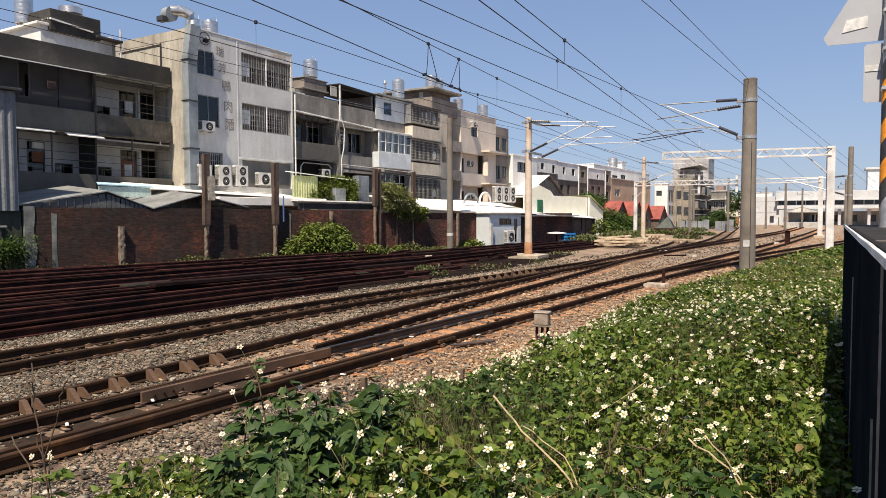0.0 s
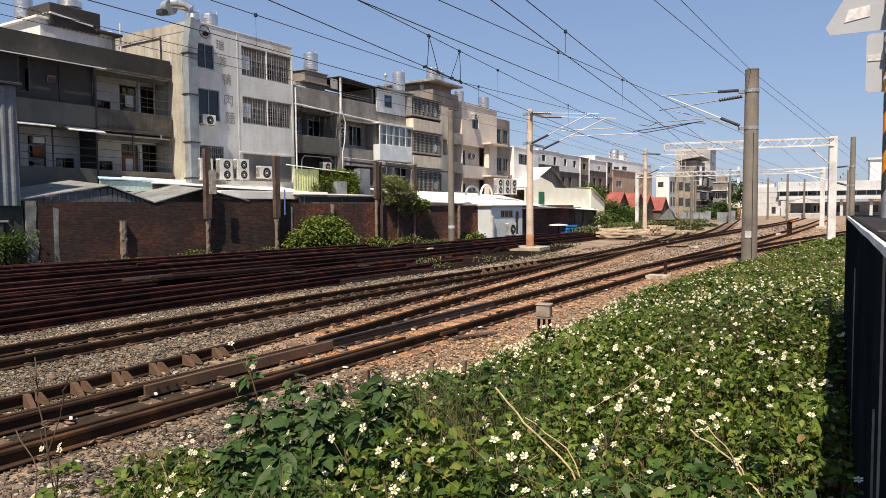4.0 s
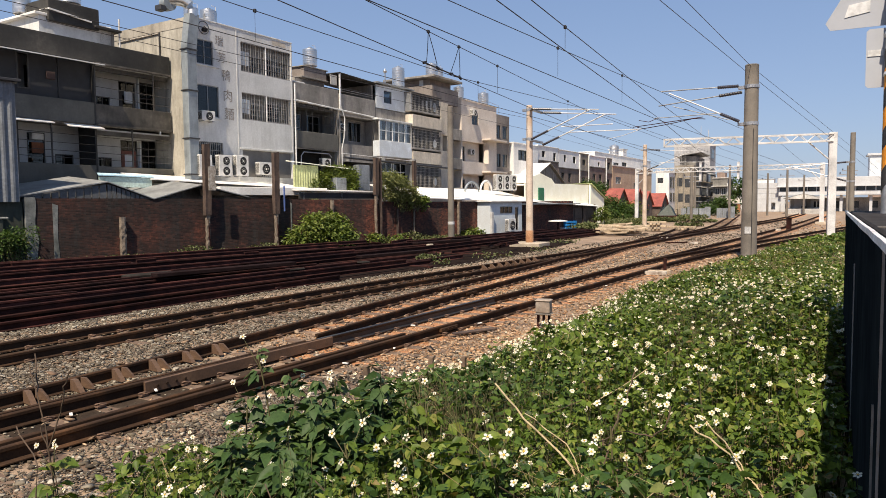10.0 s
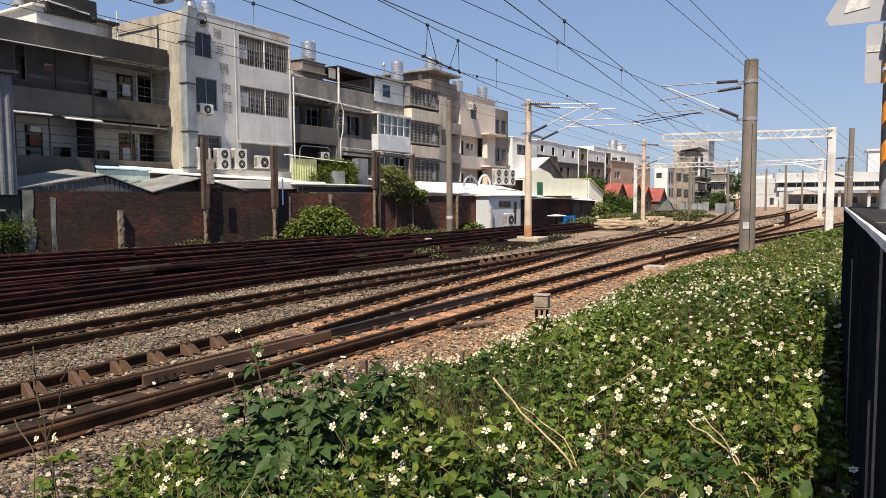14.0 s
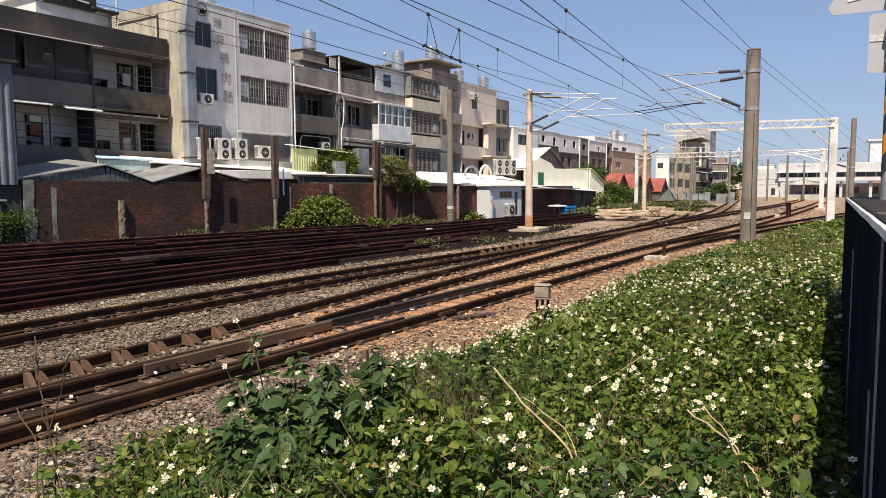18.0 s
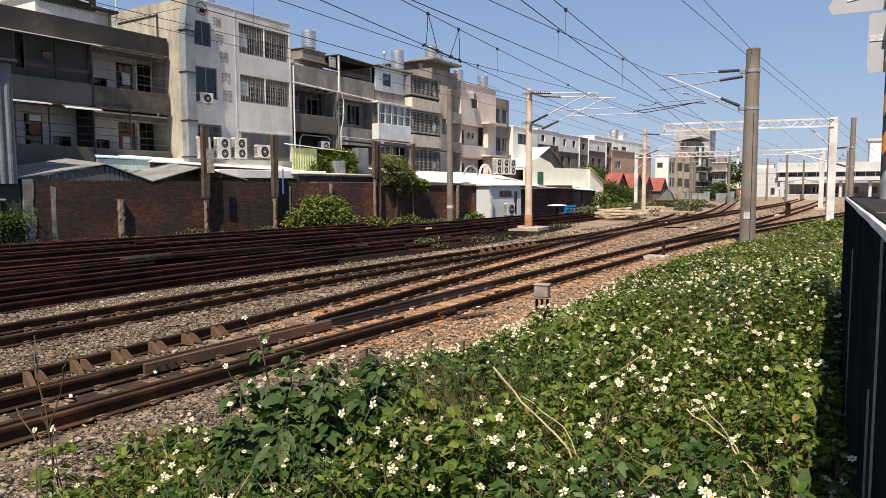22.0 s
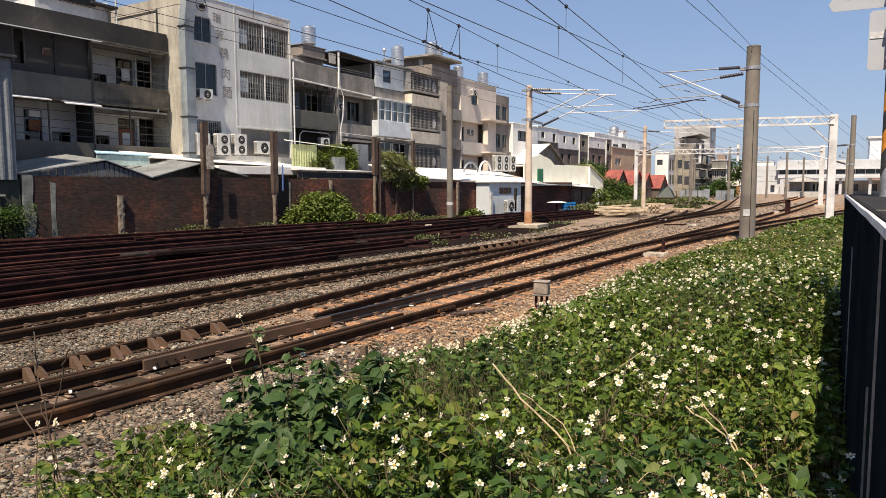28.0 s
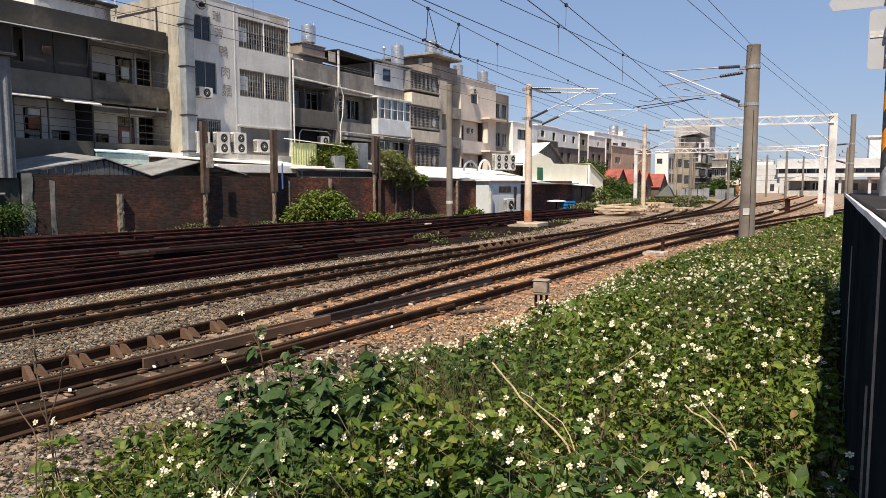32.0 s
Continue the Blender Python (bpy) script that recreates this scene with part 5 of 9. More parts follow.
# white house with the painted shop name
wh = house("tall white rendered house with barred balconies and a painted shop name")
holes = [(-4.05 + 0.2, -2.66, 10.65, 12.05), (-3.85, -2.32, 7.7, 9.5), (-3.85, -2.1, 4.9, 6.25), (-0.55, 3.72, 10.7, 12.5), (-0.55, 3.7, 7.8, 9.45), (-0.6, 3.7, 4.3, 5.95)]
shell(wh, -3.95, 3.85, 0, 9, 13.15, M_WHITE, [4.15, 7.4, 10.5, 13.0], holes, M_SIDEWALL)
part("side_band", S().box(-3.97, -3.95, 0.0, 9, 12.75, 13.15), M_STAINED, wh, "grey stained band under the roof edge")
part("side_pipe", S().tube((-4.0, 3.0, 11.1), (-4.0, 3.0, 12.7), 0.05, n=8), M_BLACKBAND, wh)
part("side_pipe", S().tube((-4.0, 3.0, 12.66), (-4.0, 7.0, 12.62), 0.04, n=8), M_PEEL, wh)
part("meter", S().box(-4.1, -3.95, 0.2, 0.5, 5.6, 6.0, 0.03), M_AC, wh, "small cream meter on the wall")
part("stair_tower", S().box(-3.95, -0.4, 0.6, 9, 13.15, 13.3), M_STAINED, wh)
part("pilaster", S().box(-0.92, -0.84, -0.02, 0.0, 0, 13.2), M_WHITE, wh)
part("pilaster", S().box(3.74, 3.85, -0.02, 0.0, 0, 13.1), M_WHITE, wh)
part("parapet_cap", S().box(-3.97, 3.87, -0.03, 0.22, 13.15, 13.22, 0.01), M_WHITE, wh)
window(wh, -3.85, -2.66, 10.65, 12.05, 0.06, M_FRAME, 2, 1)
window(wh, -3.85, -2.32, 7.7, 9.5, 0.06, M_FRAME, 2, 1)
window(wh, -3.85, -2.1, 4.9, 6.25, 0.1, M_FRAME, 2, 1, 12)
for z0, z1 in ((10.7, 12.5), (7.8, 9.45), (4.3, 5.95)):
    part("balcony_back_wall", S().holed(-0.6, 3.65, *((0.34, 0.42) if z0 > 5 else (0.12, 0.2)), z0 - 0.1, z1 + 0.2, [(0.45, 1.42, z0, z0 + 1.15), (1.7, 3.6, z0, z0 + 1.3)] if z0 > 5 else [(0.6, 1.9, z0, z0 + 1.0)]), M_GREYMESH, wh, "grey mesh lining of the balcony")
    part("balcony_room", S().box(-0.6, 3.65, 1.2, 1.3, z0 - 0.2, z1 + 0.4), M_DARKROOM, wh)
    if z0 > 5:
        window(wh, 0.45, 1.42, z0, z0 + 1.15, 0.36, M_FRAME, 2, 1, 6)
        window(wh, 1.7, 3.6, z0, z0 + 1.3, 0.36, M_FRAME, 3, 1, 10)
        grille(wh, -0.55, 3.7, z0, z1, 0.03, M_BARS, 0.21, "balcony_grille", 4)
        part("balcony_post", S().box(1.5, 1.56, 0.0, 0.08, z0, z1), M_WFRAME, wh)
        part("pale_board", S().box(-0.5, 0.22, 0.12, 0.15, z0 + 0.4, z0 + 1.25), M_PANEL, wh, "pale board behind the bars")
    else:
        window(wh, 0.6, 1.9, z0, z0 + 1.0, 0.13, M_FRAME, 2, 1, 7)
        part("balcony_post", S().box(1.95, 2.0, 0.05, 0.115, z0, z1), M_FRAME, wh)
part("rain_stain", S().box(2.1, 3.3, -0.004, 0.0, 12.75, 13.05), M_BEIGE, wh, "brown water stain under the roof edge")
part("ledge", S().box(-0.84, 3.74, -0.1, 0.0, 5.98, 6.08, 0.01), M_WHITE, wh)
for z, n in ((10.62, 12.05), (7.66, 9.5)):
    part("window_sill", S().box(-4.0, -2.25, -0.08, 0.05, z - 0.06, z, 0.01), M_WHITE, wh)
ring = S()
ring.path([(-3.3 + 0.36 * math.cos(i * math.tau / 20), -0.012, 12.72 + 0.36 * math.sin(i * math.tau / 20)) for i in range(21)], 0.022, 5)
part("painted_ring", ring, M_BLACKBAND, wh)
part("vent_hood", S().lathe(-3.3, -0.1, [(0.16, 12.5), (0.18, 12.62), (0.02, 12.8)], 10), M_ACDARK, wh)


M_FADED = surface("faded_paint", (0.27, 0.24, 0.21), dark=(0.16, 0.14, 0.12), light=(0.45, 0.42, 0.38), rough=0.9, grain=14, blotch=5, bump=0)


def painted_text(body, x, y, z, size, parent, material=M_FADED):
    c = bpy.data.curves.new("lettering", "FONT")
    c.body, c.size, c.extrude, c.align_x, c.align_y = body, size, 0.004, "CENTER", "CENTER"
    c.materials.append(material)
    ob = new("lettering", c)
    ob.parent = parent
    ob.matrix_basis = pose(x, y, z, 90, 0, 0)
    return tagged(ob, "dark painted characters")


for ch, x, z, s in (("瑞", -2.2, 12.15, 0.62), ("芳", -2.05, 11.2, 0.66), ("鴨", -1.75, 10.2, 0.72), ("肉", -1.65, 9.02, 0.78), ("麵", -1.58, 7.95, 0.78)):
    painted_text(ch, x, -0.006, z, s, wh)

# kitchen duct up the corner of the white house
du = thing("exhaust_duct", HOUSES, "tall galvanised kitchen exhaust duct fixed to the corner", "duct")
part("riser", S().box(-4.95, -4.3, -0.55, -0.05, 4.0, 11.2, 0.03), M_DUCT, du)
part("offset_section", S().add([(-4.95, -0.55, 11.2), (-4.3, -0.55, 11.2), (-4.3, -0.05, 11.2), (-4.95, -0.05, 11.2), (-4.62, -0.5, 13.2), (-3.97, -0.5, 13.2), (-3.97, 0.0, 13.2), (-4.62, 0.0, 13.2)],
                               [(0, 1, 5, 4), (1, 2, 6, 5), (2, 3, 7, 6), (3, 0, 4, 7), (4, 5, 6, 7), (0, 3, 2, 1)]), M_DUCT, du)
for z in (4.3, 6.3, 8.95, 11.2):
    part("flange", S().box(-5.0, -4.25, -0.6, 0.0, z - 0.04, z + 0.04, 0.01), M_BLACKBAND, du)
part("elbow", S().path([(-4.25, -0.22, 13.1), (-4.2, -0.2, 13.45), (-4.3, -0.1, 13.75), (-4.55, 0.1, 13.92), (-4.9, 0.3, 13.95), (-5.2, 0.5, 13.9)], 0.3, 14), M_STAINLESS, du, smooth=True)
part("fan_housing", S().tube((-5.25, 0.3, 13.7), (-5.25, 0.75, 13.7), 0.4, n=18), M_DUCT, du, smooth=True)
part("motor", S().box(-5.9, -5.5, 0.3, 0.8, 13.2, 13.5, 0.03), M_BLACKBAND, du)
water_tank(at_row(-1.2, 2.0, 13.15), 0.5, 1.35)
water_tank(at_row(-2.5, 2.0, 13.15), 0.42, 1.2)

# grey house with a concrete parapet and a tank on its stair hut
h1 = house("narrow grey house with a dark caged balcony and concrete parapet")
shell(h1, 3.9, 8.6, 0.1, 9, 9.4, M_GREY, [4.1, 6.9, 9.3], [(4.05, 8.5, 7.45, 9.4), (4.05, 8.5, 4.3, 6.35)])
part("parapet", S().box(3.9, 8.6, 0.06, 0.24, 9.4, 10.75, 0.02), M_GREY, h1)
# the recess's shade is put into this wall's near-black colour
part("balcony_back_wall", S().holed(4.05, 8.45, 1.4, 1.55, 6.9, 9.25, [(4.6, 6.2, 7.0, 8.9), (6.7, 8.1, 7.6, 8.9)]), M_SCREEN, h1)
window(h1, 4.6, 6.2, 7.0, 8.9, 1.45, M_FRAME, 2, 2)
window(h1, 6.7, 8.1, 7.6, 8.9, 1.45, M_FRAME, 2)
grille(h1, 4.05, 8.5, 7.5, 9.4, 0.12, M_SCREEN, 0.62, "balcony_cage", 2)
part("balcony_parapet", S().box(4.0, 8.55, 0.06, 0.3, 6.4, 7.55, 0.02), M_OLIVE, h1)
part("white_corner_pipe", S().tube((4.02, -0.06, 4.2), (4.02, -0.06, 10.6), 0.05, n=8), M_WFRAME, h1)
part("lower_room", S().box(4.1, 8.5, 1.6, 1.7, 4.1, 6.8), M_DARKROOM, h1)
ac_unit(at_row(6.9, 0.5, 5.2), 0.9, 0.62)
part("bent_pipe", S().path([(4.7, 0.15, 5.1), (4.75, 0.15, 5.9), (5.0, 0.15, 6.15), (7.6, 0.15, 6.15), (7.9, 0.15, 5.9)], 0.04), M_GALV, h1)
part("stair_hut", S().box(5.5, 8.55, 1.3, 4.0, 9.4, 11.4), M_GREY, h1)
part("hut_step", S().box(4.3, 6.2, 1.0, 3.0, 9.4, 11.05, 0.02), M_WHITE, h1)
part("hut_slab", S().box(5.9, 8.7, 1.0, 4.2, 11.4, 11.52, 0.02), M_GREY, h1)
part("tank_base", S().box(6.2, 8.6, 1.1, 2.9, 11.52, 12.2, 0.03), M_BROWN_TILE, h1)
part("tank_base_top", S().box(6.1, 8.7, 1.05, 2.95, 12.2, 12.27, 0.01), M_GREY, h1)
water_tank(at_row(7.75, 1.9, 12.27), 0.52, 1.5)

# house under a sheet roof
h2 = house("grey house with an open roof terrace under a shade-darkened sheet roof")
shell(h2, 8.65, 13.0, 0.05, 9, 9.2, M_GREY, [4.1, 6.9, 9.1], [(8.8, 12.9, 7.0, 9.0), (8.9, 12.8, 4.3, 5.7)])
part("terrace_parapet", S().box(8.65, 13.0, 0.03, 0.22, 9.2, 10.55, 0.02), M_GREY, h2)
# back wall and sheet roof: shade under the roof is put into their colour
part("terrace_back_wall", S().box(8.65, 13.0, 3.2, 3.4, 9.2, 11.6), M_SOOTSHADE, h2)
part("terrace_side_wall", S().box(12.8, 13.0, 0.25, 3.2, 10.55, 11.75), M_GREY, h2)
part("sheet_roof", S().add([(8.6, -0.1, 12.0), (13.9, -0.1, 11.8), (13.9, 4, 11.85), (8.6, 4, 12.05), (8.6, -0.1, 12.05), (13.9, -0.1, 11.85), (13.9, 4, 11.9), (8.6, 4, 12.1)],
                           [(0, 3, 2, 1), (4, 5, 6, 7), (0, 1, 5, 4), (1, 2, 6, 5), (2, 3, 7, 6), (3, 0, 4, 7)]), M_SOOTSHADE, h2)
part("terrace_post", S().box(8.66, 8.78, -0.08, 0.02, 9.4, 11.98), M_WFRAME, h2)
part("white_sheet", S().box(7.9, 8.62, 0.15, 0.2, 11.1, 11.8, 0.01), M_TILE, h2, "white sheet at the terrace end")
part("shelf", S().box(9.0, 10.6, 2.6, 3.2, 10.6, 10.68).box(9.0, 10.9, 2.4, 3.2, 11.2, 11.26), M_PANEL, h2)
part("down_pipe", S().path([(8.75, -0.1, 9.6), (9.05, -0.15, 8.8), (8.95, -0.15, 7.4), (8.75, -0.1, 6.6), (8.75, -0.1, 4.2)], 0.04), M_WFRAME, h2)
part("balcony_back_wall", S().holed(8.75, 12.9, 0.9, 1.05, 6.9, 9.1, [(9.3, 10.2, 7.0, 8.8), (10.7, 12.3, 7.3, 8.8)]), M_GREY, h2)
window(h2, 9.3, 10.2, 7.0, 8.8, 0.95, M_FRAME, 1, 2)
window(h2, 10.7, 12.3, 7.3, 8.8, 0.95, M_FRAME, 3)
part("railing", S().path([(8.8, 0.1, 10.9), (12.8, 0.1, 10.9)], 0.02).path([(8.8, 0.1, 10.75), (12.8, 0.1, 10.75)], 0.015), M_BARS, h2)
part("gutter", S().tube((3.95, -0.06, 9.52), (13.4, -0.06, 9.2), 0.06, n=8), M_WFRAME, h2, "white gutter pipe along the front")
ac_unit(at_row(9.0, 0.75, 7.0) @ pose(0, 0, 0.9), 0.8, 0.6)

# house with white panels and a projecting glazed balcony
h3 = house("house with white panels and a projecting white glazed balcony")
shell(h3, 13.05, 17.85, 0.05, 9, 10.0, M_GREY, [4.1, 6.9, 9.2], [(13.3, 17.6, 4.4, 5.9)])
part("top_panel", S().holed(13.1, 17.8, 0.0, 0.12, 10.05, 11.85, [(14.1, 15.15, 10.5, 11.5)]), M_PANEL, h3, "pale white panel wall")
window(h3, 14.1, 15.15, 10.5, 11.5, 0.03, M_FRAME, 1, 1)
part("sheet_roof", S().box(12.9, 18.0, -0.3, 3.6, 11.9, 12.0), M_ROOFMETAL, h3)
part("top_room_wall", S().box(13.1, 17.8, 3.3, 3.4, 9.2, 11.9), M_ROOM, h3)
part("balcony_box", S().box(12.6, 17.05, -0.62, 0.03, 6.25, 7.45, 0.02), M_PANEL, h3, "white panelled balcony front")
part("balcony_roof", S().box(12.55, 17.1, -0.68, 0.05, 9.05, 9.15, 0.01), M_WFRAME, h3)
window(h3, 12.65, 17.0, 7.46, 9.05, -0.6, M_WFRAME, 5, 2, glass=M_CLEAR)
for k in range(5):
    part("curtain", S().box(12.75 + k * 0.86, 13.1 + k * 0.86 + 0.2 * (k % 2), -0.5, -0.47, 7.5, 9.0), M_TILE if k % 2 else M_PANEL, h3, "pale curtain behind the glass")
window(h3, 13.6, 15.2, 4.4, 5.9, 0.1, M_WFRAME, 2, 2)
window(h3, 15.4, 17.4, 4.4, 5.9, 0.1, M_WFRAME, 2, 2)
water_tank(at_row(17.25, 0.8, 12.0), 0.52, 1.85)
part("vent_cowl", S().lathe(15.4, 0.8, [(0.05, 11.9), (0.05, 13.1), (0.12, 13.12), (0.16, 13.25), (0.05, 13.42)], 8), M_GALV, h3)

# beige house with three barred bays and a stair tower
h4 = house("beige house with projecting barred bays and a concrete stair tower")
shell(h4, 17.95, 24.0, 0.05, 9, 11.6, M_BEIGE, [4.1, 6.9, 9.2, 11.5], [(18.4, 22.7, 10.0, 11.2), (18.4, 22.7, 6.95, 8.5), (18.4, 22.7, 4.0, 5.7), (23.0, 23.8, 7.3, 8.7)])
for z0, z1 in ((10.22, 11.62), (7.15, 8.8), (3.9, 5.8)):
    part("bay_slab", S().box(16.95, 21.5, -0.7, 0.03, z0 - 0.1, z0, 0.01), M_GREY, h4)
    part("bay_hood", S().box(16.95, 21.5, -0.8, 0.03, z1, z1 + 0.08, 0.01), M_DARKBARS, h4)
    grille(h4, 17.0, 21.45, z0, z1, -0.68, M_BARS, 0.2, "bay_grille", 6)
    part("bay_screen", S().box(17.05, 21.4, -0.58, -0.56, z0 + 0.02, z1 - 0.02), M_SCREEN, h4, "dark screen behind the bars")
    part("bay_side", S().box(16.95, 17.0, -0.68, 0.03, z0, z1), M_FRAME, h4)
    window(h4, 18.4, 20.5, z0 + 0.1, z1 - 0.2, 0.1, M_FRAME, 2)
    window(h4, 20.6, 22.7, z0 + 0.1, z1 - 0.2, 0.1, M_FRAME, 2)
    part("round_panel", S().prism([(20.6 + 0.24 * math.cos(a), z0 + 0.55 + 0.36 * math.sin(a)) for a in np.linspace(0, math.tau, 15)[:-1]], -0.64, -0.6), M_PANEL, h4, "pale basin hung behind the bars")
    if z0 > 9:
        for k in range(4):
            part("pale_board", S().box(18.6 + k * 0.62, 18.9 + k * 0.62, -0.64, -0.6, z0 + 0.35 - 0.05 * (k % 2), z0 + 0.95 + 0.08 * (k % 3), 0.01), M_PANEL if k % 2 else M_TILE, h4, "pale boards stored behind the bars")
for z0, z1 in ((8.93, 9.9), (5.93, 6.9)):
    part("spandrel", S().box(17.1, 21.5, -0.72, 0.03, z0, z1, 0.01), M_BEIGE, h4, "pale beige spandrel between the bays")
part("cornice", S().box(17.95, 23.2, -0.12, 0.05, 8.75, 8.85, 0.01), M_BEIGE, h4)
part("tower_wall", S().box(21.9, 26.3, 0.35, 5.0, 11.6, 13.0, 0.01), M_BROWN_TILE, h4, "brown stair tower")
part("tower_side", S().box(21.82, 21.9, 0.35, 5.0, 11.6, 13.02), M_BROWN_TILE, h4)
part("tower_top", S().box(22.3, 25.9, 0.9, 4.4, 13.0, 13.65, 0.01), M_BROWN_TILE, h4)
part("tower_roof", S().box(21.4, 26.4, -0.1, 5.4, 13.65, 13.85, 0.03), M_GREY, h4)
part("tower_door", S().box(22.26, 22.3, 1.6, 2.0, 13.02, 13.6), M_PANEL, h4)
water_tank(at_row(23.4, 1.4, 13.85), 0.55, 1.35)
water_tank(at_row(24.8, 1.6, 13.85), 0.5, 1.25)
water_tank(at_row(27.9, 1.2, 12.35), 0.5, 1.4)

# recessed brown house
h5 = house("recessed brown mosaic-tiled house in shadow")
shell(h5, 24.0, 26.85, 1.5, 8, 11.6, M_BROWN_TILE, [4.1, 6.9, 9.2, 11.5], [(24.4, 26.3, 9.6, 10.9), (24.4, 26.3, 6.9, 8.3), (24.4, 26.3, 4.2, 5.6)])
for z in (9.6, 6.9, 4.2):
    window(h5, 24.4, 26.3, z, z + 1.3, 1.56, M_FRAME, 2)
    part("balcony", S().box(23.95, 26.8, 0.2, 1.5, z - 1.15, z - 0.15, 0.02), M_GREY, h5)

# cream house
h6 = house("cream rendered house with recessed balconies and slab canopies")
shell(h6, 26.85, 34.1, 0.3, 9, 12.35, M_CREAM, [2.9, 5.7, 8.9, 12.2], [(28.9, 30.2, 10.2, 11.4), (27.0, 31.6, 6.6, 8.5), (27.0, 31.6, 3.4, 5.4)])
part("side_wall_front", S().holed(34.1, 38.3, 0.9, 1.1, -0.3, 11.9, [(35.0, 36.2, 9.4, 10.8), (35.0, 36.2, 6.4, 7.8), (35.0, 36.2, 3.6, 5.0), (36.7, 37.8, 9.4, 10.8), (36.7, 37.8, 6.4, 7.8), (36.7, 37.8, 3.6, 5.0)]), M_BROWN_TILE, h6, "brown mosaic set-back wing")
part("side_wing", S().box(38.1, 38.3, 1.1, 9, -0.3, 11.9), M_BROWN_TILE, h6)
part("wing_roof", S().box(34.1, 38.1, 1.1, 9, 11.7, 11.9), M_BROWN_TILE, h6)
part("wing_room", S().box(34.2, 38.1, 3.4, 3.5, -0.3, 11.7), M_ROOM, h6)
for z in (9.4, 6.4, 3.6):
    window(h6, 35.0, 36.2, z, z + 1.4, 0.95, M_DARKBARS, 2)
    window(h6, 36.7, 37.8, z, z + 1.4, 0.95, M_DARKBARS, 2)
    part("wing_ledge", S().box(34.15, 38.5, 0.7, 0.9, z - 0.5, z - 0.35, 0.01), M_BROWN_TILE, h6)
part("parapet_cap", S().box(26.8, 34.2, 0.24, 0.52, 12.35, 12.45, 0.01), M_CREAM, h6)
part("roof_rail", S().path([(31.0, 0.6, 13.0), (36.4, 1.2, 12.9)], 0.02).path([(31.0, 0.6, 12.45), (31.0, 0.6, 13.0)], 0.02).path([(36.4, 1.2, 11.9), (36.4, 1.2, 12.9)], 0.02), M_GALV, h6)
window(h6, 28.9, 30.2, 10.2, 11.4, 0.36, M_BROWN_TILE, 2)
for z0 in (6.6, 3.4):
    part("balcony_back_wall", S().holed(27.0, 31.55, 1.0, 1.15, z0 - 0.5, z0 + 2.2, [(27.5, 28.7, z0 - 0.3, z0 + 1.5)]), M_CREAM, h6)
    part("balcony_ceiling", S().box(27.05, 31.55, 0.5, 1.0, z0 + 1.9, z0 + 2.0), M_CREAM, h6)
    part("balcony_post", S().box(31.55, 31.75, -0.1, 0.3, z0 - 0.1, z0 + 2.0), M_CREAM, h6)
    window(h6, 27.5, 28.7, z0 - 0.3, z0 + 1.5, 1.05, M_BROWN_TILE, 2)
    part("canopy_slab", S().box(30.9, 34.6, -0.7, 0.3, z0 + 2.2, z0 + 2.35, 0.01), M_CREAM, h6)
    ac_unit(at_row(29.2, 0.98, z0 + 0.7), 0.85, 0.6)
ac_unit(at_row(28.5, 0.28, 11.0), 0.8, 0.6)
water_tank(at_row(33.1, 1.3, 12.35), 0.55, 1.5)

# outdoor units of the white house, standing on the shed roof behind the wall
for x, w, fans, z in ((-4.45, 0.9, 2, 4.15), (-3.05, 0.95, 2, 4.2), (-1.75, 0.95, 2, 4.25), (0.05, 1.05, 1, 4.38)):
    ac_unit(at_row(x, -0.35, z), w, 1.28 if fans == 2 else 0.82, fans)
ac_unit(at_row(-3.9, -0.02, 7.35), 0.95, 0.62, 1, "boxy window air conditioner on a bracket")

# ---- sheds and roofs right behind the boundary wall ----
def corrugated(x0, x1, y, z0, z1, pitch=0.2, depth=0.03):
    """Sheet siding in the xz plane, its waves standing up."""
    n = max(2, int((x1 - x0) / pitch))
    v, f = [], []
    for i in range(n * 4 + 1):
        x = x0 + (x1 - x0) * i / (n * 4)
        yy = y + (-depth if i % 4 in (1, 2) else 0)
        v += [(x, yy, z0), (x, yy, z1)]
    f = [(2 * i, 2 * i + 2, 2 * i + 3, 2 * i + 1) for i in range(n * 4)]
    s = S().add(v, f)
    s.box(x0, x1, y + 0.01, y + 0.05, z0, z1)
    return s


def roof_sheet(s_pts, y0, y1, drop, t=0.05):
    """A bent roof: line of (s, z) points, from y0 back to y1, raised by drop at the back."""
    sh = S()
    for (a, za), (b, zb) in zip(s_pts, s_pts[1:]):
        v = [(a, y0, za), (b, y0, zb), (b, y1, zb + drop), (a, y1, za + drop)]
        sh.add(v + [(x, y, z + t) for x, y, z in v], [(0, 3, 2, 1), (4, 5, 6, 7), (0, 1, 5, 4), (1, 2, 6, 5), (2, 3, 7, 6), (3, 0, 4, 7)])
    return sh


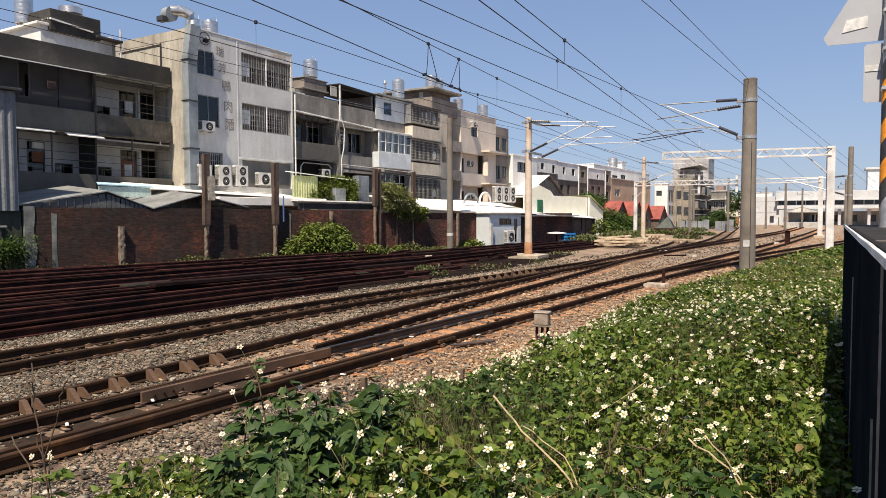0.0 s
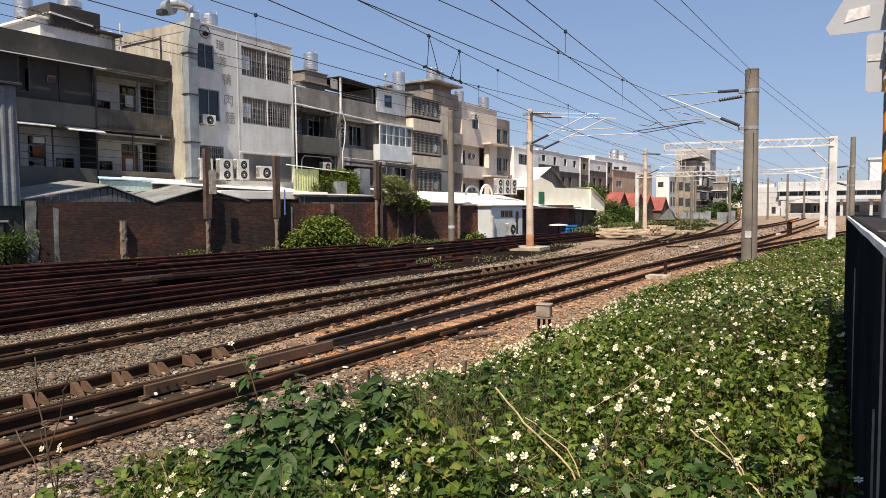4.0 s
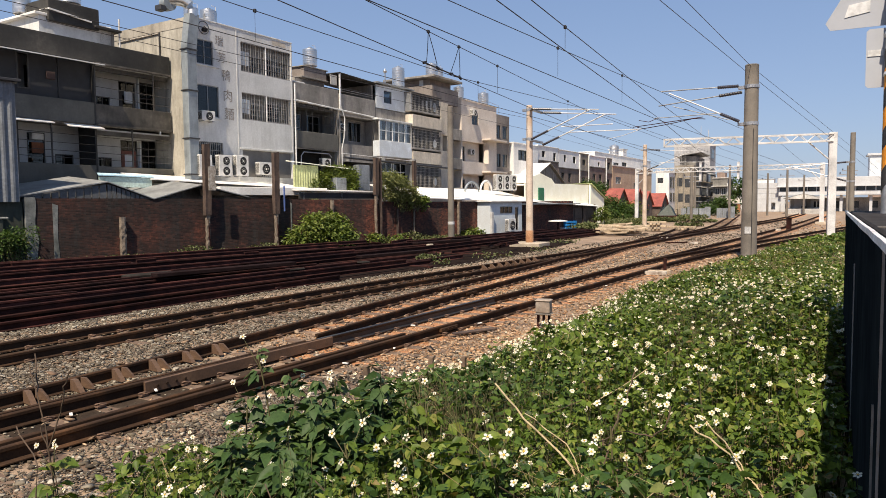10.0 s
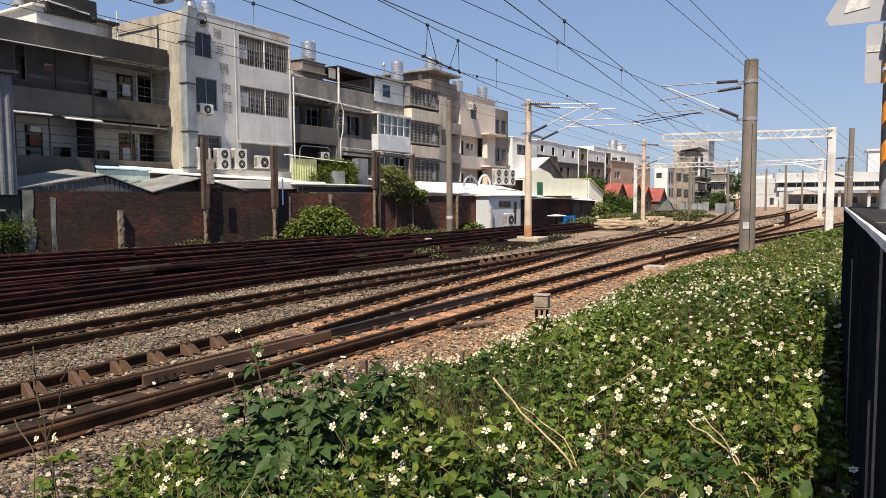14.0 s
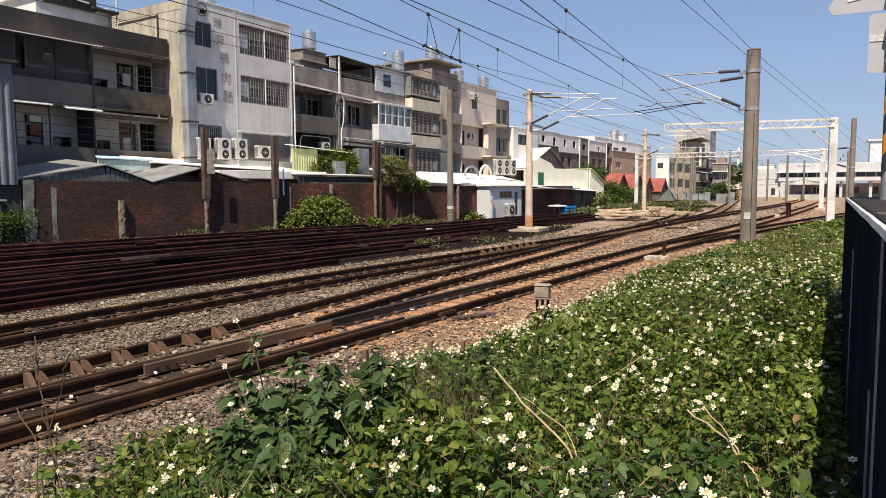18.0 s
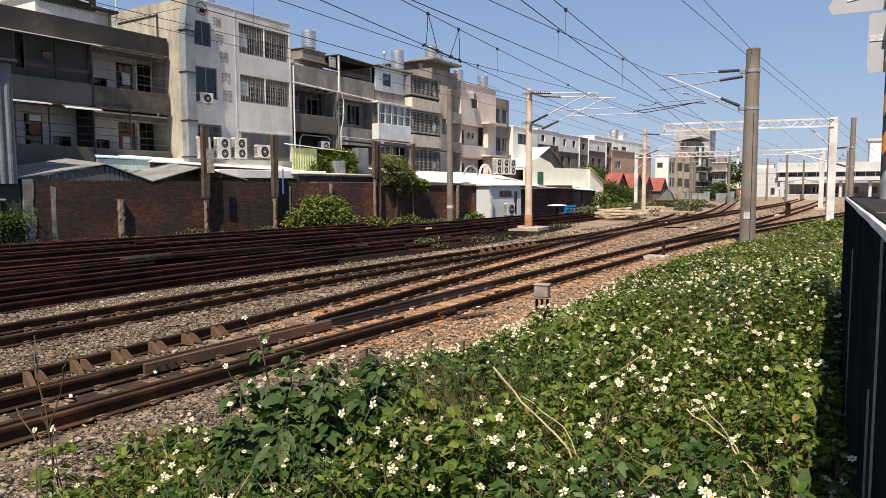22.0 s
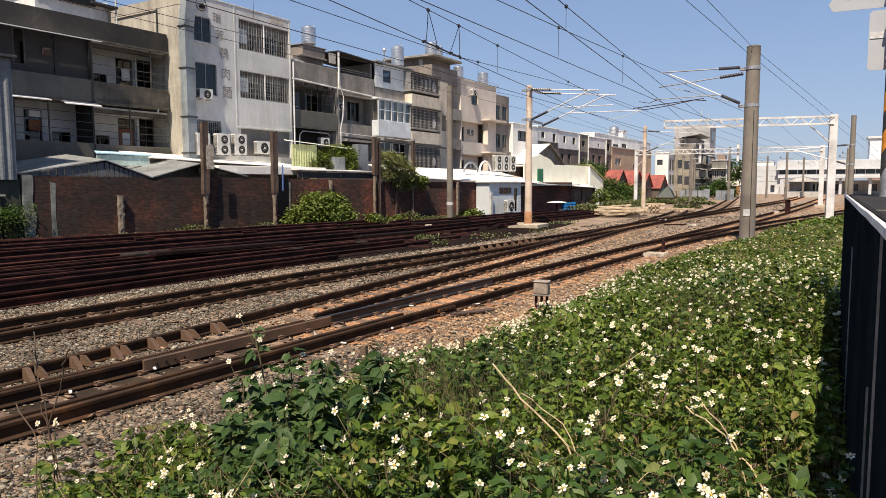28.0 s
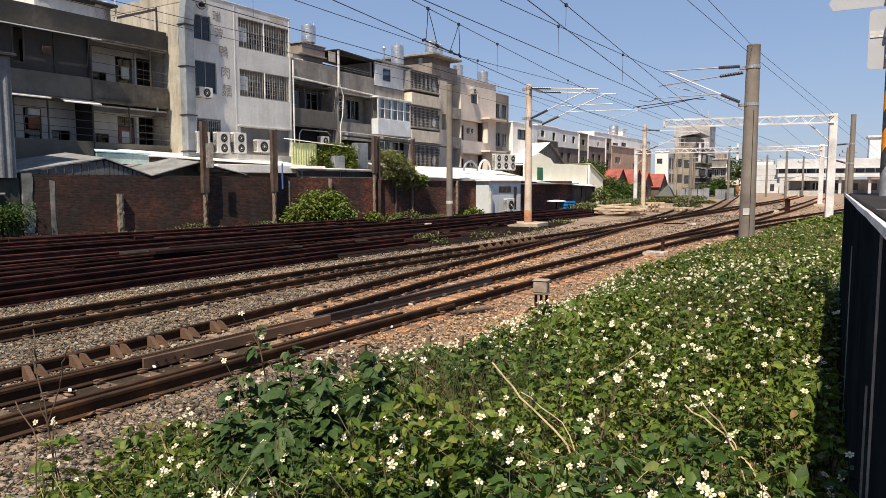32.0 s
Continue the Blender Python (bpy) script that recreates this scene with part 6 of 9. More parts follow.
M_DULLSHEET = surface("dull_sheet", (0.1, 0.105, 0.11), rough=0.7, grain=9, blotch=0.8, streak=0.3, bump=0)
sd = thing("shed", wall_pose(0), "low shed with a bent sheet roof behind the brick wall", "shed", "sheds behind the wall")
part("roof", roof_sheet([(-0.7, 2.98), (3.0, 3.62), (5.15, 2.86), (7.7, 3.55), (10.5, 2.95)], -0.04, 4.0, 0.35), M_ROOFMETAL, sd, "grey folded sheet roof")
gab = S()
for a, b, za, zb in ((-0.4, 3.0, 2.95, 3.55), (3.0, 5.15, 3.55, 2.84)):
    n = 10
    for i in range(n):
        x0, x1 = a + (b - a) * i / n, a + (b - a) * (i + 0.8) / n
        gab.add([(x0, 0.05, 2.85), (x1, 0.05, 2.85), (x1, 0.05, za + (zb - za) * (i + 0.8) / n), (x0, 0.05, za + (zb - za) * i / n),
                 (x0, 0.1, 2.85), (x1, 0.1, 2.85), (x1, 0.1, za + (zb - za) * (i + 0.8) / n), (x0, 0.1, za + (zb - za) * i / n)],
                [(0, 1, 2, 3), (5, 4, 7, 6), (4, 0, 3, 7), (1, 5, 6, 2)])
part("gable_siding", gab, M_DULLSHEET, sd, "grey corrugated gable siding")
part("back_wall", S().box(-0.4, 10.4, 3.9, 4.0, 0, 3.0), M_ROOM, sd)
M_APRON = surface("pale_green_sheet", (0.5, 0.62, 0.56), rough=0.6, grain=9, bump=0)
bl = thing("blue_roof_sheet", wall_pose(0), "pale blue sheet laid on the shed roof", "roof sheet")
part("sheet", roof_sheet([(3.95, 4.05), (6.8, 4.0)], 2.95, 3.1, 0.1), M_ROOFBLUE, bl)
part("apron", S().box(4.0, 6.7, 3.02, 3.06, 3.5, 4.0), M_APRON, bl, "pale green sheet apron")
fl = thing("shed", wall_pose(0), "long shed with a bleached white sheet roof", "shed", "sheds behind the wall")
part("roof", roof_sheet([(6.6, 3.9), (17.0, 3.55)], 2.8, 6.2, 0.45), M_ROOFWHITE, fl, "bleached white sheet roof")
part("roof_lip", S().box(9.4, 16.9, 1.0, 2.9, 3.1, 3.55, 0.02), M_ROOFWHITE, fl)
part("front", S().box(6.7, 17.0, 2.9, 3.0, 0, 3.55), M_SHEETGREY, fl)
gs = thing("shed", wall_pose(0), "small lime green corrugated shed under the balconies", "shed", "sheds behind the wall")
part("siding", corrugated(16.1, 18.1, 3.2, 2.5, 5.05), M_SHEETGREEN, gs)
part("roof", roof_sheet([(16.05, 5.2), (21.0, 4.9)], 3.05, 3.9, 0.1), M_CREAMSHEET, gs)
ca = thing("canopy", wall_pose(0), "thin white-edged sheet canopy above the wall", "canopy")
part("sheet", roof_sheet([(14.2, 3.36), (21.0, 3.32)], 0.4, 3.0, 0.12), M_ROOFWHITE, ca)
for s_ in (14.6, 17.6, 20.6):
    part("post", S().box(s_, s_ + 0.08, 0.5, 0.58, 0.0, 3.3), M_FRAME, ca)
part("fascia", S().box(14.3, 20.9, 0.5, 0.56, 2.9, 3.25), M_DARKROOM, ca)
bx = thing("box_cabinet", wall_pose(21.55, -3.0, 3.5), "tall pale grey metal cabinet on the roof", "cabinet")
part("body", S().box(0, 1.0, 0, 0.6, 0, 1.75, 0.02), M_SHEETGREY, bx)
bx = thing("box_cabinet", wall_pose(19.1, -2.6, 3.45), "small pale grey metal box on the roof", "cabinet")
part("body", S().box(0, 0.9, 0, 0.6, 0, 0.85, 0.02), M_SHEETGREY, bx)

M_RIBBED = surface("weathered_ribbed_sheet", (0.19, 0.205, 0.225), dark=(0.14, 0.15, 0.165), light=(0.25, 0.27, 0.29), rough=0.6, metal=0.2, grain=9, blotch=0.9, streak=0.45, streak_color=(0.08, 0.085, 0.09), bump=0.001)
mt = thing("metal_shed", wall_pose(-1.1, 0.1), "tall grey ribbed metal building beside the wall", "building")
part("siding", corrugated(-9, 0.42, 0, 2.75, 7.6, 0.3, 0.05), M_RIBBED, mt)
part("side", S().box(0.36, 0.42, 0.06, 6.0, 2.75, 7.6), M_RIBBED, mt)
part("roof", S().box(-9.2, 0.6, -0.25, 6.2, 7.6, 7.72, 0.02), M_BLACKBAND, mt)
part("base_wall", S().box(-9, 0.55, 0.15, 0.4, -0.2, 2.75), M_MOULD, mt, "mouldy green-black concrete wall")
part("buttress", S().box(-1.9, -0.28, -0.2, 0.14, -0.2, 2.05, 0.04), M_MOULD, mt)
part("buttress_cap", S().box(-1.92, -0.1, -0.24, 0.14, 2.05, 2.15, 0.03), M_PEELWALL, mt)

# long roofs to the far end of the wall
rr = thing("shed", wall_pose(0), "row of sheds under a long bleached sheet roof", "shed", "sheds behind the wall")
part("roof", roof_sheet([(23.8, 2.95), (30.5, 2.78), (36.0, 2.74), (41.0, 2.55)], -0.1, 4.5, 1.0), M_ROOFWHITE, rr, "bleached white sheet roof")
part("roof_edge", S().box(36.2, 46.2, -0.6, 0.05, 2.42, 2.5), M_DUCT, rr)
part("duct_pipe", S().path([(33.0 + 0.9 * math.cos(a), 2.0, 3.5 + 0.75 * math.sin(a)) for a in np.linspace(0, math.pi, 9)], 0.09, 8), M_DUCT, rr)
part("duct_pipe", S().path([(35.2 + 0.8 * math.cos(a), 2.2, 3.5 + 0.9 * math.sin(a)) for a in np.linspace(0, math.pi, 9)], 0.09, 8), M_ROOFWHITE, rr)
for k in range(3):
    ac_unit(wall_pose(36.2 + k * 1.05, -2.2, 3.6), 0.95, 1.35, 2)
lp = thing("roof_pipe", wall_pose(0), "long dark pipe carried between the old posts", "pipe")
part("pipe", S().tube((17.4, 0.0, 5.4), (28.4, 0.0, 5.06), 0.07, n=8), M_BLACKBAND, lp)
part("sheet", roof_sheet([(17.6, 5.66), (24.4, 5.44)], 0.3, 0.5, 0.02, 0.03), M_ROOFWHITE, lp, "thin bleached sheet beside the pipe")
for s_ in (17.9, 21.0, 24.0):
    part("hanger", S().box(s_, s_ + 0.05, 0.05, 0.6, 5.2, 5.6), M_FRAME, lp)

sk = thing("hut", wall_pose(31.0, 1.2), "pale grey panelled hut with a window set in the wall", "hut")
part("front_wall", S().holed(0, 4.35, 0, 0.1, -0.1, 2.65, [(1.3, 3.0, 1.75, 2.3), (3.35, 3.85, 0.4, 2.25)]), M_PANEL, sk)
part("side_wall", S().box(0, 0.1, 0.1, 1.2, -0.1, 2.65), M_PANEL, sk)
part("roof", S().box(-0.2, 4.6, -0.25, 1.3, 2.65, 2.75, 0.02), M_ROOFWHITE, sk)
window(sk, 1.3, 3.0, 1.75, 2.3, 0.02, M_FRAME, 3)
window(sk, 3.35, 3.85, 0.4, 2.25, 0.02, M_FRAME, 1)
part("inner_wall", S().box(0.1, 4.35, 1.1, 1.2, -0.1, 2.65), M_ROOM, sk)
part("corner_post", S().box(-0.1, 0.12, -0.25, -0.05, -0.1, 1.9), M_WHITE_STEEL, sk)
ac_unit(wall_pose(32.1, 1.75, 0.35), 1.0, 1.0, 1)

cs = thing("cream_shed", wall_pose(0), "cream sheet-metal shed with a green door and a mono-pitch roof", "shed", "sheds behind the wall")
part("front_wall", corrugated(39.5, 51.2, 1.2, 2.2, 4.3, 0.6, 0.004), M_CREAMSHEET, cs)
part("upper_gable", S().prism([(40.0, 4.3), (44.8, 4.3), (44.2, 4.75), (42.3, 5.2), (40.6, 4.8)], 1.3, 4.0), M_CREAMSHEET, cs)
part("door", S().box(41.7, 42.6, 1.12, 1.2, 2.6, 3.9, 0.01), surface("green_door", (0.02, 0.14, 0.07), rough=0.6), cs, "green door")
part("side_wall", S().prism([(51.2, 0), (54.2, 0), (54.2, 2.9), (51.2, 4.35)], 1.0, 1.15), M_CREAMSHEET, cs)
part("side_roof", roof_sheet([(51.1, 4.4), (54.5, 2.85)], 0.8, 6.0, 0.0), M_SHEETGREEN, cs)
M_LEANTO = surface("dark_brown_boarding", (0.12, 0.088, 0.072), dark=(0.07, 0.052, 0.043), light=(0.18, 0.14, 0.115), rough=0.9, grain=10, blotch=0.9, streak=0.5, streak_color=(0.05, 0.042, 0.036), bump=0.004)
part("low_front", S().box(39.5, 51.2, 0.35, 0.5, 0, 2.3), M_LEANTO, cs, "dark brown boarded front")
for s_ in (41.4, 44.1, 46.7, 49.2):
    d = part("door", S().box(s_, s_ + 1.5, 0.3, 0.35, 0.05, 1.95, 0.01), M_LEANTO, cs, "dark boarded shed door")
    part("door_rail", S().box(s_ + 0.08, s_ + 1.42, 0.28, 0.3, 1.0, 1.1), M_OLDWOOD, d)
    part("gutter_board", S().box(s_ - 0.5, s_ + 1.9, 0.26, 0.34, 2.05, 2.16), M_OLDWOOD, cs)
part("lean_to_roof", roof_sheet([(39.6, 2.55), (51.0, 2.15)], -0.1, 1.2, 0.25), M_ROOFWHITE, cs)
for s_ in (40.5, 43.0, 45.6, 48.2, 50.6):
    part("post", S().box(s_, s_ + 0.14, 0.2, 0.34, 0, 2.35), M_OLDWOOD, cs)

# old posts in front of the wall
def old_post(s_, h, off, w, wood_from, label, lean=0.0):
    w *= 0.78
    t = thing("old_post", wall_pose(s_, off * 0.5) @ pose(0, 0, 0, 0, lean, 0), label, "post", "old posts along the wall")
    if wood_from > 0:
        rings = []
        c = w * (0.92 if h <= wood_from else 0.62)
        for k in range(15):
            z = wood_from * k / 14
            j = [random.uniform(-0.024, 0.016) for _ in range(8)]
            rings.append([(-c + j[0], -c * 0.8 + j[1], z), (c * 0.2, -c + j[2], z), (c + j[3], -c * 0.7 + j[4], z), (c + j[5], c, z), (-c + j[6], c, z)])
        part("footing", S().rings(rings), M_OLDCONC, t, "crumbling concrete lower post")
        for k in range(3 if h > wood_from else 0):
            part("bared_bar", S().tube((c * (0.5 - 0.4 * k), -c - 0.012, 0.2 + 0.3 * k), (c * (0.4 - 0.3 * k), -c - 0.012, wood_from * (0.7 + 0.1 * k)), 0.012, n=5), M_OLDRAIL, t, "bared rusty reinforcing bar")
    if h > wood_from:
        rings = []
        for k in range(8):
            z = max(0, wood_from - 0.05) + (h - max(0, wood_from - 0.05)) * k / 7
            q = w * (1.12 - 0.1 * k / 7)
            j = [random.uniform(-0.016, 0.016) for _ in range(4)]
            rings.append([(-q + j[0], -w * 0.85, z), (-q * 0.15, -w * 0.9 + 0.02, z), (q + j[1], -w * 0.85 + j[2], z + (0.06 if k == 7 else 0)), (q, w * 0.85, z), (-q + j[3], w * 0.85, z)])
        part("timber", S().rings(rings), M_OLDWOOD, t, "dark weathered timber upper post")
    return t


random.seed(3)
old_post(3.55, 2.05, 0.25, 0.16, 2.05, "short square concrete post with faded marks")
old_post(7.85, 5.6, 0.45, 0.19, 2.1, "tall dark timber post on a crumbling concrete foot")
tw = thing("torn_sheet", wall_pose(7.9, 0.42, 0), "pale torn sheet wrapped round the tall post", "sheet")
part("wrap", S().rings([[(-0.19 + 0.03 * math.sin(k * 2.3), -0.2, z), (0.2 + 0.04 * math.sin(k * 1.7), -0.21, z), (0.19, -0.17, z), (-0.18, -0.17, z)] for k, z in enumerate(np.linspace(3.3, 4.5, 7))]), M_PEEL, tw)
old_post(12.1, 5.4, 0.45, 0.19, 2.1, "tall dark timber post with a blue strip on a concrete foot")
part("blue_strip", S().box(12.28, 12.34, -0.7, -0.64, 2.2, 3.6), surface("blue_strip", (0.1, 0.16, 0.4), rough=0.7), thing("marker_strip", wall_pose(0), "narrow blue strip fixed to the post", "strip"))
old_post(16.25, 2.8, 0.3, 0.13, 2.8, "crumbling concrete fence post by the bush")
old_post(19.95, 5.45, 0.35, 0.18, 3.2, "tall rust-brown post with a crumbling foot")
old_post(20.35, 5.45, 0.3, 0.1, 0, "thin rust-brown timber post beside the pipe")
old_post(23.6, 5.45, 0.35, 0.16, 2.6, "tall rust-brown post with a crumbling foot")
old_post(28.6, 2.7, 0.2, 0.14, 2.7, "crumbling concrete fence post")
old_post(22.0, 2.2, 0.15, 0.07, 0, "narrow pale post against the wall")

# ---- further houses along the line ----
def block(label, m, w, d, h, wall, wins=(), roof=M_FAR, extra=(), name="distant_house"):
    """A plain far house: x along its front, -y its front; wins: (x0, x1, z0, z1) on the front."""
    t = thing(name, m, label, "house", "distant houses")
    part("wall", S().holed(0, w, 0, 0.25, -0.3, h, wins), wall, t)
    part("side_wall", S().box(0, 0.25, 0.25, d, -0.3, h), wall, t)
    part("side_wall", S().box(w - 0.25, w, 0.25, d, -0.3, h), wall, t)
    part("back_wall", S().box(0.25, w - 0.25, d - 0.25, d, -0.3, h), wall, t)
    part("roof", S().box(-0.1, w + 0.1, -0.15, d + 0.1, h, h + 0.18, 0.02), roof, t)
    for x0, x1, z0, z1 in wins:
        win = part("window", S().holed(x0, x1, 0.1, 0.14, z0, z1, [(x0 + 0.06, (x0 + x1) / 2 - 0.03, z0 + 0.06, z1 - 0.06), ((x0 + x1) / 2 + 0.03, x1 - 0.06, z0 + 0.06, z1 - 0.06)]), M_WFRAME, t)
        part("pane", S().box(x0, x1, 0.15, 0.2, z0, z1), M_FARWIN, win)
    for ex in extra:
        part("annex", S().box(*ex, 0.02), wall, t)
    return t


def grid(x0, x1, n, z0, dz, m, w, h):
    return [(x0 + (x1 - x0) * (i + 0.5) / n - w / 2, x0 + (x1 - x0) * (i + 0.5) / n + w / 2, z0 + k * dz, z0 + k * dz + h) for i in range(n) for k in range(m)]


def terrace(label, x0, x1, y, z_mid, z_top, low, top, wins, low_wins=(), d=8, name="distant_house"):
    """A far row house of two finishes: rendered upper storey over a darker ground floor."""
    t = thing(name, at_row(x0, y, 0), label, "house", "distant houses")
    w = x1 - x0
    hole = lambda rows: [(a - x0, b - x0, c, e) for a, b, c, e in rows]
    part("lower_wall", S().holed(0, w, 0, 0.25, -0.3, z_mid, hole(low_wins)), low, t)
    part("upper_wall", S().holed(0, w, -0.03, 0.25, z_mid, z_top, hole(wins)), top, t)
    for x in (0, w - 0.25):
        part("side_wall", S().box(x, x + 0.25, 0.25, d, -0.3, z_top), top if x == 0 else low, t)
    part("back_wall", S().box(0.25, w - 0.25, d - 0.25, d, -0.3, z_top), low, t)
    part("roof", S().box(-0.05, w + 0.05, -0.1, d + 0.1, z_top, z_top + 0.12, 0.02), top, t)
    part("string_course", S().box(0, w, -0.1, 0.0, z_mid - 0.08, z_mid + 0.04, 0.01), M_GREYTENE, t)
    for rows in (hole(wins), hole(low_wins)):
        for a, b, c, e in rows:
            win = part("window", S().holed(a, b, 0.06, 0.12, c, e, [(a + 0.07, (a + b) / 2 - 0.03, c + 0.07, e - 0.07), ((a + b) / 2 + 0.03, b - 0.07, c + 0.07, e - 0.07)]), M_DARKBARS, t)
            part("pane", S().box(a, b, 0.14, 0.2, c, e), M_FARWIN, win)
    return t


M_GREYTENE = surface("sooty_grey_concrete", (0.2, 0.19, 0.175), dark=(0.1, 0.095, 0.09), light=(0.3, 0.285, 0.26), rough=0.95, grain=4, blotch=0.6, streak=0.5, bump=0)
M_BROWNROW = surface("old_brown_brick", (0.2, 0.15, 0.125), dark=(0.12, 0.09, 0.078), light=(0.28, 0.22, 0.185), rough=0.95, grain=5, blotch=0.5, streak=0.6, streak_color=(0.08, 0.068, 0.06), bump=0)
terrace("white flat-roofed house with one wide dark window", 38.5, 45.1, 0.5, 5.0, 9.1, M_FARW, M_FARW, [(39.7, 42.0, 7.3, 8.45)])
sl = thing("large_shed", at_row(37.5, -1.5, 0), "large grey shed with a wide pitched sheet roof", "shed")
M_BOARD = surface("weathered_board_siding", (0.24, 0.22, 0.2), dark=(0.15, 0.137, 0.125), light=(0.32, 0.3, 0.275), rough=0.9, grain=9, blotch=0.6, streak=0.6, streak_color=(0.1, 0.09, 0.08), bump=0)
part("gable_wall", S().prism([(0, 0), (13, 0), (13, 3.6), (6.0, 6.9), (0, 4.6)], 0, 0.2), M_BOARD, sl, "weathered grey-brown gable boarding")
for k in range(24):
    x = 0.3 + k * 0.53
    top = 4.6 + (6.9 - 4.6) * x / 6.0 if x < 6 else 6.9 - (x - 6.0) * 3.3 / 7.0
    part("batten", S().box(x, x + 0.07, -0.04, 0.0, 0, top - 0.12), M_BOARD, sl)
part("roof", roof_sheet([(-1.0, 4.4), (6.0, 7.05)], -0.3, 9, 0.0), M_ROOFWHITE, sl, "bleached sheet roof slope")
part("roof", roof_sheet([(6.0, 7.05), (13.4, 3.4)], -0.3, 9, 0.0), M_ROOFMETAL, sl)
terrace("white upper storey over old brown brick, with small windows", 45.2, 51.6, 0.6, 7.6, 9.25, M_BROWNROW, M_FARW, [(46.4, 47.4, 8.0, 8.75), (49.9, 50.8, 7.7, 8.7)], [(47.0, 48.2, 5.6, 6.8), (49.4, 50.4, 5.6, 6.8)])
ty = terrace("white rendered house with drainpipes over brown brick", 51.7, 58.9, 0.6, 7.0, 9.15, M_BROWNROW, M_FARW, [(53.4, 54.2, 7.75, 8.65), (56.6, 57.6, 7.7, 8.6)], [(52.6, 53.6, 5.2, 6.4), (55.0, 56.0, 5.2, 6.4)])
part("drain_pipe", S().tube((7.15, -0.12, 0), (7.15, -0.12, 9.0), 0.09, n=6), M_WFRAME, ty, "white drainpipe")
ty = terrace("narrow grey house with white drainpipes", 59.0, 62.4, 0.6, 6.9, 9.1, M_BROWNROW, M_TENEMENT, [(60.1, 61.3, 7.6, 8.4)], [(60.0, 61.2, 4.8, 6.0)])
part("drain_pipe", S().tube((3.35, -0.12, 0), (3.35, -0.12, 9.0), 0.09, n=6), M_WFRAME, ty, "white drainpipe")
terrace("white-topped brown brick row house", 62.6, 69.4, 0.5, 7.55, 9.0, M_BROWNROW, M_FARW, [(66.2, 66.9, 7.7, 8.3)], [(64.0, 65.2, 5.2, 6.6), (66.6, 67.8, 5.2, 6.6)])
ty = terrace("narrow weathered brown house with a white pipe", 69.5, 72.4, 0.5, 6.9, 9.0, M_BROWNROW, M_TENEMENT, [(70.3, 71.6, 7.4, 8.5)], [(70.3, 71.5, 4.6, 6.0)])
part("drain_pipe", S().tube((0.1, -0.12, 0), (0.1, -0.12, 9.0), 0.1, n=6), M_WFRAME, ty, "white drainpipe")
terrace("long white flat house with a pair of dark windows", 70.5, 101.5, 2.5, 8.2, 10.1, M_TAN, M_FARW, [(79.4, 82.2, 8.3, 8.95), (83.9, 86.6, 8.3, 9.2)])
block("tan unrendered concrete house in the distance", at_row(72.5, 0.4, 0), 22.0, 8, 8.0, M_TAN, [(1.6, 4.4, 5.4, 6.5), (11.0, 13.4, 4.4, 5.8)])
tk = thing("rooftop_stair_hut", at_row(91.0, 4.5, 10.2), "small white stair hut on a far roof", "hut")
part("wall", S().box(0, 2.2, 0, 2.5, 0, 1.6, 0.02), M_FARW, tk)
part("roof", S().box(-0.2, 2.4, -0.2, 2.7, 1.6, 1.75, 0.02), M_GREYTOP, tk)
water_tank(at_row(84.5, 4.0, 10.2), 0.75, 1.9)
M_GABLE = surface("dark_gable_boards", (0.12, 0.09, 0.075), rough=0.95, grain=6, blotch=0.8, streak=0.4, bump=0)
for x, y, z in ((-24.23, 100.0, 4.55), (-23.48, 107.0, 4.57), (-23.3, 113.0, 4.25), (-22.35, 121.0, 4.05)):
    t = thing("red_roofed_house", pose(x, y, 0), "small gabled house with a faded red roof", "house", "red-roofed houses")
    v = [(-6, -3.2, -0.3), (0, -3.2, -0.3), (0, 3.2, -0.3), (0, 3.2, z - 2.0), (0, 0, z - 0.08), (0, -3.2, z - 2.0)]
    part("gable_wall", S().add([(0, b, c) for a, b, c in v[1:]] + [(-0.25, b, c) for a, b, c in v[1:]], [(0, 1, 2, 3, 4), (9, 8, 7, 6, 5), (0, 5, 6, 1), (1, 6, 7, 2), (2, 7, 8, 3), (3, 8, 9, 4), (4, 9, 5, 0)]), M_GABLE, t)
    part("front_wall", S().box(-6, -0.25, -3.2, -3.0, -0.3, z - 2.0), M_GABLE, t)
    part("rear_wall", S().box(-6, -0.25, 3.0, 3.2, -0.3, z - 2.0), M_GABLE, t)
    for k in (-1, 1):
        q = [(-6.2, 0, z), (0.25, 0, z), (0.25, k * 3.5, z - 2.15), (-6.2, k * 3.5, z - 2.15)]
        part("roof", S().add(q + [(a, b, c - 0.1) for a, b, c in q], [(0, 1, 2, 3), (7, 6, 5, 4), (0, 4, 5, 1), (1, 5, 6, 2), (2, 6, 7, 3), (3, 7, 4, 0)]), M_RED, t, "faded red roof slope")
    part("window", S().box(0.0, 0.05, -0.6, 0.5, 1.2, 2.2), M_FARWIN, t)
hw = thing("distant_house", pose(-25.12, 128, 0), "white rendered house with dark windows in the distance", "house", "distant houses")
part("wall", S().holed(0, 2.23, 0, 0.2, -0.3, 7.9, [(0.3, 1.25, 5.9, 6.8)]), M_FARW, hw)
part("side_wall", S().box(2.03, 2.23, 0.2, 6.3, -0.3, 7.9), M_FARW, hw)
part("side_wall", S().box(0, 0.2, 0.2, 6.3, -0.3, 7.9), M_FARW, hw)
part("back_wall", S().box(0.2, 2.03, 6.1, 6.3, -0.3, 7.9), M_FARW, hw)
part("roof", S().box(-0.1, 2.4, -0.15, 6.5, 7.9, 8.05, 0.02), M_FARW, hw)
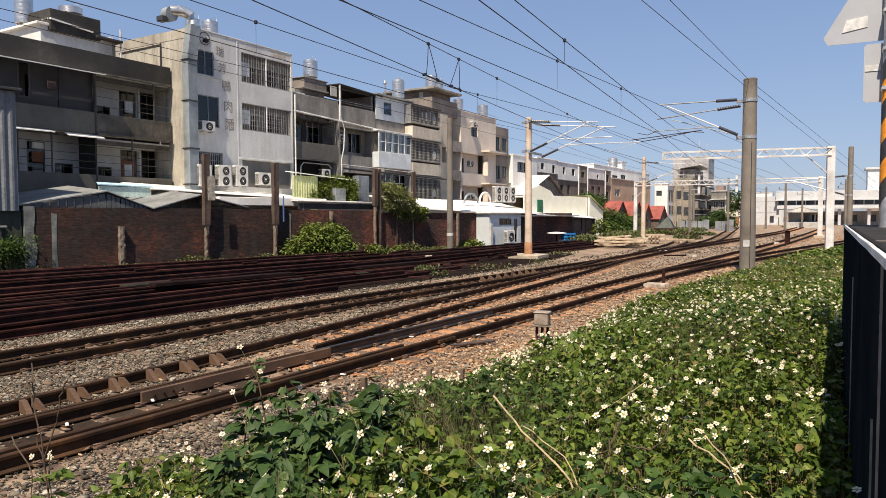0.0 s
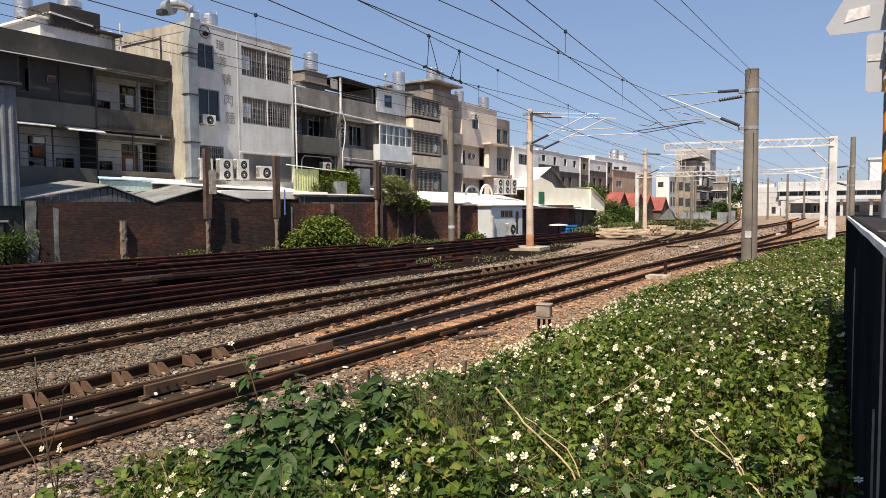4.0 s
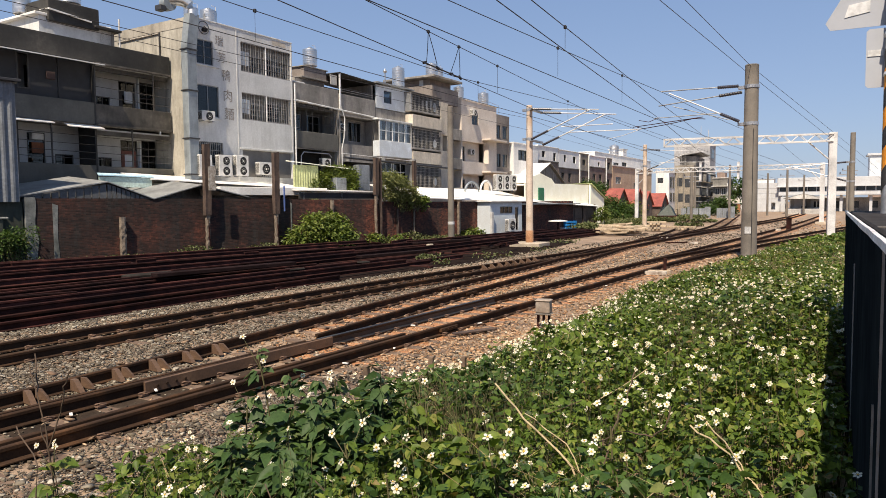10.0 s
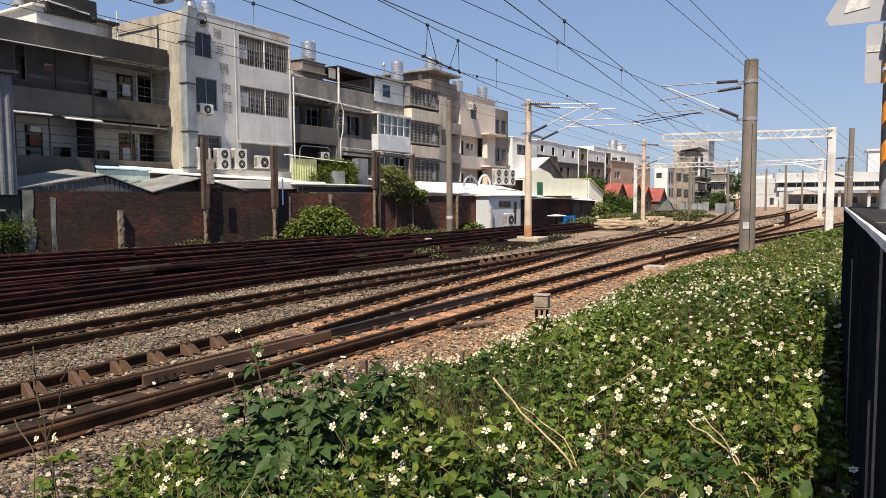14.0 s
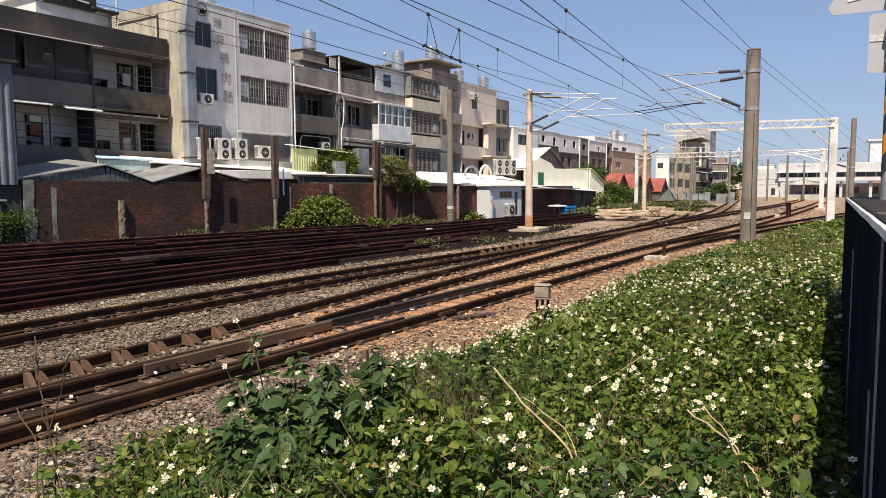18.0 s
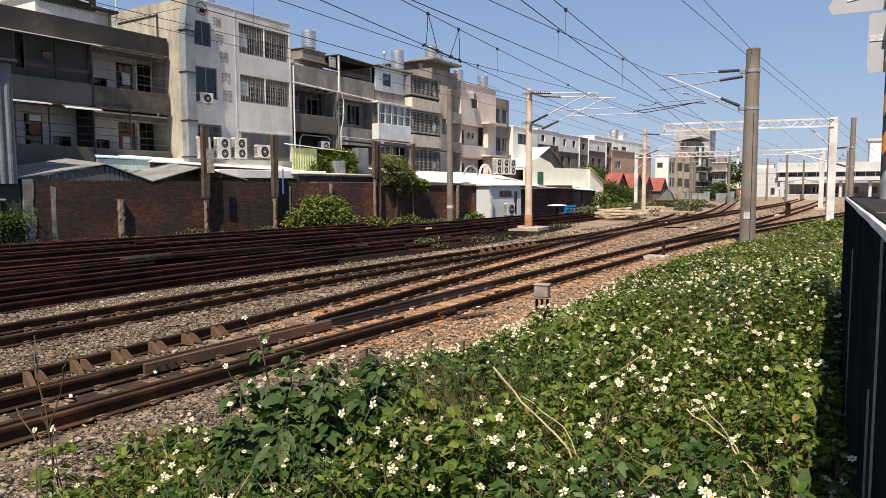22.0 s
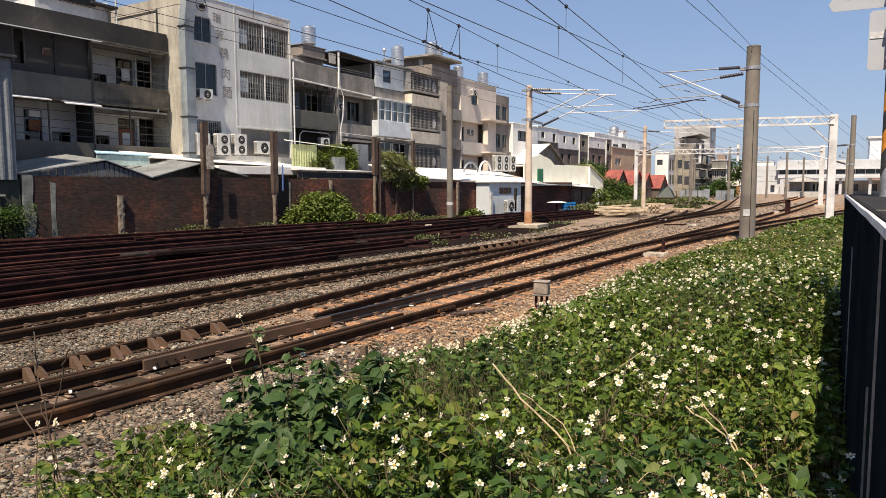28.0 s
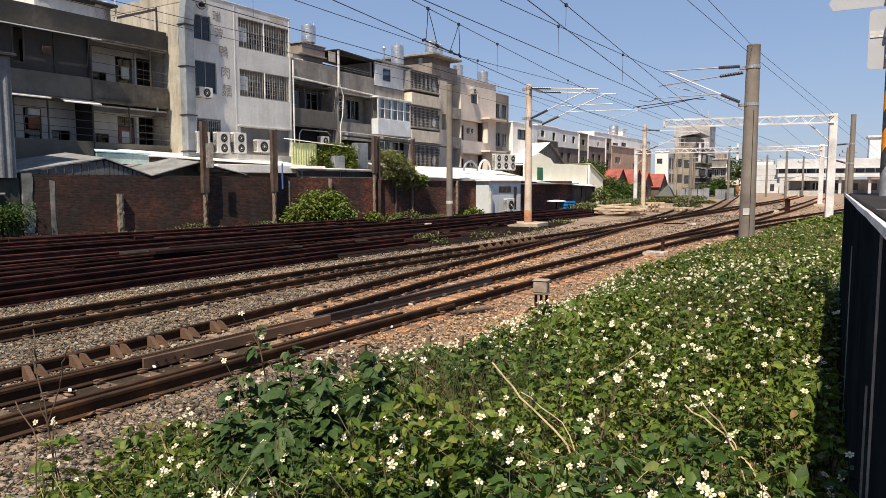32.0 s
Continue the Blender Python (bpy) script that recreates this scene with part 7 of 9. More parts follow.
for y, z0, z1 in ((1.0, 5.0, 7.0), (3.6, 5.0, 7.0), (1.4, 2.6, 4.2), (4.0, 2.6, 4.2)):
    part("window", S().box(2.22, 2.27, y, y + 1.6, z0, z1), M_FARWIN, hw)
part("window", S().box(0.3, 1.25, 0.08, 0.14, 5.9, 6.8), M_FARWIN, hw)
tt = thing("tenement", pose(-22.86, 134, 0), "tall weathered tan tenement with cluttered balconies", "house", "distant houses")
part("wall", S().box(0, 3.26, 0, 26, -0.3, 9.2), M_TENEMENT, tt)
part("side_face", S().box(3.26, 3.4, 6.5, 26, -0.3, 9.4), M_GREYTENE, tt, "soot-grey side wall")
for k in range(3):
    for n, y in enumerate((2.0, 8.5, 14.0, 20.0)):
        z = 0.9 + k * 2.8
        part("window_cage", S().box(3.3, 4.0 + 0.3 * (n % 2), y, y + 3.2, z, z + 1.5, 0.03), M_GREYTENE if (n + k) % 2 else M_FARWIN, tt)
        part("awning", S().box(3.3, 4.5, y - 0.2, y + 3.5, z + 1.6, z + 1.7), M_ROOFWHITE if (n * k) % 3 == 1 else M_ROOFMETAL, tt)
        part("balcony_slab", S().box(3.3, 4.3, y - 0.4, y + 3.6, z - 0.2, z - 0.05), M_TENEMENT, tt)
for x, z1 in ((0.5, 7.2), (1.4, 8.2), (2.6, 8.9)):
    part("drain_pipe", S().box(x, x + 0.12, -0.14, -0.01, 0, z1), M_GREYTENE, tt)
for x, z0 in ((0.4, 5.4), (1.7, 5.2), (0.5, 2.6), (1.8, 2.4)):
    part("window", S().box(x, x + 0.9, -0.03, 0.02, z0, z0 + 1.5), M_FARWIN, tt)
part("rooftop_room", S().box(0.3, 3.2, 3, 14, 9.2, 11.0, 0.02), M_GREYTENE, tt)
part("roof_sheet", roof_sheet([(-0.6, 10.9), (4.2, 11.6)], 2, 15, 0), M_ROOFMETAL, tt)
for k in range(7):
    part("roof_frame", S().box(0.2 + k * 0.55, 0.28 + k * 0.55, 0.4 + k, 0.48 + k, 9.2, 11.4 + 0.6 * (k % 3)), M_FAR, tt)
for z in (9.9, 10.6, 11.3):
    part("roof_frame", S().tube((0.2, 0.5, z), (3.6, 7.0, z + 0.2), 0.05, n=5), M_FAR, tt)
gt = block("grey concrete building with a high blank top", pose(-27.53, 160, 0), 7.36, 9.5, 14.9, M_GREYTOP, grid(0.5, 7, 3, 2.0, 3.0, 3, 1.0, 1.4))
part("side_window", S().box(7.34, 7.42, 2.0, 6.0, 12.0, 13.9), M_FARWIN, gt, "tall dark window in the side wall")
part("roof_mast", S().tube((5.2, 2, 15.0), (5.2, 2, 19.0), 0.05, n=5), M_FAR, gt)
part("roof_mast", S().tube((6.6, 3, 15.0), (6.6, 3, 18.2), 0.05, n=5), M_FAR, gt)
dk = block("dark weathered building with cluttered balconies", pose(-17.3, 142, 0), 2.6, 9, 6.9, M_GREYTENE, grid(0.2, 2.5, 2, 1.2, 2.6, 2, 0.8, 1.3))
part("rooftop_box", S().box(0.6, 2.0, 1, 5, 6.9, 8.1, 0.03), M_FARB, dk)
part("white_pipe", S().box(2.5, 2.62, -0.1, 0.0, 0, 6.0), M_WFRAME, dk)
for k in range(2):
    part("awning", S().box(-0.2, 2.7, -0.9, 0.0, 3.0 + 2.4 * k, 3.1 + 2.4 * k), M_ROOFWHITE if k else M_ROOFMETAL, dk)
block("tiny white house beyond the yard", pose(-20.0, 230, 0), 9.0, 8, 9.0, M_FARW, grid(0.3, 8.6, 4, 1.5, 2.8, 2, 1.0, 1.2))

# corrugated fence at the foot of the far houses
ff = thing("sheet_fence", pose(-19.2, 118, 0), "grey corrugated sheet fence at the edge of the yard", "fence")
for k in range(8):
    part("panel", corrugated(k * 0.92 + (0.8 if k > 4 else 0), k * 0.92 + 0.86 + (0.8 if k > 4 else 0), 0.3 * (k % 2), 0.0, 1.5 + 0.25 * (k % 3 == 1), 0.22, 0.03), M_SHEETGREY, ff)

# ---- station at the end of the line ----
M_TEALGLASS = surface("dim_glazed_hall", (0.2, 0.25, 0.24), rough=0.5, grain=2, blotch=0.4, bump=0)
st = thing("station", pose(-13.5, 190, 0), "long white station building with a glazed footbridge over the tracks", "station")
part("left_block", S().holed(0.5, 6.0, 0, 0.3, 0, 7.0, [(3.9, 4.8, 0.5, 2.2)]), M_STATION, st)
for z in (3.1, 4.4, 5.7):
    part("panel_joint", S().box(0.5, 6.0, -0.04, 0.0, z, z + 0.06), M_GREYTOP, st)
part("left_block_body", S().box(0.5, 6.0, 1.2, 9, 0, 6.95), M_STATION, st)
part("bridge_floor", S().box(5.5, 60, -1.0, 6, 3.85, 4.4, 0.02), M_STATION, st)
part("bridge_wall", S().box(5.5, 60, -0.9, -0.7, 4.4, 4.85), M_STATION, st)
part("bridge_roof", S().box(5.2, 60, -1.1, 6.4, 5.95, 8.1, 0.05), M_STATION, st)
part("roof_eave", S().box(5.0, 60, -1.7, -1.1, 5.85, 6.1, 0.03), M_STATION, st)
part("bridge_back", S().box(5.5, 60, -0.35, -0.25, 4.4, 5.95), M_TEALGLASS, st)
part("lower_wall", S().holed(11.5, 60, 5.6, 5.8, 0, 3.3, grid(12, 59, 12, 0.8, 3, 1, 1.8, 1.6)), M_FAR, st)
part("lower_back", S().box(11.5, 60, 6.6, 6.8, 0, 3.3), M_FARWIN, st)
for k in range(27):
    part("mullion", S().box(5.6 + k * 2.0, 5.75 + k * 2.0, -0.86, -0.74, 4.85, 5.95), M_WFRAME, st)
    if k < 26:
        part("pane", S().box(5.75 + k * 2.0, 7.6 + k * 2.0, -0.82, -0.78, 4.85, 5.95), M_GLASS, st)
for k in range(9):
    part("pier", S().box(6.5 + k * 6, 7.1 + k * 6, 0, 0.6, 0, 3.85), M_STATION, st)
part("stair_block", S().holed(6.0, 11.5, -1.5, -1.2, 0, 3.6, [(7.0, 8.0, 0.6, 2.8)]), M_STATION, st)
part("lift_tower", S().box(24.5, 34, 3, 9, 7.9, 13.0, 0.05), M_PANEL, st)
part("lift_tower_roof", S().box(24.0, 34.5, 2.6, 9.4, 13.0, 13.5, 0.05), M_STATION, st)
pf = thing("platform", pose(-1.2, 152, 0), "station platform with a dark gabled canopy", "platform")
part("deck", S().box(-4.0, 2.0, 0, 60, -0.2, 0.95, 0.03), M_FAR, pf)
part("canopy", roof_sheet([(-4.6, 3.0), (-1.0, 4.0)], 6, 50, 0).add(*[(lambda r: (r.v, r.f))(roof_sheet([(-1.0, 4.0), (2.6, 3.0)], 6, 50, 0))][0]), M_ROOFMETAL, pf)
part("back_screen", S().box(-3.6, 1.6, 48, 48.2, 0.95, 3.2), M_FARWIN, pf)
part("gable", S().prism([(-4.5, 2.95), (2.5, 2.95), (-1.0, 3.95)], 5.9, 6.05), M_FAR, pf)
for k in range(7):
    for x in (-3.4, 1.4):
        part("column", S().box(x - 0.1, x + 0.1, 8 + k * 6, 8.2 + k * 6, 0.95, 3.1), M_FAR, pf)
    part("bench", S().box(-1.4, -0.6, 9 + k * 6, 10.6 + k * 6, 0.95, 1.45), M_FARWIN, pf)

# distant poles
for x, y, h in ((-11.4, 113, 8), (-7.6, 138, 7.5), (-22.6, 169, 9), (-3.9, 120, 7.5), (-2.0, 150, 7.5), (3.6, 104, 7), (4.3, 118, 8), (9.0, 110, 8), (8.0, 92, 7.0), (11.0, 130, 8), (12.5, 145, 8), (-14.6, 98, 7.0), (-17.6, 122, 7)):
    t = thing("pole", pose(x, y, 0), "distant grey concrete line pole", "pole", "distant poles")
    part("shaft", S().lathe(0, 0, [(0.19, -0.2), (0.15, h)], 10), M_CONC, t)
    part("crossarm", S().box(-1.0, 1.0, -0.05, 0.05, h - 1.2, h - 1.08), M_GALV, t)
    part("insulator", S().lathe(-0.9, 0, [(0.05, h - 1.08), (0.07, h - 0.9), (0.03, h - 0.8)], 8), M_INSUL, t)
for x, z0, z1 in ((-11.86, 4.95, 7.1), (-7.8, 5.05, 7.0)):
    t = thing("drop_post", pose(x, 86.0, 0), "white drop post hanging from the gantry", "post", "white drop posts")
    part("post", S().box(-0.13, 0.13, -0.13, 0.13, z0, z1, 0.02), M_WHITE_STEEL, t)
bf = thing("blue_railing", pose(3.2, 88, 0), "low blue-grey railing by the siding", "railing")
for k in range(6):
    part("post", S().box(k * 1.2, k * 1.2 + 0.08, 0, 0.08, 0, 1.1), M_SHEETGREY, bf)
for z in (0.5, 0.8, 1.05):
    part("rail", S().box(0, 6.1, 0.02, 0.06, z, z + 0.06), M_SHEETGREY, bf)

# works wagon with a green tarpaulin, and a far engine
wg = thing("trolley", pose(-17.2, 95, 0.0, 0, 0, 7), "rusty works trolley loaded under a dark green tarpaulin", "trolley")
part("deck", S().box(-1.3, 1.3, -2.2, 2.2, 0.55, 0.8, 0.03), M_OLDRAIL, wg)
part("tarpaulin", S().add([(-1.1, -1.9, 0.8), (1.1, -1.9, 0.8), (1.1, 1.9, 0.8), (-1.1, 1.9, 0.8), (-0.55, -1.1, 1.6), (0.3, -0.9, 2.3), (0.75, 1.0, 1.7), (-0.5, 1.2, 1.9)],
                          [(0, 1, 5, 4), (1, 2, 6, 5), (2, 3, 7, 6), (3, 0, 4, 7), (4, 5, 6, 7)]), surface("green_tarpaulin", (0.012, 0.024, 0.017), rough=0.6, grain=6, bump=0.02), wg, "crumpled dark green tarpaulin")
part("handrail", S().path([(1.25, -2.1, 0.8), (1.25, -2.1, 1.6), (1.25, 2.1, 1.6), (1.25, 2.1, 0.8)], 0.03), M_OLDRAIL, wg)
for x in (-0.6, 0.6):
    for y in (-1.4, 1.4):
        w = part("wheel", S().tube((x - 0.06, y, 0.33), (x + 0.06, y, 0.33), 0.33, n=16), M_OLDRAIL, wg)
en = thing("works_wagon", pose(-13.6, 140, 0.15, 0, 0, 4), "distant cream and orange works wagon on the siding", "wagon")
part("body", S().box(-1.3, 1.3, -2.5, 2.5, 0.7, 2.0, 0.05), M_BLACKBAND, en)
part("cab", S().box(-1.2, 1.2, 0.5, 2.6, 2.0, 2.9, 0.05), M_CREAM, en)
part("orange_panel", S().box(0.8, 1.34, -2.6, 2.6, 0.5, 1.9, 0.02), surface("faded_orange_paint", (0.33, 0.13, 0.05), rough=0.7, grain=12, blotch=1.5, bump=0), en)
for y in (-1.6, 1.6):
    for x in (-0.55, 0.55):
        part("wheel", S().tube((x - 0.06, y, 0.4), (x + 0.06, y, 0.4), 0.4, n=14), M_OLDRAIL, en)

# far hills of houses on the horizon
random.seed(12)
for k in range(46):
    a = radians(-70 + 150 * k / 45 + random.uniform(-1, 1))
    d = random.uniform(330, 520)
    w, hh = random.uniform(10, 24), random.uniform(5, 11)
    x, y = d * math.sin(a), d * math.cos(a)
    t = thing("far_building", pose(x, y, 0, 0, 0, math.degrees(-a)), "pale building on the horizon", "building", "buildings on the horizon")
    part("wall", S().box(-w / 2, w / 2, 0, 8, -0.3, hh), random.choice((M_FAR, M_FARW, M_FARB)), t)
    part("roof", S().box(-w / 2 - 0.2, w / 2 + 0.2, -0.2, 8.2, hh, hh + 0.4), M_FAR, t)
    part("window_band", S().box(-w / 2 + 1, w / 2 - 1, -0.06, 0.02, hh * 0.55, hh * 0.75), M_FARWIN, t)

# ---- small things in the yard ----
tb = thing("trackside_box", pose(-4.82, 13.4, 0, 0, 0, 8), "weathered tan-grey cable box on legs beside the track", "cable box")
part("box", S().box(-0.145, 0.145, -0.13, 0.13, 0.29, 0.53, 0.02), M_BOXGREY, tb)
part("lid", S().box(-0.16, 0.16, -0.145, 0.145, 0.53, 0.56, 0.012), M_BOXGREY, tb)
part("base_flange", S().box(-0.165, 0.165, -0.15, 0.15, 0.26, 0.29, 0.01), M_CONC, tb)
for x in (-0.11, 0.0, 0.11):
    part("leg", S().box(x - 0.022, x + 0.022, -0.03, 0.03, -0.1, 0.265), M_OLDRAIL, tb)

pm = thing("point_marker", pose(-4.62, 25.3, 0, 0, 0, 5), "rusty point post beside a white-painted timber", "marker")
part("post", S().box(-0.055, 0.055, -0.05, 0.05, 0, 0.55, 0.015), M_OLDRAIL, pm)
part("white_timber", S().box(-0.75, 0.1, -0.5, -0.28, -0.03, 0.12, 0.02), M_PEEL, pm, "white painted timber")
part("second_timber", S().box(-0.8, 0.2, -0.15, 0.1, -0.03, 0.12, 0.02), M_NEWTIMBER, pm)
pm2 = thing("point_marker", pose(-1.95, 66.0, 0), "squat rusty point post between the tracks", "marker")
part("post", S().box(-0.2, 0.2, -0.14, 0.14, 0, 1.15, 0.03), M_OLDRAIL, pm2)
part("foot_block", S().box(-1.1, -0.6, -0.2, 0.2, -0.03, 0.18, 0.03), M_PEEL, pm2)
for x, y in ((-9.0, 49.0), (-6.4, 44.0)):
    t = thing("track_block", pose(x, y, 0, 0, 0, 12), "small pale block lying by the rails", "block", "blocks by the rails")
    part("block", S().box(-0.25, 0.25, -0.1, 0.1, -0.03, 0.12, 0.03), M_PEEL, t)
    part("rod", S().tube((-1.6, 0, 0.06), (-0.35, 0, 0.08), 0.05, n=6), M_OLDRAIL, t)

# stakes at the edge of the weeds
for x, y, h in ((-4.15, 7.4, 0.62), (-4.3, 6.3, 0.75), (-4.02, 8.1, 0.5)):
    t = thing("stake", pose(x, y, height(x, y), random.uniform(-4, 4), random.uniform(-4, 4), 0), "weathered wooden stake in the weeds", "stake", "stakes")
    part("shaft", S().box(-0.03, 0.03, -0.03, 0.03, -0.1, h, 0.008), M_SLEEPER, t)

# plank beside the near rail
pl = thing("plank", pose(-5.75, 12.1, 0.04, 0, 0, 62), "grey weathered plank lying on the ballast", "plank")
part("board", S().box(-0.5, 0.5, -0.07, 0.07, 0, 0.035, 0.008), M_OLDWOOD, pl)

# stacks of timber sleepers by the pale mast
random.seed(4)
def stack(x, y, turn, layers, per, length, label):
    for k in range(layers):
        for i in range(per if k < layers - 1 else max(1, per - 2)):
            across = k % 2
            m = pose(x, y, 0, 0, 0, turn) @ pose(0 if not across else (i - per / 2) * 0.32, (i - per / 2) * 0.32 if not across else 0, 0.02 + k * 0.17, 0, 0, (90 if across else 0) + random.uniform(-5, 5))
            ob = part("timber", S().box(-length / 2, length / 2, -0.12, 0.12, 0, 0.16, 0.015), M_NEWTIMBER)
            ob.matrix_basis = m
            tagged(ob, label, "timber", "stacked timber sleepers")


def heap(x, y, r, count, label):
    """Timbers thrown on one another, mostly lying across the line of sight."""
    for k in range(count):
        a, d = random.uniform(0, math.tau), r * math.sqrt(random.random()) * (1 - 0.45 * k / count)
        ln = random.uniform(1.2, 2.4)
        ob = part("timber", S().box(-ln / 2, ln / 2, -0.1, 0.1, 0, 0.14, 0.015), M_NEWTIMBER)
        ob.matrix_basis = pose(x + d * math.cos(a), y + 1.6 * d * math.sin(a), 0.0 + 0.62 * k / count, random.uniform(-5, 5), random.uniform(-5, 5), random.choice((5, 15, 60)) + random.uniform(-14, 14))
        tagged(ob, label, "timber", "heaped timber sleepers")


heap(-13.2, 54.5, 1.9, 34, "pale timber sleeper in a loose heap")
heap(-14.6, 60.5, 1.5, 20, "pale timber sleeper in a loose heap")
stack(-12.2, 63.0, 5, 5, 3, 1.6, "pale timber sleeper in a crossed stack")
stack(-10.6, 66.5, 75, 2, 3, 2.8, "grey-white timber lying by the stack")

# loose rail pieces and rubble among the stored rails
random.seed(9)
for k in range(26):
    f = random.random()
    y = random.uniform(8, 46)
    a, b = stored_edge(y) - 0.3, wall_x(y) + 1.5
    x = a + (b - a) * f
    ln = random.uniform(0.6, 3.2)
    tn = random.uniform(-12, 12)
    pts = [(0, -ln / 2), (0, 0), (0, ln / 2)]
    ob = part("rail_offcut", rail_shape(pts, 0.15), M_OLDRAIL)
    ob.matrix_basis = pose(x, y, 0.24 + 0.16 * random.random(), random.uniform(-2, 2), random.choice((0, 0, 90)), tn)
    tagged(ob, "short red-rusted rail offcut on the pile", "rail", "rail offcuts")
for x, y, w, d, h, c, lab in ((-18.05, 14.8, 1.7, 0.5, 0.14, M_SLAB, "flat grey metal trough on the rails"), (-15.4, 18.35, 0.7, 0.3, 0.08, M_SLAB, "grey concrete slab among the rails"),
                              (-14.86, 21.6, 0.5, 0.3, 0.08, M_SLAB, "grey concrete slab among the rails"), (-17.5, 31.5, 0.4, 0.2, 0.14, M_BASE, "pale block on the rails")):
    t = thing("slab", pose(x, y, 0.33, 0, 0, 80), lab, "slab")
    part("body", S().box(-w / 2, w / 2, -d / 2, d / 2, 0, h, 0.03), c, t)
bc = thing("crate", pose(-19.9, 61.3, 0.0, 0, 0, WTURN), "bright blue plastic crate pallet by the shed", "crate")
for k in range(3):
    part("slat", S().box(0, 2.0, 0, 0.9, 0.15 + k * 0.26, 0.33 + k * 0.26, 0.02), M_BLUE, bc)
for x in (0.05, 0.95, 1.8):
    part("upright", S().box(x, x + 0.15, 0.02, 0.88, 0, 0.9, 0.01), M_BLUE, bc)
tbz = thing("dish_table", wall_pose(39.3, 2.2, 0.0), "white parasol-like table top on a rusty stand", "table")
part("top", S().lathe(0, 0, [(0.15, 0.95), (0.8, 1.0), (0.78, 1.05), (0.2, 1.12)], 18), M_ROOFWHITE, tbz)
part("stand", S().tube((0, 0, 0), (0, 0, 0.97), 0.06, n=8), M_OLDRAIL, tbz)
part("bucket", S().lathe(0.5, -0.2, [(0.22, 0), (0.28, 0.45)], 14), M_PANEL, tbz)

# ---- parapet beside the camera, and the sign post behind it ----
PTURN = -1.1
pw = thing("parapet", pose(0.115, 0, 0, 0, 0, PTURN), "low black parapet with a white edge strip beside the weeds", "parapet", kind="structure")
part("face", S().box(0, 0.03, -6, 8.1, 0.3, 2.385), M_TARP, pw, "black sheet facing")
part("coping", S().box(0.035, 1.3, -6, 8.12, 2.3, 2.395, 0.01), M_COPING, pw, "dark flat coping")
part("core", S().box(0.04, 1.28, -5.95, 8.08, 0.3, 2.298), M_COPING, pw)
part("seam", S().box(0.04, 1.29, 3.2, 3.24, 2.395, 2.398), M_CONC, pw, "pale joint across the coping")
strip = S()
random.seed(6)
pts = [(-0.004 + random.uniform(-0.002, 0.002), -6 + 14.13 * k / 40, 2.392 + random.uniform(-0.0015, 0.0015)) for k in range(41)]
strip.rings([[(x - 0.005, y, z - 0.011), (x + 0.015, y, z - 0.009), (x + 0.013, y, z + 0.008), (x - 0.002, y, z + 0.009)] for x, y, z in pts])
part("edge_strip", strip, M_TRIM, pw, "worn white edge strip")
for y, top in ((1.62, 1.72), (2.02, 2.38), (2.3, 1.92), (4.5, 2.15)):
    part("rib", S().box(-0.006, 0.0, y, y + 0.005, 0.3, top), M_FRAME, pw)

sp = thing("sign_post", pose(0.515, 6.64, 0.66), "grey post with orange and black bands, signs seen from behind", "sign post")
R_ = 0.052
part("pole", S().lathe(0, 0, [(R_, 1.735), (R_, 5.2)], 20), M_GALV, sp, smooth=True)
for k in range(14):
    z0 = 1.0 + k * 0.16
    mat_b = M_ORANGE if k % 2 else M_BLACKBAND
    rings = []
    n = 20
    for zz in (0, 0.16):
        rings.append([((R_ + 0.004) * math.cos(i * math.tau / n), (R_ + 0.004) * math.sin(i * math.tau / n), z0 + zz + 0.07 * math.cos(i * math.tau / n + 0.6)) for i in range(n)])
    if 1.8 < z0 < 2.95:
        part("stripe", S().rings(rings), mat_b, sp)
tri = [(-0.44, 3.24), (0.44, 3.24), (0.475, 3.3), (0.04, 4.05), (-0.04, 4.05), (-0.475, 3.3)]
ts = part("triangle_sign", S().prism(tri, 0.07, 0.075), M_SIGNBACK, sp, "plain grey back of a triangular sign")
part("tape", S().prism([(-0.34, 3.33), (-0.16, 3.36), (-0.16, 3.45), (-0.31, 3.43)], 0.064, 0.068), M_WHITE_STEEL, ts)
ps = part("plate_sign", S().prism([(-0.16, 2.75), (0.16, 2.75), (0.18, 2.77), (0.18, 3.2), (0.16, 3.22), (-0.16, 3.22), (-0.18, 3.2), (-0.18, 2.77)], 0.07, 0.075), M_SIGNBACK, sp, "plain grey back of a rectangular sign")
part("tape", S().box(-0.17, -0.06, 0.064, 0.068, 3.0, 3.05), M_WHITE_STEEL, ps)
for z in (3.45, 3.15, 2.84):
    part("clamp", S().box(-0.058, 0.06, -0.058, 0.068, z - 0.018, z + 0.018, 0.006), M_GALV, sp)
    part("bolt", S().tube((-0.05, -0.075, z), (-0.05, 0.0, z), 0.014, n=8), M_GALV, sp)
rd = new("road", S().box(1.45, 9, -40, 24, 0.6, 1.02).mesh("road"))
rd.data.materials.append(M_ASPHALT)
tagged(rd, "dark asphalt road behind the parapet", "road", kind="structure")

# ---- weeds on the bank ----
LEAFLET = np.array([(0, 0, 0), (0.26, 0.235, 0.05), (0.6, 0.19, 0.02), (1.0, 0, -0.14), (0.6, -0.19, 0.02), (0.26, -0.235, 0.05), (0.45, 0, -0.02)])
LEAFLET_FACES = np.array([(0, 6, 1), (1, 6, 2), (2, 6, 3), (3, 6, 4), (4, 6, 5), (5, 6, 0)])


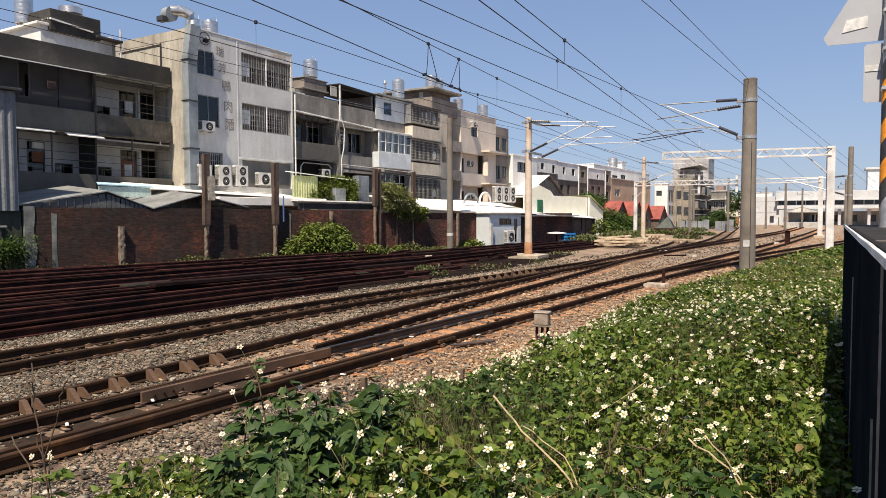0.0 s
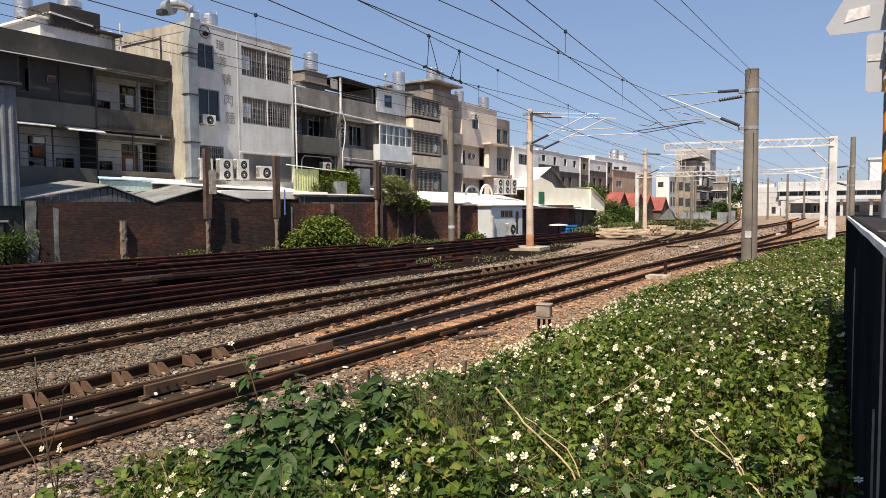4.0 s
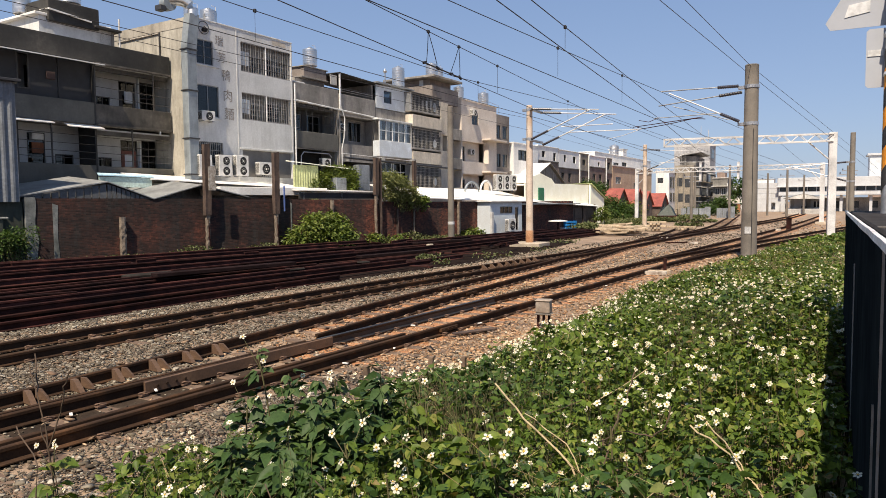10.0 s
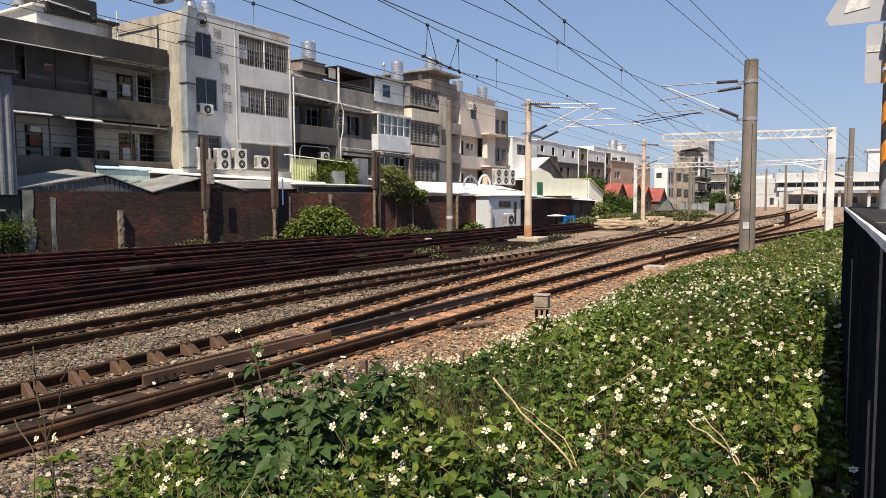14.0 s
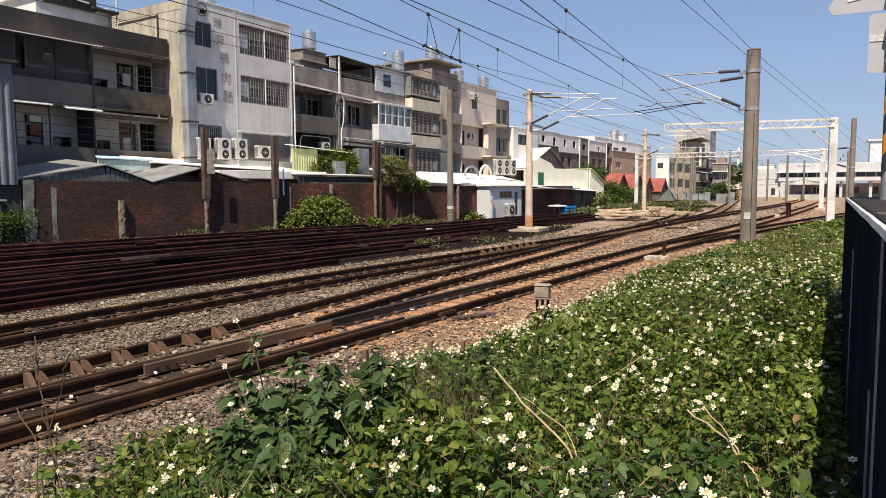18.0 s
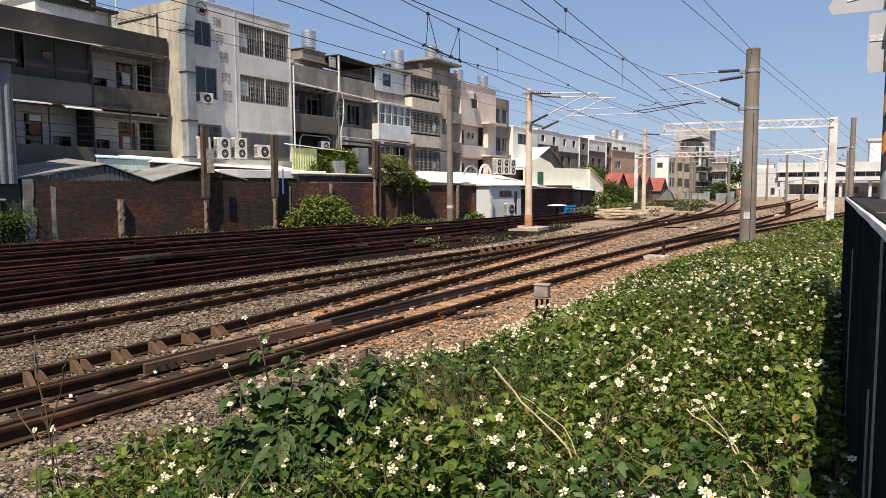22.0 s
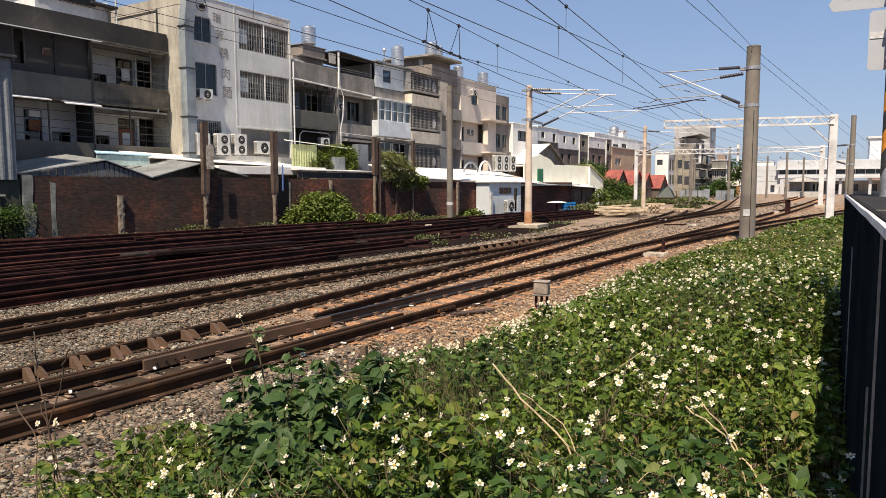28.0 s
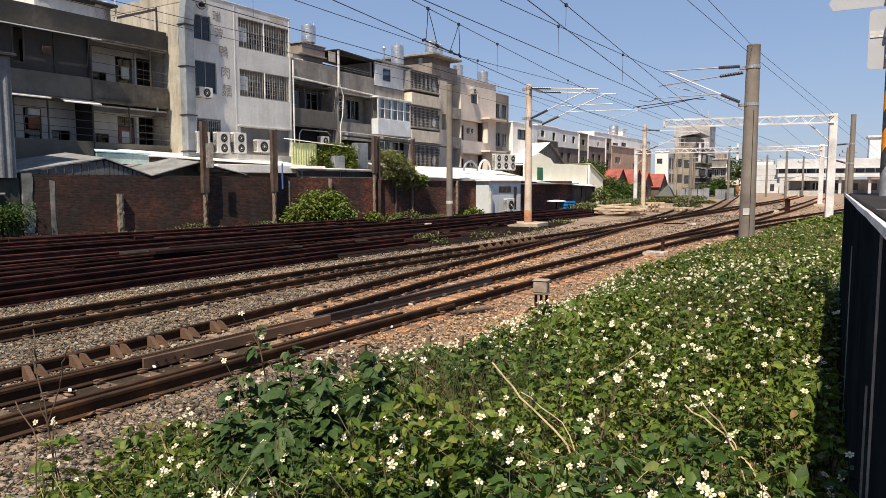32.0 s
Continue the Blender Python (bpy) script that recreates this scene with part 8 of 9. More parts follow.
def leaf_arrays(rows, seed=3):
    """rows: x, y, z, length, heading, droop; every leaf is folded along its rib."""
    r = np.asarray(rows)
    n = len(r)
    g = np.random.default_rng(seed)
    v = LEAFLET[None] * r[:, 3][:, None, None] * np.stack([np.ones(n), g.uniform(0.8, 1.45, n), g.uniform(0.3, 1.8, n)], 1)[:, None]
    ca, sa, cb, sb = np.cos(r[:, 4])[:, None], np.sin(r[:, 4])[:, None], np.cos(r[:, 5])[:, None], np.sin(r[:, 5])[:, None]
    roll = g.normal(0, 0.55, n)[:, None]
    x, y, z = v[..., 0], v[..., 1], v[..., 2]
    y, z = y * np.cos(roll) - z * np.sin(roll), y * np.sin(roll) + z * np.cos(roll)
    x, z = x * cb + z * sb, -x * sb + z * cb
    x, y = x * ca - y * sa, x * sa + y * ca
    v = np.stack([x, y, z], -1) + r[:, None, :3]
    f = LEAFLET_FACES[None] + (np.arange(n) * 7)[:, None, None]
    return v.reshape(-1, 3), f.reshape(-1, 3)


def stem_arrays(rows, sides=3):
    """rows: foot x, y, z, top x, y, z, radius."""
    r = np.asarray(rows)
    n = len(r)
    ang = np.arange(sides) * math.tau / sides
    ring = np.stack([np.cos(ang), np.sin(ang), np.zeros(sides)], -1)
    lo = r[:, None, 0:3] + ring[None] * r[:, None, 6:7]
    hi = r[:, None, 3:6] + ring[None] * r[:, None, 6:7] * 0.6
    v = np.concatenate([lo, hi], 1)
    f = np.array([(i, (i + 1) % sides, sides + (i + 1) % sides, sides + i) for i in range(sides)])
    f = f[None] + (np.arange(n) * sides * 2)[:, None, None]
    return v.reshape(-1, 3), f.reshape(-1, 4)


def flower_arrays(rows, seed=8):
    """rows: x, y, z, width, heading, tilt. White petals and, apart, the yellow discs."""
    g = np.random.default_rng(seed)
    pv, pf, dv, df = [], [], [], []
    for x, y, z, w, head, tilt in rows:
        m = Matrix.Translation((x, y, z)) @ Euler((tilt, 0, head)).to_matrix().to_4x4()
        n = int(g.integers(5, 7))
        for k in range(n):
            a = k * math.tau / n + g.uniform(-0.12, 0.12)
            l, b, up = w / 2 * g.uniform(0.85, 1.1), w * 0.17, w * g.uniform(-0.06, 0.08)
            c, s = math.cos(a), math.sin(a)
            q = [(w * 0.08, 0, 0), (l * 0.6, b, up * 0.6), (l, b * 0.5, up), (l, -b * 0.5, up), (l * 0.6, -b, up * 0.6)]
            i = len(pv)
            pv += [m @ Vector((u * c - t * s, u * s + t * c, h)) for u, t, h in q]
            pf += [(i, i + 1, i + 2), (i, i + 2, i + 3), (i, i + 3, i + 4)]
        i = len(dv)
        rr = w * 0.12
        dv += [m @ Vector((rr * math.cos(t * math.tau / 6), rr * math.sin(t * math.tau / 6), 0.002)) for t in range(6)] + [m @ Vector((0, 0, rr * 0.9))]
        df += [(i + t, i + (t + 1) % 6, i + 6) for t in range(6)]
    return pv, pf, dv, df


def weed_top(x, y):
    """Height of the weeds above the ground, uneven from clump to clump."""
    e = along(BANK_EDGE, y)
    n = noise.noise(Vector((x * 0.8, y * 0.8, 0))) + 0.6 * noise.noise(Vector((x * 2.1, y * 2.1, 5)))
    return max(0.0, (0.56 + 0.24 * n) * (0.25 + 0.75 * smooth(e - 0.1, e + 1.5, x)) * smooth(e - 0.25, e + 0.1, x) * (1 - 0.5 * smooth(8, 26, y)))


def weed_plant(g, x, y, ground, h, size, leaves, stems, density=1.0):
    """One weed: a leaning stem with whorls of three-part leaves, the most at its top."""
    lean, way = g.uniform(0, 0.28) * h, g.uniform(0, math.tau)
    tx, ty = x + lean * math.cos(way), y + lean * math.sin(way)
    stems.append((x, y, ground - 0.02, tx, ty, ground + h, 0.004 * size / 0.07))
    for k in range(max(3, int(6 * density))):
        f = 1 - 0.8 * (k / 6.0) ** 1.3 * g.uniform(0.7, 1.1)
        px, py, pz = x + (tx - x) * f, y + (ty - y) * f, ground + h * f
        turn = g.uniform(0, math.tau)
        for side in range(2):
            a = turn + side * math.pi + g.uniform(-0.3, 0.3)
            reach = size * g.uniform(0.4, 0.9)
            bx, by, bz = px + reach * math.cos(a), py + reach * math.sin(a), pz + reach * g.uniform(-0.1, 0.4)
            droop = g.normal(0.18, 0.5)
            s = size * g.uniform(0.75, 1.3)
            leaves.append((bx, by, bz, s, a, droop))
            if density > 0.6:
                leaves.append((px + reach * 0.7 * math.cos(a), py + reach * 0.7 * math.sin(a), bz, s * 0.72, a + 0.95, droop + 0.1))
                leaves.append((px + reach * 0.7 * math.cos(a), py + reach * 0.7 * math.sin(a), bz, s * 0.72, a - 0.95, droop + 0.1))
    return tx, ty, ground + h


g = np.random.default_rng(21)
leaves, dark_leaves, stems, heads = [], [], [], []
for y0, y1, per, size, dens in ((0.9, 4.5, 135, 0.06, 1.0), (4.5, 9, 108, 0.07, 1.0), (9, 15, 72, 0.082, 1.0), (15, 25, 48, 0.096, 0.7), (25, 40, 28, 0.115, 0.6), (40, 64, 7, 0.24, 0.5)):
    for _ in range(int((y1 - y0) * 6.0 * per)):
        y = g.uniform(y0, y1)
        e = along(BANK_EDGE, y)
        x = g.uniform(e - 0.25, 0.9 + 0.05 * y)
        if x > 0.085 + 0.019 * y and y < 8.5:
            continue
        h = weed_top(x, y)
        if h < 0.04:
            continue
        if x < e + 0.9 and g.uniform() < 0.45:
            continue
        dark = noise.noise(Vector((x * 0.55, y * 0.55, 9))) > 0.22
        dry = noise.noise(Vector((x * 0.7, y * 0.7, 31)))
        if y < 14 and dry > 0.28:
            for _k in range(5):
                a, ln = g.uniform(0, math.tau), h * g.uniform(0.5, 1.2)
                zz = height(x, y)
                stems.append((x + g.normal(0, 0.05), y + g.normal(0, 0.05), zz, x + 0.35 * ln * math.cos(a), y + 0.35 * ln * math.sin(a), zz + ln, 0.0022))
            if g.uniform() < 0.45:
                continue
        size_here = size * (1.3 if noise.noise(Vector((x * 1.1, y * 1.1, 55))) > 0.25 else 0.78) * g.uniform(0.75, 1.15)
        top = weed_plant(g, x, y, height(x, y), h * g.uniform(0.7, 1.2), size_here, dark_leaves if dark else leaves, stems, dens)
        bloom = 0.5 + 0.7 * (1 - smooth(e + 0.8, e + 2.4, x)) * smooth(4, 7, y) * (1 - smooth(13, 18, y)) + 0.7 * noise.noise(Vector((x * 0.8, y * 0.5, 17)))
        chance = (0.34 + 0.3 * smooth(4, 8, y)) * bloom * (1 - 0.82 * smooth(10, 19, y))
        if g.uniform() < chance:
            n = (1 if g.uniform() < 0.75 else 3) if y < 8 else int(g.integers(1, 4))
            for _k in range(n):
                dx, dy = (0, 0) if n == 1 else g.normal(0, 0.05 + 0.004 * y, 2)
                z = top[2] + g.uniform(0.02, 0.09)
                heads.append((top[0] + dx, top[1] + dy, z, g.uniform(0.026, 0.042) * (1 + max(0, y - 6) * 0.018), g.normal(0, 0.8), g.uniform(0.25, 1.25)))
                stems.append((top[0], top[1], top[2] - 0.06, top[0] + dx, top[1] + dy, z, 0.0022))
for name, rows, mat_l, lab in (("weeds", leaves, M_LEAF, "dense light green flowering weeds covering the bank"), ("weeds", dark_leaves, M_LEAF_DARK, "darker green patches of weeds on the bank")):
    v, f = leaf_arrays(rows)
    tagged(new(name, fast_mesh(name, v, f, mat_l)), lab, "weeds", kind="stuff")
v, f = stem_arrays(stems)
tagged(new("weed_stems", fast_mesh("weed_stems", v, f, M_STEM)), "thin brownish green weed stems on the bank", "stems", kind="stuff")
pv, pf, dv, df = flower_arrays(heads)
tagged(new("white_flowers", fast_mesh("white_flowers", pv, pf, M_PETAL)), "many small white daisy-like flowers among the weeds", "flowers", kind="stuff")
tagged(new("flower_discs", fast_mesh("flower_discs", dv, df, M_DISC)), "yellow centres of the white flowers", "flowers", kind="stuff")

# dry tangled stems in patches between the green
g = np.random.default_rng(52)
dry = []
for _ in range(2600):
    x, y = g.uniform(-4.2, -0.3), g.uniform(2.2, 9.5)
    w = weed_top(x, y)
    if w < 0.1 or noise.noise(Vector((x * 0.6, y * 0.6, 71))) + 0.25 * (1 - smooth(-3.4, -1.6, x)) < 0.16:
        continue
    z, a, ln = height(x, y), g.uniform(0, math.tau), g.uniform(0.15, 0.45)
    up = w * g.uniform(0.75, 1.15)
    dry.append((x, y, z + up - 0.12, x + ln * math.cos(a), y + ln * math.sin(a), z + up + g.uniform(-0.05, 0.12), g.uniform(0.0014, 0.003)))
for _ in range(2200):
    y = g.uniform(9.5, 42)
    x = g.uniform(along(BANK_EDGE, y), 0.9 + 0.05 * y)
    w = weed_top(x, y)
    if w < 0.05 or noise.noise(Vector((x * 0.5, y * 0.3, 73))) < -0.1:
        continue
    z, a, ln = height(x, y), g.uniform(0, math.tau), g.uniform(0.1, 0.35)
    up = w * g.uniform(0.9, 1.3)
    dry.append((x, y, z + up - 0.1, x + ln * math.cos(a), y + ln * math.sin(a), z + up + g.uniform(0.0, 0.14), g.uniform(0.002, 0.004) * (1 + 0.03 * y)))
v, f = stem_arrays(dry)
tagged(new("dry_stems", fast_mesh("dry_stems", v, f, M_DRYSTEM)), "tangled dry yellow-brown stems among the weeds", "stems", kind="stuff")

# tall sprigs that stand out, moving in the wind
SPRIGS = []


def sprig(x, y, h, size, seed, flowers=3, leaf=M_CLUMP, thick=3):
    g = np.random.default_rng(seed)
    z0 = height(x, y)
    t = thing("tall_weed", pose(x, y, z0), "tall leafy weed with a few white flowers swaying over the bank", "weed", "tall weeds")
    lv, st, hd = [], [], []
    lean = g.normal(0, 0.06, 2)
    joints = [Vector((lean[0] * f * f * h, lean[1] * f * f * h, h * f)) for f in np.linspace(0, 1, 11)]
    part("stem", S().path(joints, 0.005, 5), M_STEM, t)
    for k in range(3 if thick < 5 else 1, 11):
        p = joints[k]
        for side in range(thick if 2 < k < 10 else 2):
            a = g.uniform(0, math.tau)
            s = size * g.uniform(0.8, 1.3)
            d = g.uniform(-0.3, 0.6)
            r = (0.05 if thick < 5 else 0.11 * (1.25 - k / 10)) * g.uniform(0.5, 1.4)
            bx, by, bz = p.x + r * math.cos(a), p.y + r * math.sin(a), p.z + g.uniform(-0.02, 0.03)
            for off, sc in ((0, 1), (0.9, 0.75), (-0.9, 0.75)):
                lv.append((bx, by, bz, s * sc, a + off, d))
    v, f = leaf_arrays(lv, seed)
    for k in range(0, len(lv), 3):
        part("leaf", fast_mesh("leaf", v[k * 7:k * 7 + 21], f[:18], leaf), None, t)
    for k in range(flowers):
        a = g.uniform(0, math.tau)
        q = joints[-1] + Vector((0.09 * math.cos(a), 0.09 * math.sin(a), g.uniform(-0.06, 0.14)))
        part("flower_stalk", S().tube(joints[-2], q, 0.0025, 0.002, 4), M_STEM, t)
        pv, pf, dv, df = flower_arrays([(q.x, q.y, q.z, g.uniform(0.036, 0.048), g.normal(0, 0.7), g.uniform(0.2, 1.2))], seed + k)
        fl_ = part("flower", fast_mesh("flower", pv, pf, M_PETAL), None, t, "white petals")
        part("disc", fast_mesh("disc", dv, df, M_DISC), None, fl_, "yellow centre")
    SPRIGS.append(t)


for n, (x, y, h, size, fl_n, leaf, thick) in enumerate((
        (-2.98, 3.36, 1.27, 0.085, 3, M_CLUMP, 5), (-2.87, 3.42, 1.08, 0.1, 1, M_CLUMP, 9), (-2.62, 3.4, 1.0, 0.11, 1, M_CLUMP, 9), (-3.14, 3.2, 1.02, 0.1, 2, M_CLUMP, 8), (-2.75, 3.1, 0.92, 0.12, 2, M_CLUMP, 9),
        (-2.45, 3.15, 0.9, 0.12, 1, M_CLUMP, 9), (-2.95, 2.9, 0.8, 0.12, 2, M_CLUMP, 8), (-2.3, 3.55, 0.98, 0.11, 1, M_CLUMP, 8), (-2.6, 2.85, 0.78, 0.13, 1, M_CLUMP, 9), (-3.2, 3.5, 0.9, 0.1, 2, M_CLUMP, 7), (-2.5, 3.7, 0.95, 0.1, 1, M_CLUMP, 8),
        (-2.15, 3.2, 0.86, 0.11, 1, M_CLUMP, 8), (-2.35, 2.7, 0.7, 0.12, 1, M_CLUMP, 8), (-2.8, 3.7, 0.98, 0.1, 1, M_CLUMP, 7), (-3.05, 2.65, 0.62, 0.1, 3, M_LEAF, 6), (-3.35, 2.8, 0.6, 0.085, 3, M_LEAF, 5), (-3.45, 3.15, 0.62, 0.08, 3, M_LEAF, 5),
        (-4.0, 2.5, 0.9, 0.1, 4, M_LEAF, 3), (-3.92, 2.42, 0.72, 0.07, 2, M_LEAF_DARK, 3), (-4.25, 2.55, 0.6, 0.06, 1, M_LEAF, 3), (-1.9, 2.7, 0.76, 0.06, 3, M_LEAF, 4),
        (-1.5, 2.4, 0.72, 0.05, 3, M_LEAF, 4), (-1.1, 2.6, 0.72, 0.05, 3, M_LEAF, 3), (-2.0, 3.4, 0.76, 0.09, 2, M_LEAF, 5), (-0.75, 3.0, 0.72, 0.05, 3, M_LEAF, 3), (-0.5, 4.0, 0.7, 0.06, 2, M_LEAF, 3), (-1.9, 3.0, 0.72, 0.08, 3, M_LEAF, 5))):
    sprig(x, y, h, size, 40 + n, fl_n, leaf, thick)


# dry stalks lying across the weeds
def dry_stalk(points, r, label="pale dry broken stalk leaning across the weeds", material=M_STRAW):
    o = Vector(points[0])
    t = thing("dry_stalk", pose(*o), label, "stalk", "dry stalks")
    pts = [Vector(p) - o for p in points]
    fine = []
    for p, q in zip(pts, pts[1:]):
        for k in range(4):
            fine.append(p.lerp(q, k / 4) + Vector((random.uniform(-1, 1), random.uniform(-1, 1), random.uniform(-1, 1))) * 0.006)
    fine.append(pts[-1])
    part("stalk", S().path(fine, r, 6), material, t)
    return t


dry_stalk([(-1.44, 3.27, 1.57), (-1.19, 3.05, 1.49), (-0.9, 2.86, 1.37), (-0.76, 2.82, 1.1)], 0.0048)
dry_stalk([(-1.23, 3.15, 1.48), (-0.98, 3.04, 1.4), (-0.84, 2.95, 1.2)], 0.0028)
dry_stalk([(-0.78, 3.5, 1.66), (-0.79, 3.38, 1.54), (-0.8, 3.14, 1.47), (-0.82, 2.9, 1.2)], 0.0035, "thin brown dry stalk standing in the weeds", M_TWIG)
dry_stalk([(-0.46, 3.1, 1.54), (-0.28, 2.97, 1.49), (-0.09, 2.84, 1.3)], 0.004)
dry_stalk([(-0.85, 3.07, 1.42), (-0.73, 3.07, 1.49), (-0.61, 3.08, 1.48), (-0.56, 3.06, 1.52), (-0.54, 3.06, 1.56), (-0.54, 3.12, 1.61)], 0.0035, "dark hooked dry twig in the weeds", M_TWIG)
dry_stalk([(-0.39, 3.14, 1.56), (-0.23, 2.88, 1.48), (-0.17, 2.8, 1.3)], 0.003)
dry_stalk([(-4.23, 2.45, 1.19), (-3.91, 2.38, 1.03), (-3.85, 2.3, 0.4)], 0.004, "thin dry stalk at the edge of the ballast", M_TWIG)
for pts in ([(-3.93, 2.5, 0.7), (-4.02, 2.5, 1.2), (-4.09, 2.5, 1.38), (-4.18, 2.52, 1.55)], [(-4.0, 2.5, 1.05), (-3.9, 2.52, 1.3), (-3.82, 2.5, 1.47), (-3.72, 2.48, 1.58)], [(-3.85, 2.5, 0.6), (-3.98, 2.5, 1.0), (-4.03, 2.48, 1.2)], [(-4.09, 2.5, 1.38), (-4.15, 2.55, 1.42), (-4.25, 2.6, 1.6)]):
    dry_stalk(pts, 0.0042, "thin dark leafless twig at the edge of the ballast", M_TWIG)
gs_ = np.random.default_rng(31)
for k in range(34):
    x, y = gs_.uniform(-3.2, -0.15), gs_.uniform(2.2, 7.0)
    z = height(x, y) + weed_top(x, y)
    a, ln = gs_.uniform(0, math.tau), gs_.uniform(0.25, 0.6)
    p = Vector((x, y, z + 0.06))
    q = p + Vector((math.cos(a) * ln, math.sin(a) * ln, gs_.uniform(-0.35, -0.1)))
    dry_stalk([q - Vector((0, 0, 0.4)), q, p], gs_.uniform(0.0018, 0.0032), "thin dry brown stem among the weeds", M_TWIG if k % 3 else M_STRAW)


# ---- bushes, creepers and grass along the wall ----
def bush(m, blobs, count, size, label, seed, material=M_BUSH, name="bush", category="bush"):
    """A shrub: limbs to each clump, and a crown of single leaves round the clumps (x, y, z, radius)."""
    g = np.random.default_rng(seed)
    t = thing(name, m, label, category, "bushes along the line")
    for x, y, z, r in blobs:
        part("limb", S().path([(0.1 * x, 0.1 * y, 0), (x * 0.45, y * 0.45, z * 0.55), (x, y, z)], 0.03, 5), M_STEM, t)
    rows = []
    total = sum(r ** 2 for *_, r in blobs)
    for x, y, z, r in blobs:
        for _ in range(int(count * r * r / total)):
            d = g.normal(0, 1, 3)
            d /= np.linalg.norm(d)
            k = r * g.uniform(0.5, 1.0) * (1.05 + 0.55 * noise.noise(Vector((d[0] * 2.2 + x * 3, d[1] * 2.2, d[2] * 2.2 + z * 3))))
            if g.uniform() < 0.06:
                k *= 1.3
            pz = z + d[2] * k * 0.85
            if pz < 0.03:
                continue
            rows.append((x + d[0] * k, y + d[1] * k, pz, size * g.uniform(0.7, 1.4), math.atan2(d[1], d[0]) + g.uniform(-0.8, 0.8), g.uniform(-0.5, 0.8)))
    v, f = leaf_arrays(rows, seed)
    part("crown", fast_mesh("crown", v, f, material), None, t)
    return t


def blobs_box(n, w, d, h, r, seed):
    g = np.random.default_rng(seed)
    return [(g.uniform(-w, w), g.uniform(-d, d), h * g.uniform(0.3, 1.0), r * g.uniform(0.6, 1.2)) for _ in range(n)]


bush(wall_pose(14.6, 1.1), [(-1.2, 0, 0.9, 0.8), (0, -0.1, 1.3, 0.95), (1.1, 0.1, 1.1, 0.9), (0.3, -0.4, 0.7, 0.9), (-0.5, 0.2, 1.6, 0.6), (1.8, 0, 0.6, 0.7), (-1.9, 0, 0.5, 0.6), (0.9, 0, 1.75, 0.5)], 6500, 0.17, "round green bush growing against the brick wall", 1)
bush(wall_pose(20.0, -3.5, 3.4), [(-2.2, 0, 0.5, 0.55), (-1.4, 0.1, 0.9, 0.7), (-0.5, 0, 1.1, 0.75), (0.3, 0.1, 1.2, 0.75), (1.1, 0, 1.1, 0.7), (-0.9, -0.2, 0.4, 0.6), (0.8, -0.2, 0.4, 0.7), (1.5, 0.1, 0.6, 0.5)], 8000, 0.13, "green bush growing on the shed roof", 2)
bush(wall_pose(22.6, 0.0, 2.0), [(-1.6, -0.2, 2.3, 0.55), (-0.9, -0.2, 2.0, 0.7), (-0.2, -0.1, 1.6, 0.75), (0.5, 0, 1.2, 0.75), (1.1, 0.05, 0.8, 0.6), (-1.3, 0, 1.2, 0.6), (-0.5, 0.1, 0.9, 0.65), (0.4, 0.1, 0.5, 0.5), (-1.7, -0.1, 1.7, 0.4)], 9000, 0.12, "olive green creeper hanging over the wall top", 3, island_mat("creeper_leaf", [(0, (0.14, 0.165, 0.055)), (0.6, (0.24, 0.26, 0.095)), (1, (0.36, 0.36, 0.15))], 0.7, 40, trans=0.35), "creeper", "creeper")
bush(wall_pose(23.8, 0.25, 2.0), blobs_box(5, 0.6, 0.2, 0.9, 0.5, 4), 520, 0.2, "green creeper clinging to an old post", 4, M_BUSH, "creeper", "creeper")
bush(wall_pose(30.0, 0.6, 0), blobs_box(5, 1.2, 0.2, 0.5, 0.4, 5), 420, 0.2, "low weeds at the foot of the wall", 5)
bush(wall_pose(20.8, 0.5, 0), blobs_box(5, 1.4, 0.2, 0.5, 0.38, 6), 360, 0.2, "low weeds at the foot of the wall", 6)
bush(wall_pose(-1.2, 0.7, 0), blobs_box(8, 0.5, 0.3, 1.8, 0.5, 7), 2600, 0.085, "dark green creeper on the wall end", 7, M_LEAF_DARK, "creeper", "creeper")
bush(wall_pose(50.2, 0.8, 0), blobs_box(6, 0.5, 0.3, 2.2, 0.5, 8), 600, 0.22, "green creeper on the shed corner", 8, M_BUSH, "creeper", "creeper")
bush(pose(-22.3, 87, 0), [(-3.6, 1, 4.1, 1.3), (-2.8, 0, 3.4, 1.4), (-3.4, -1, 2.2, 1.5), (-1.6, 0, 2.6, 1.3), (-0.6, 0.5, 2.4, 1.2), (0.6, 0, 2.0, 1.2), (1.6, 0, 1.5, 1.1), (2.4, 0.4, 1.1, 0.9), (-1.8, -1.2, 1.3, 1.4), (0.2, -1.2, 1.0, 1.2), (1.5, -1, 0.7, 0.9), (-3.2, -1.6, 0.9, 1.2)], 15000, 0.2, "large round green shrubs beside the cream shed", 9, M_LEAF_DARK)
bush(pose(-25.0, 98, 0), blobs_box(14, 2.6, 2.0, 1.9, 1.2, 10), 5000, 0.24, "large green shrubs by the red-roofed houses", 10)
bush(pose(-26.0, 92, 0), blobs_box(9, 0.9, 1.2, 5.0, 1.0, 14), 4500, 0.22, "tall green tree behind the shrubs", 14, M_LEAF_DARK, "tree", "tree")
bush(pose(-17.0, 124, 0), blobs_box(10, 2.4, 1.5, 1.9, 0.9, 11), 3000, 0.24, "tangled green shrubs by the sheet fence", 11, M_LEAF_DARK)
bush(pose(-14.6, 136, 0), blobs_box(10, 1.6, 1.5, 3.0, 1.2, 12), 1800, 0.35, "green shrubs at the end of the yard", 12, M_LEAF_DARK)
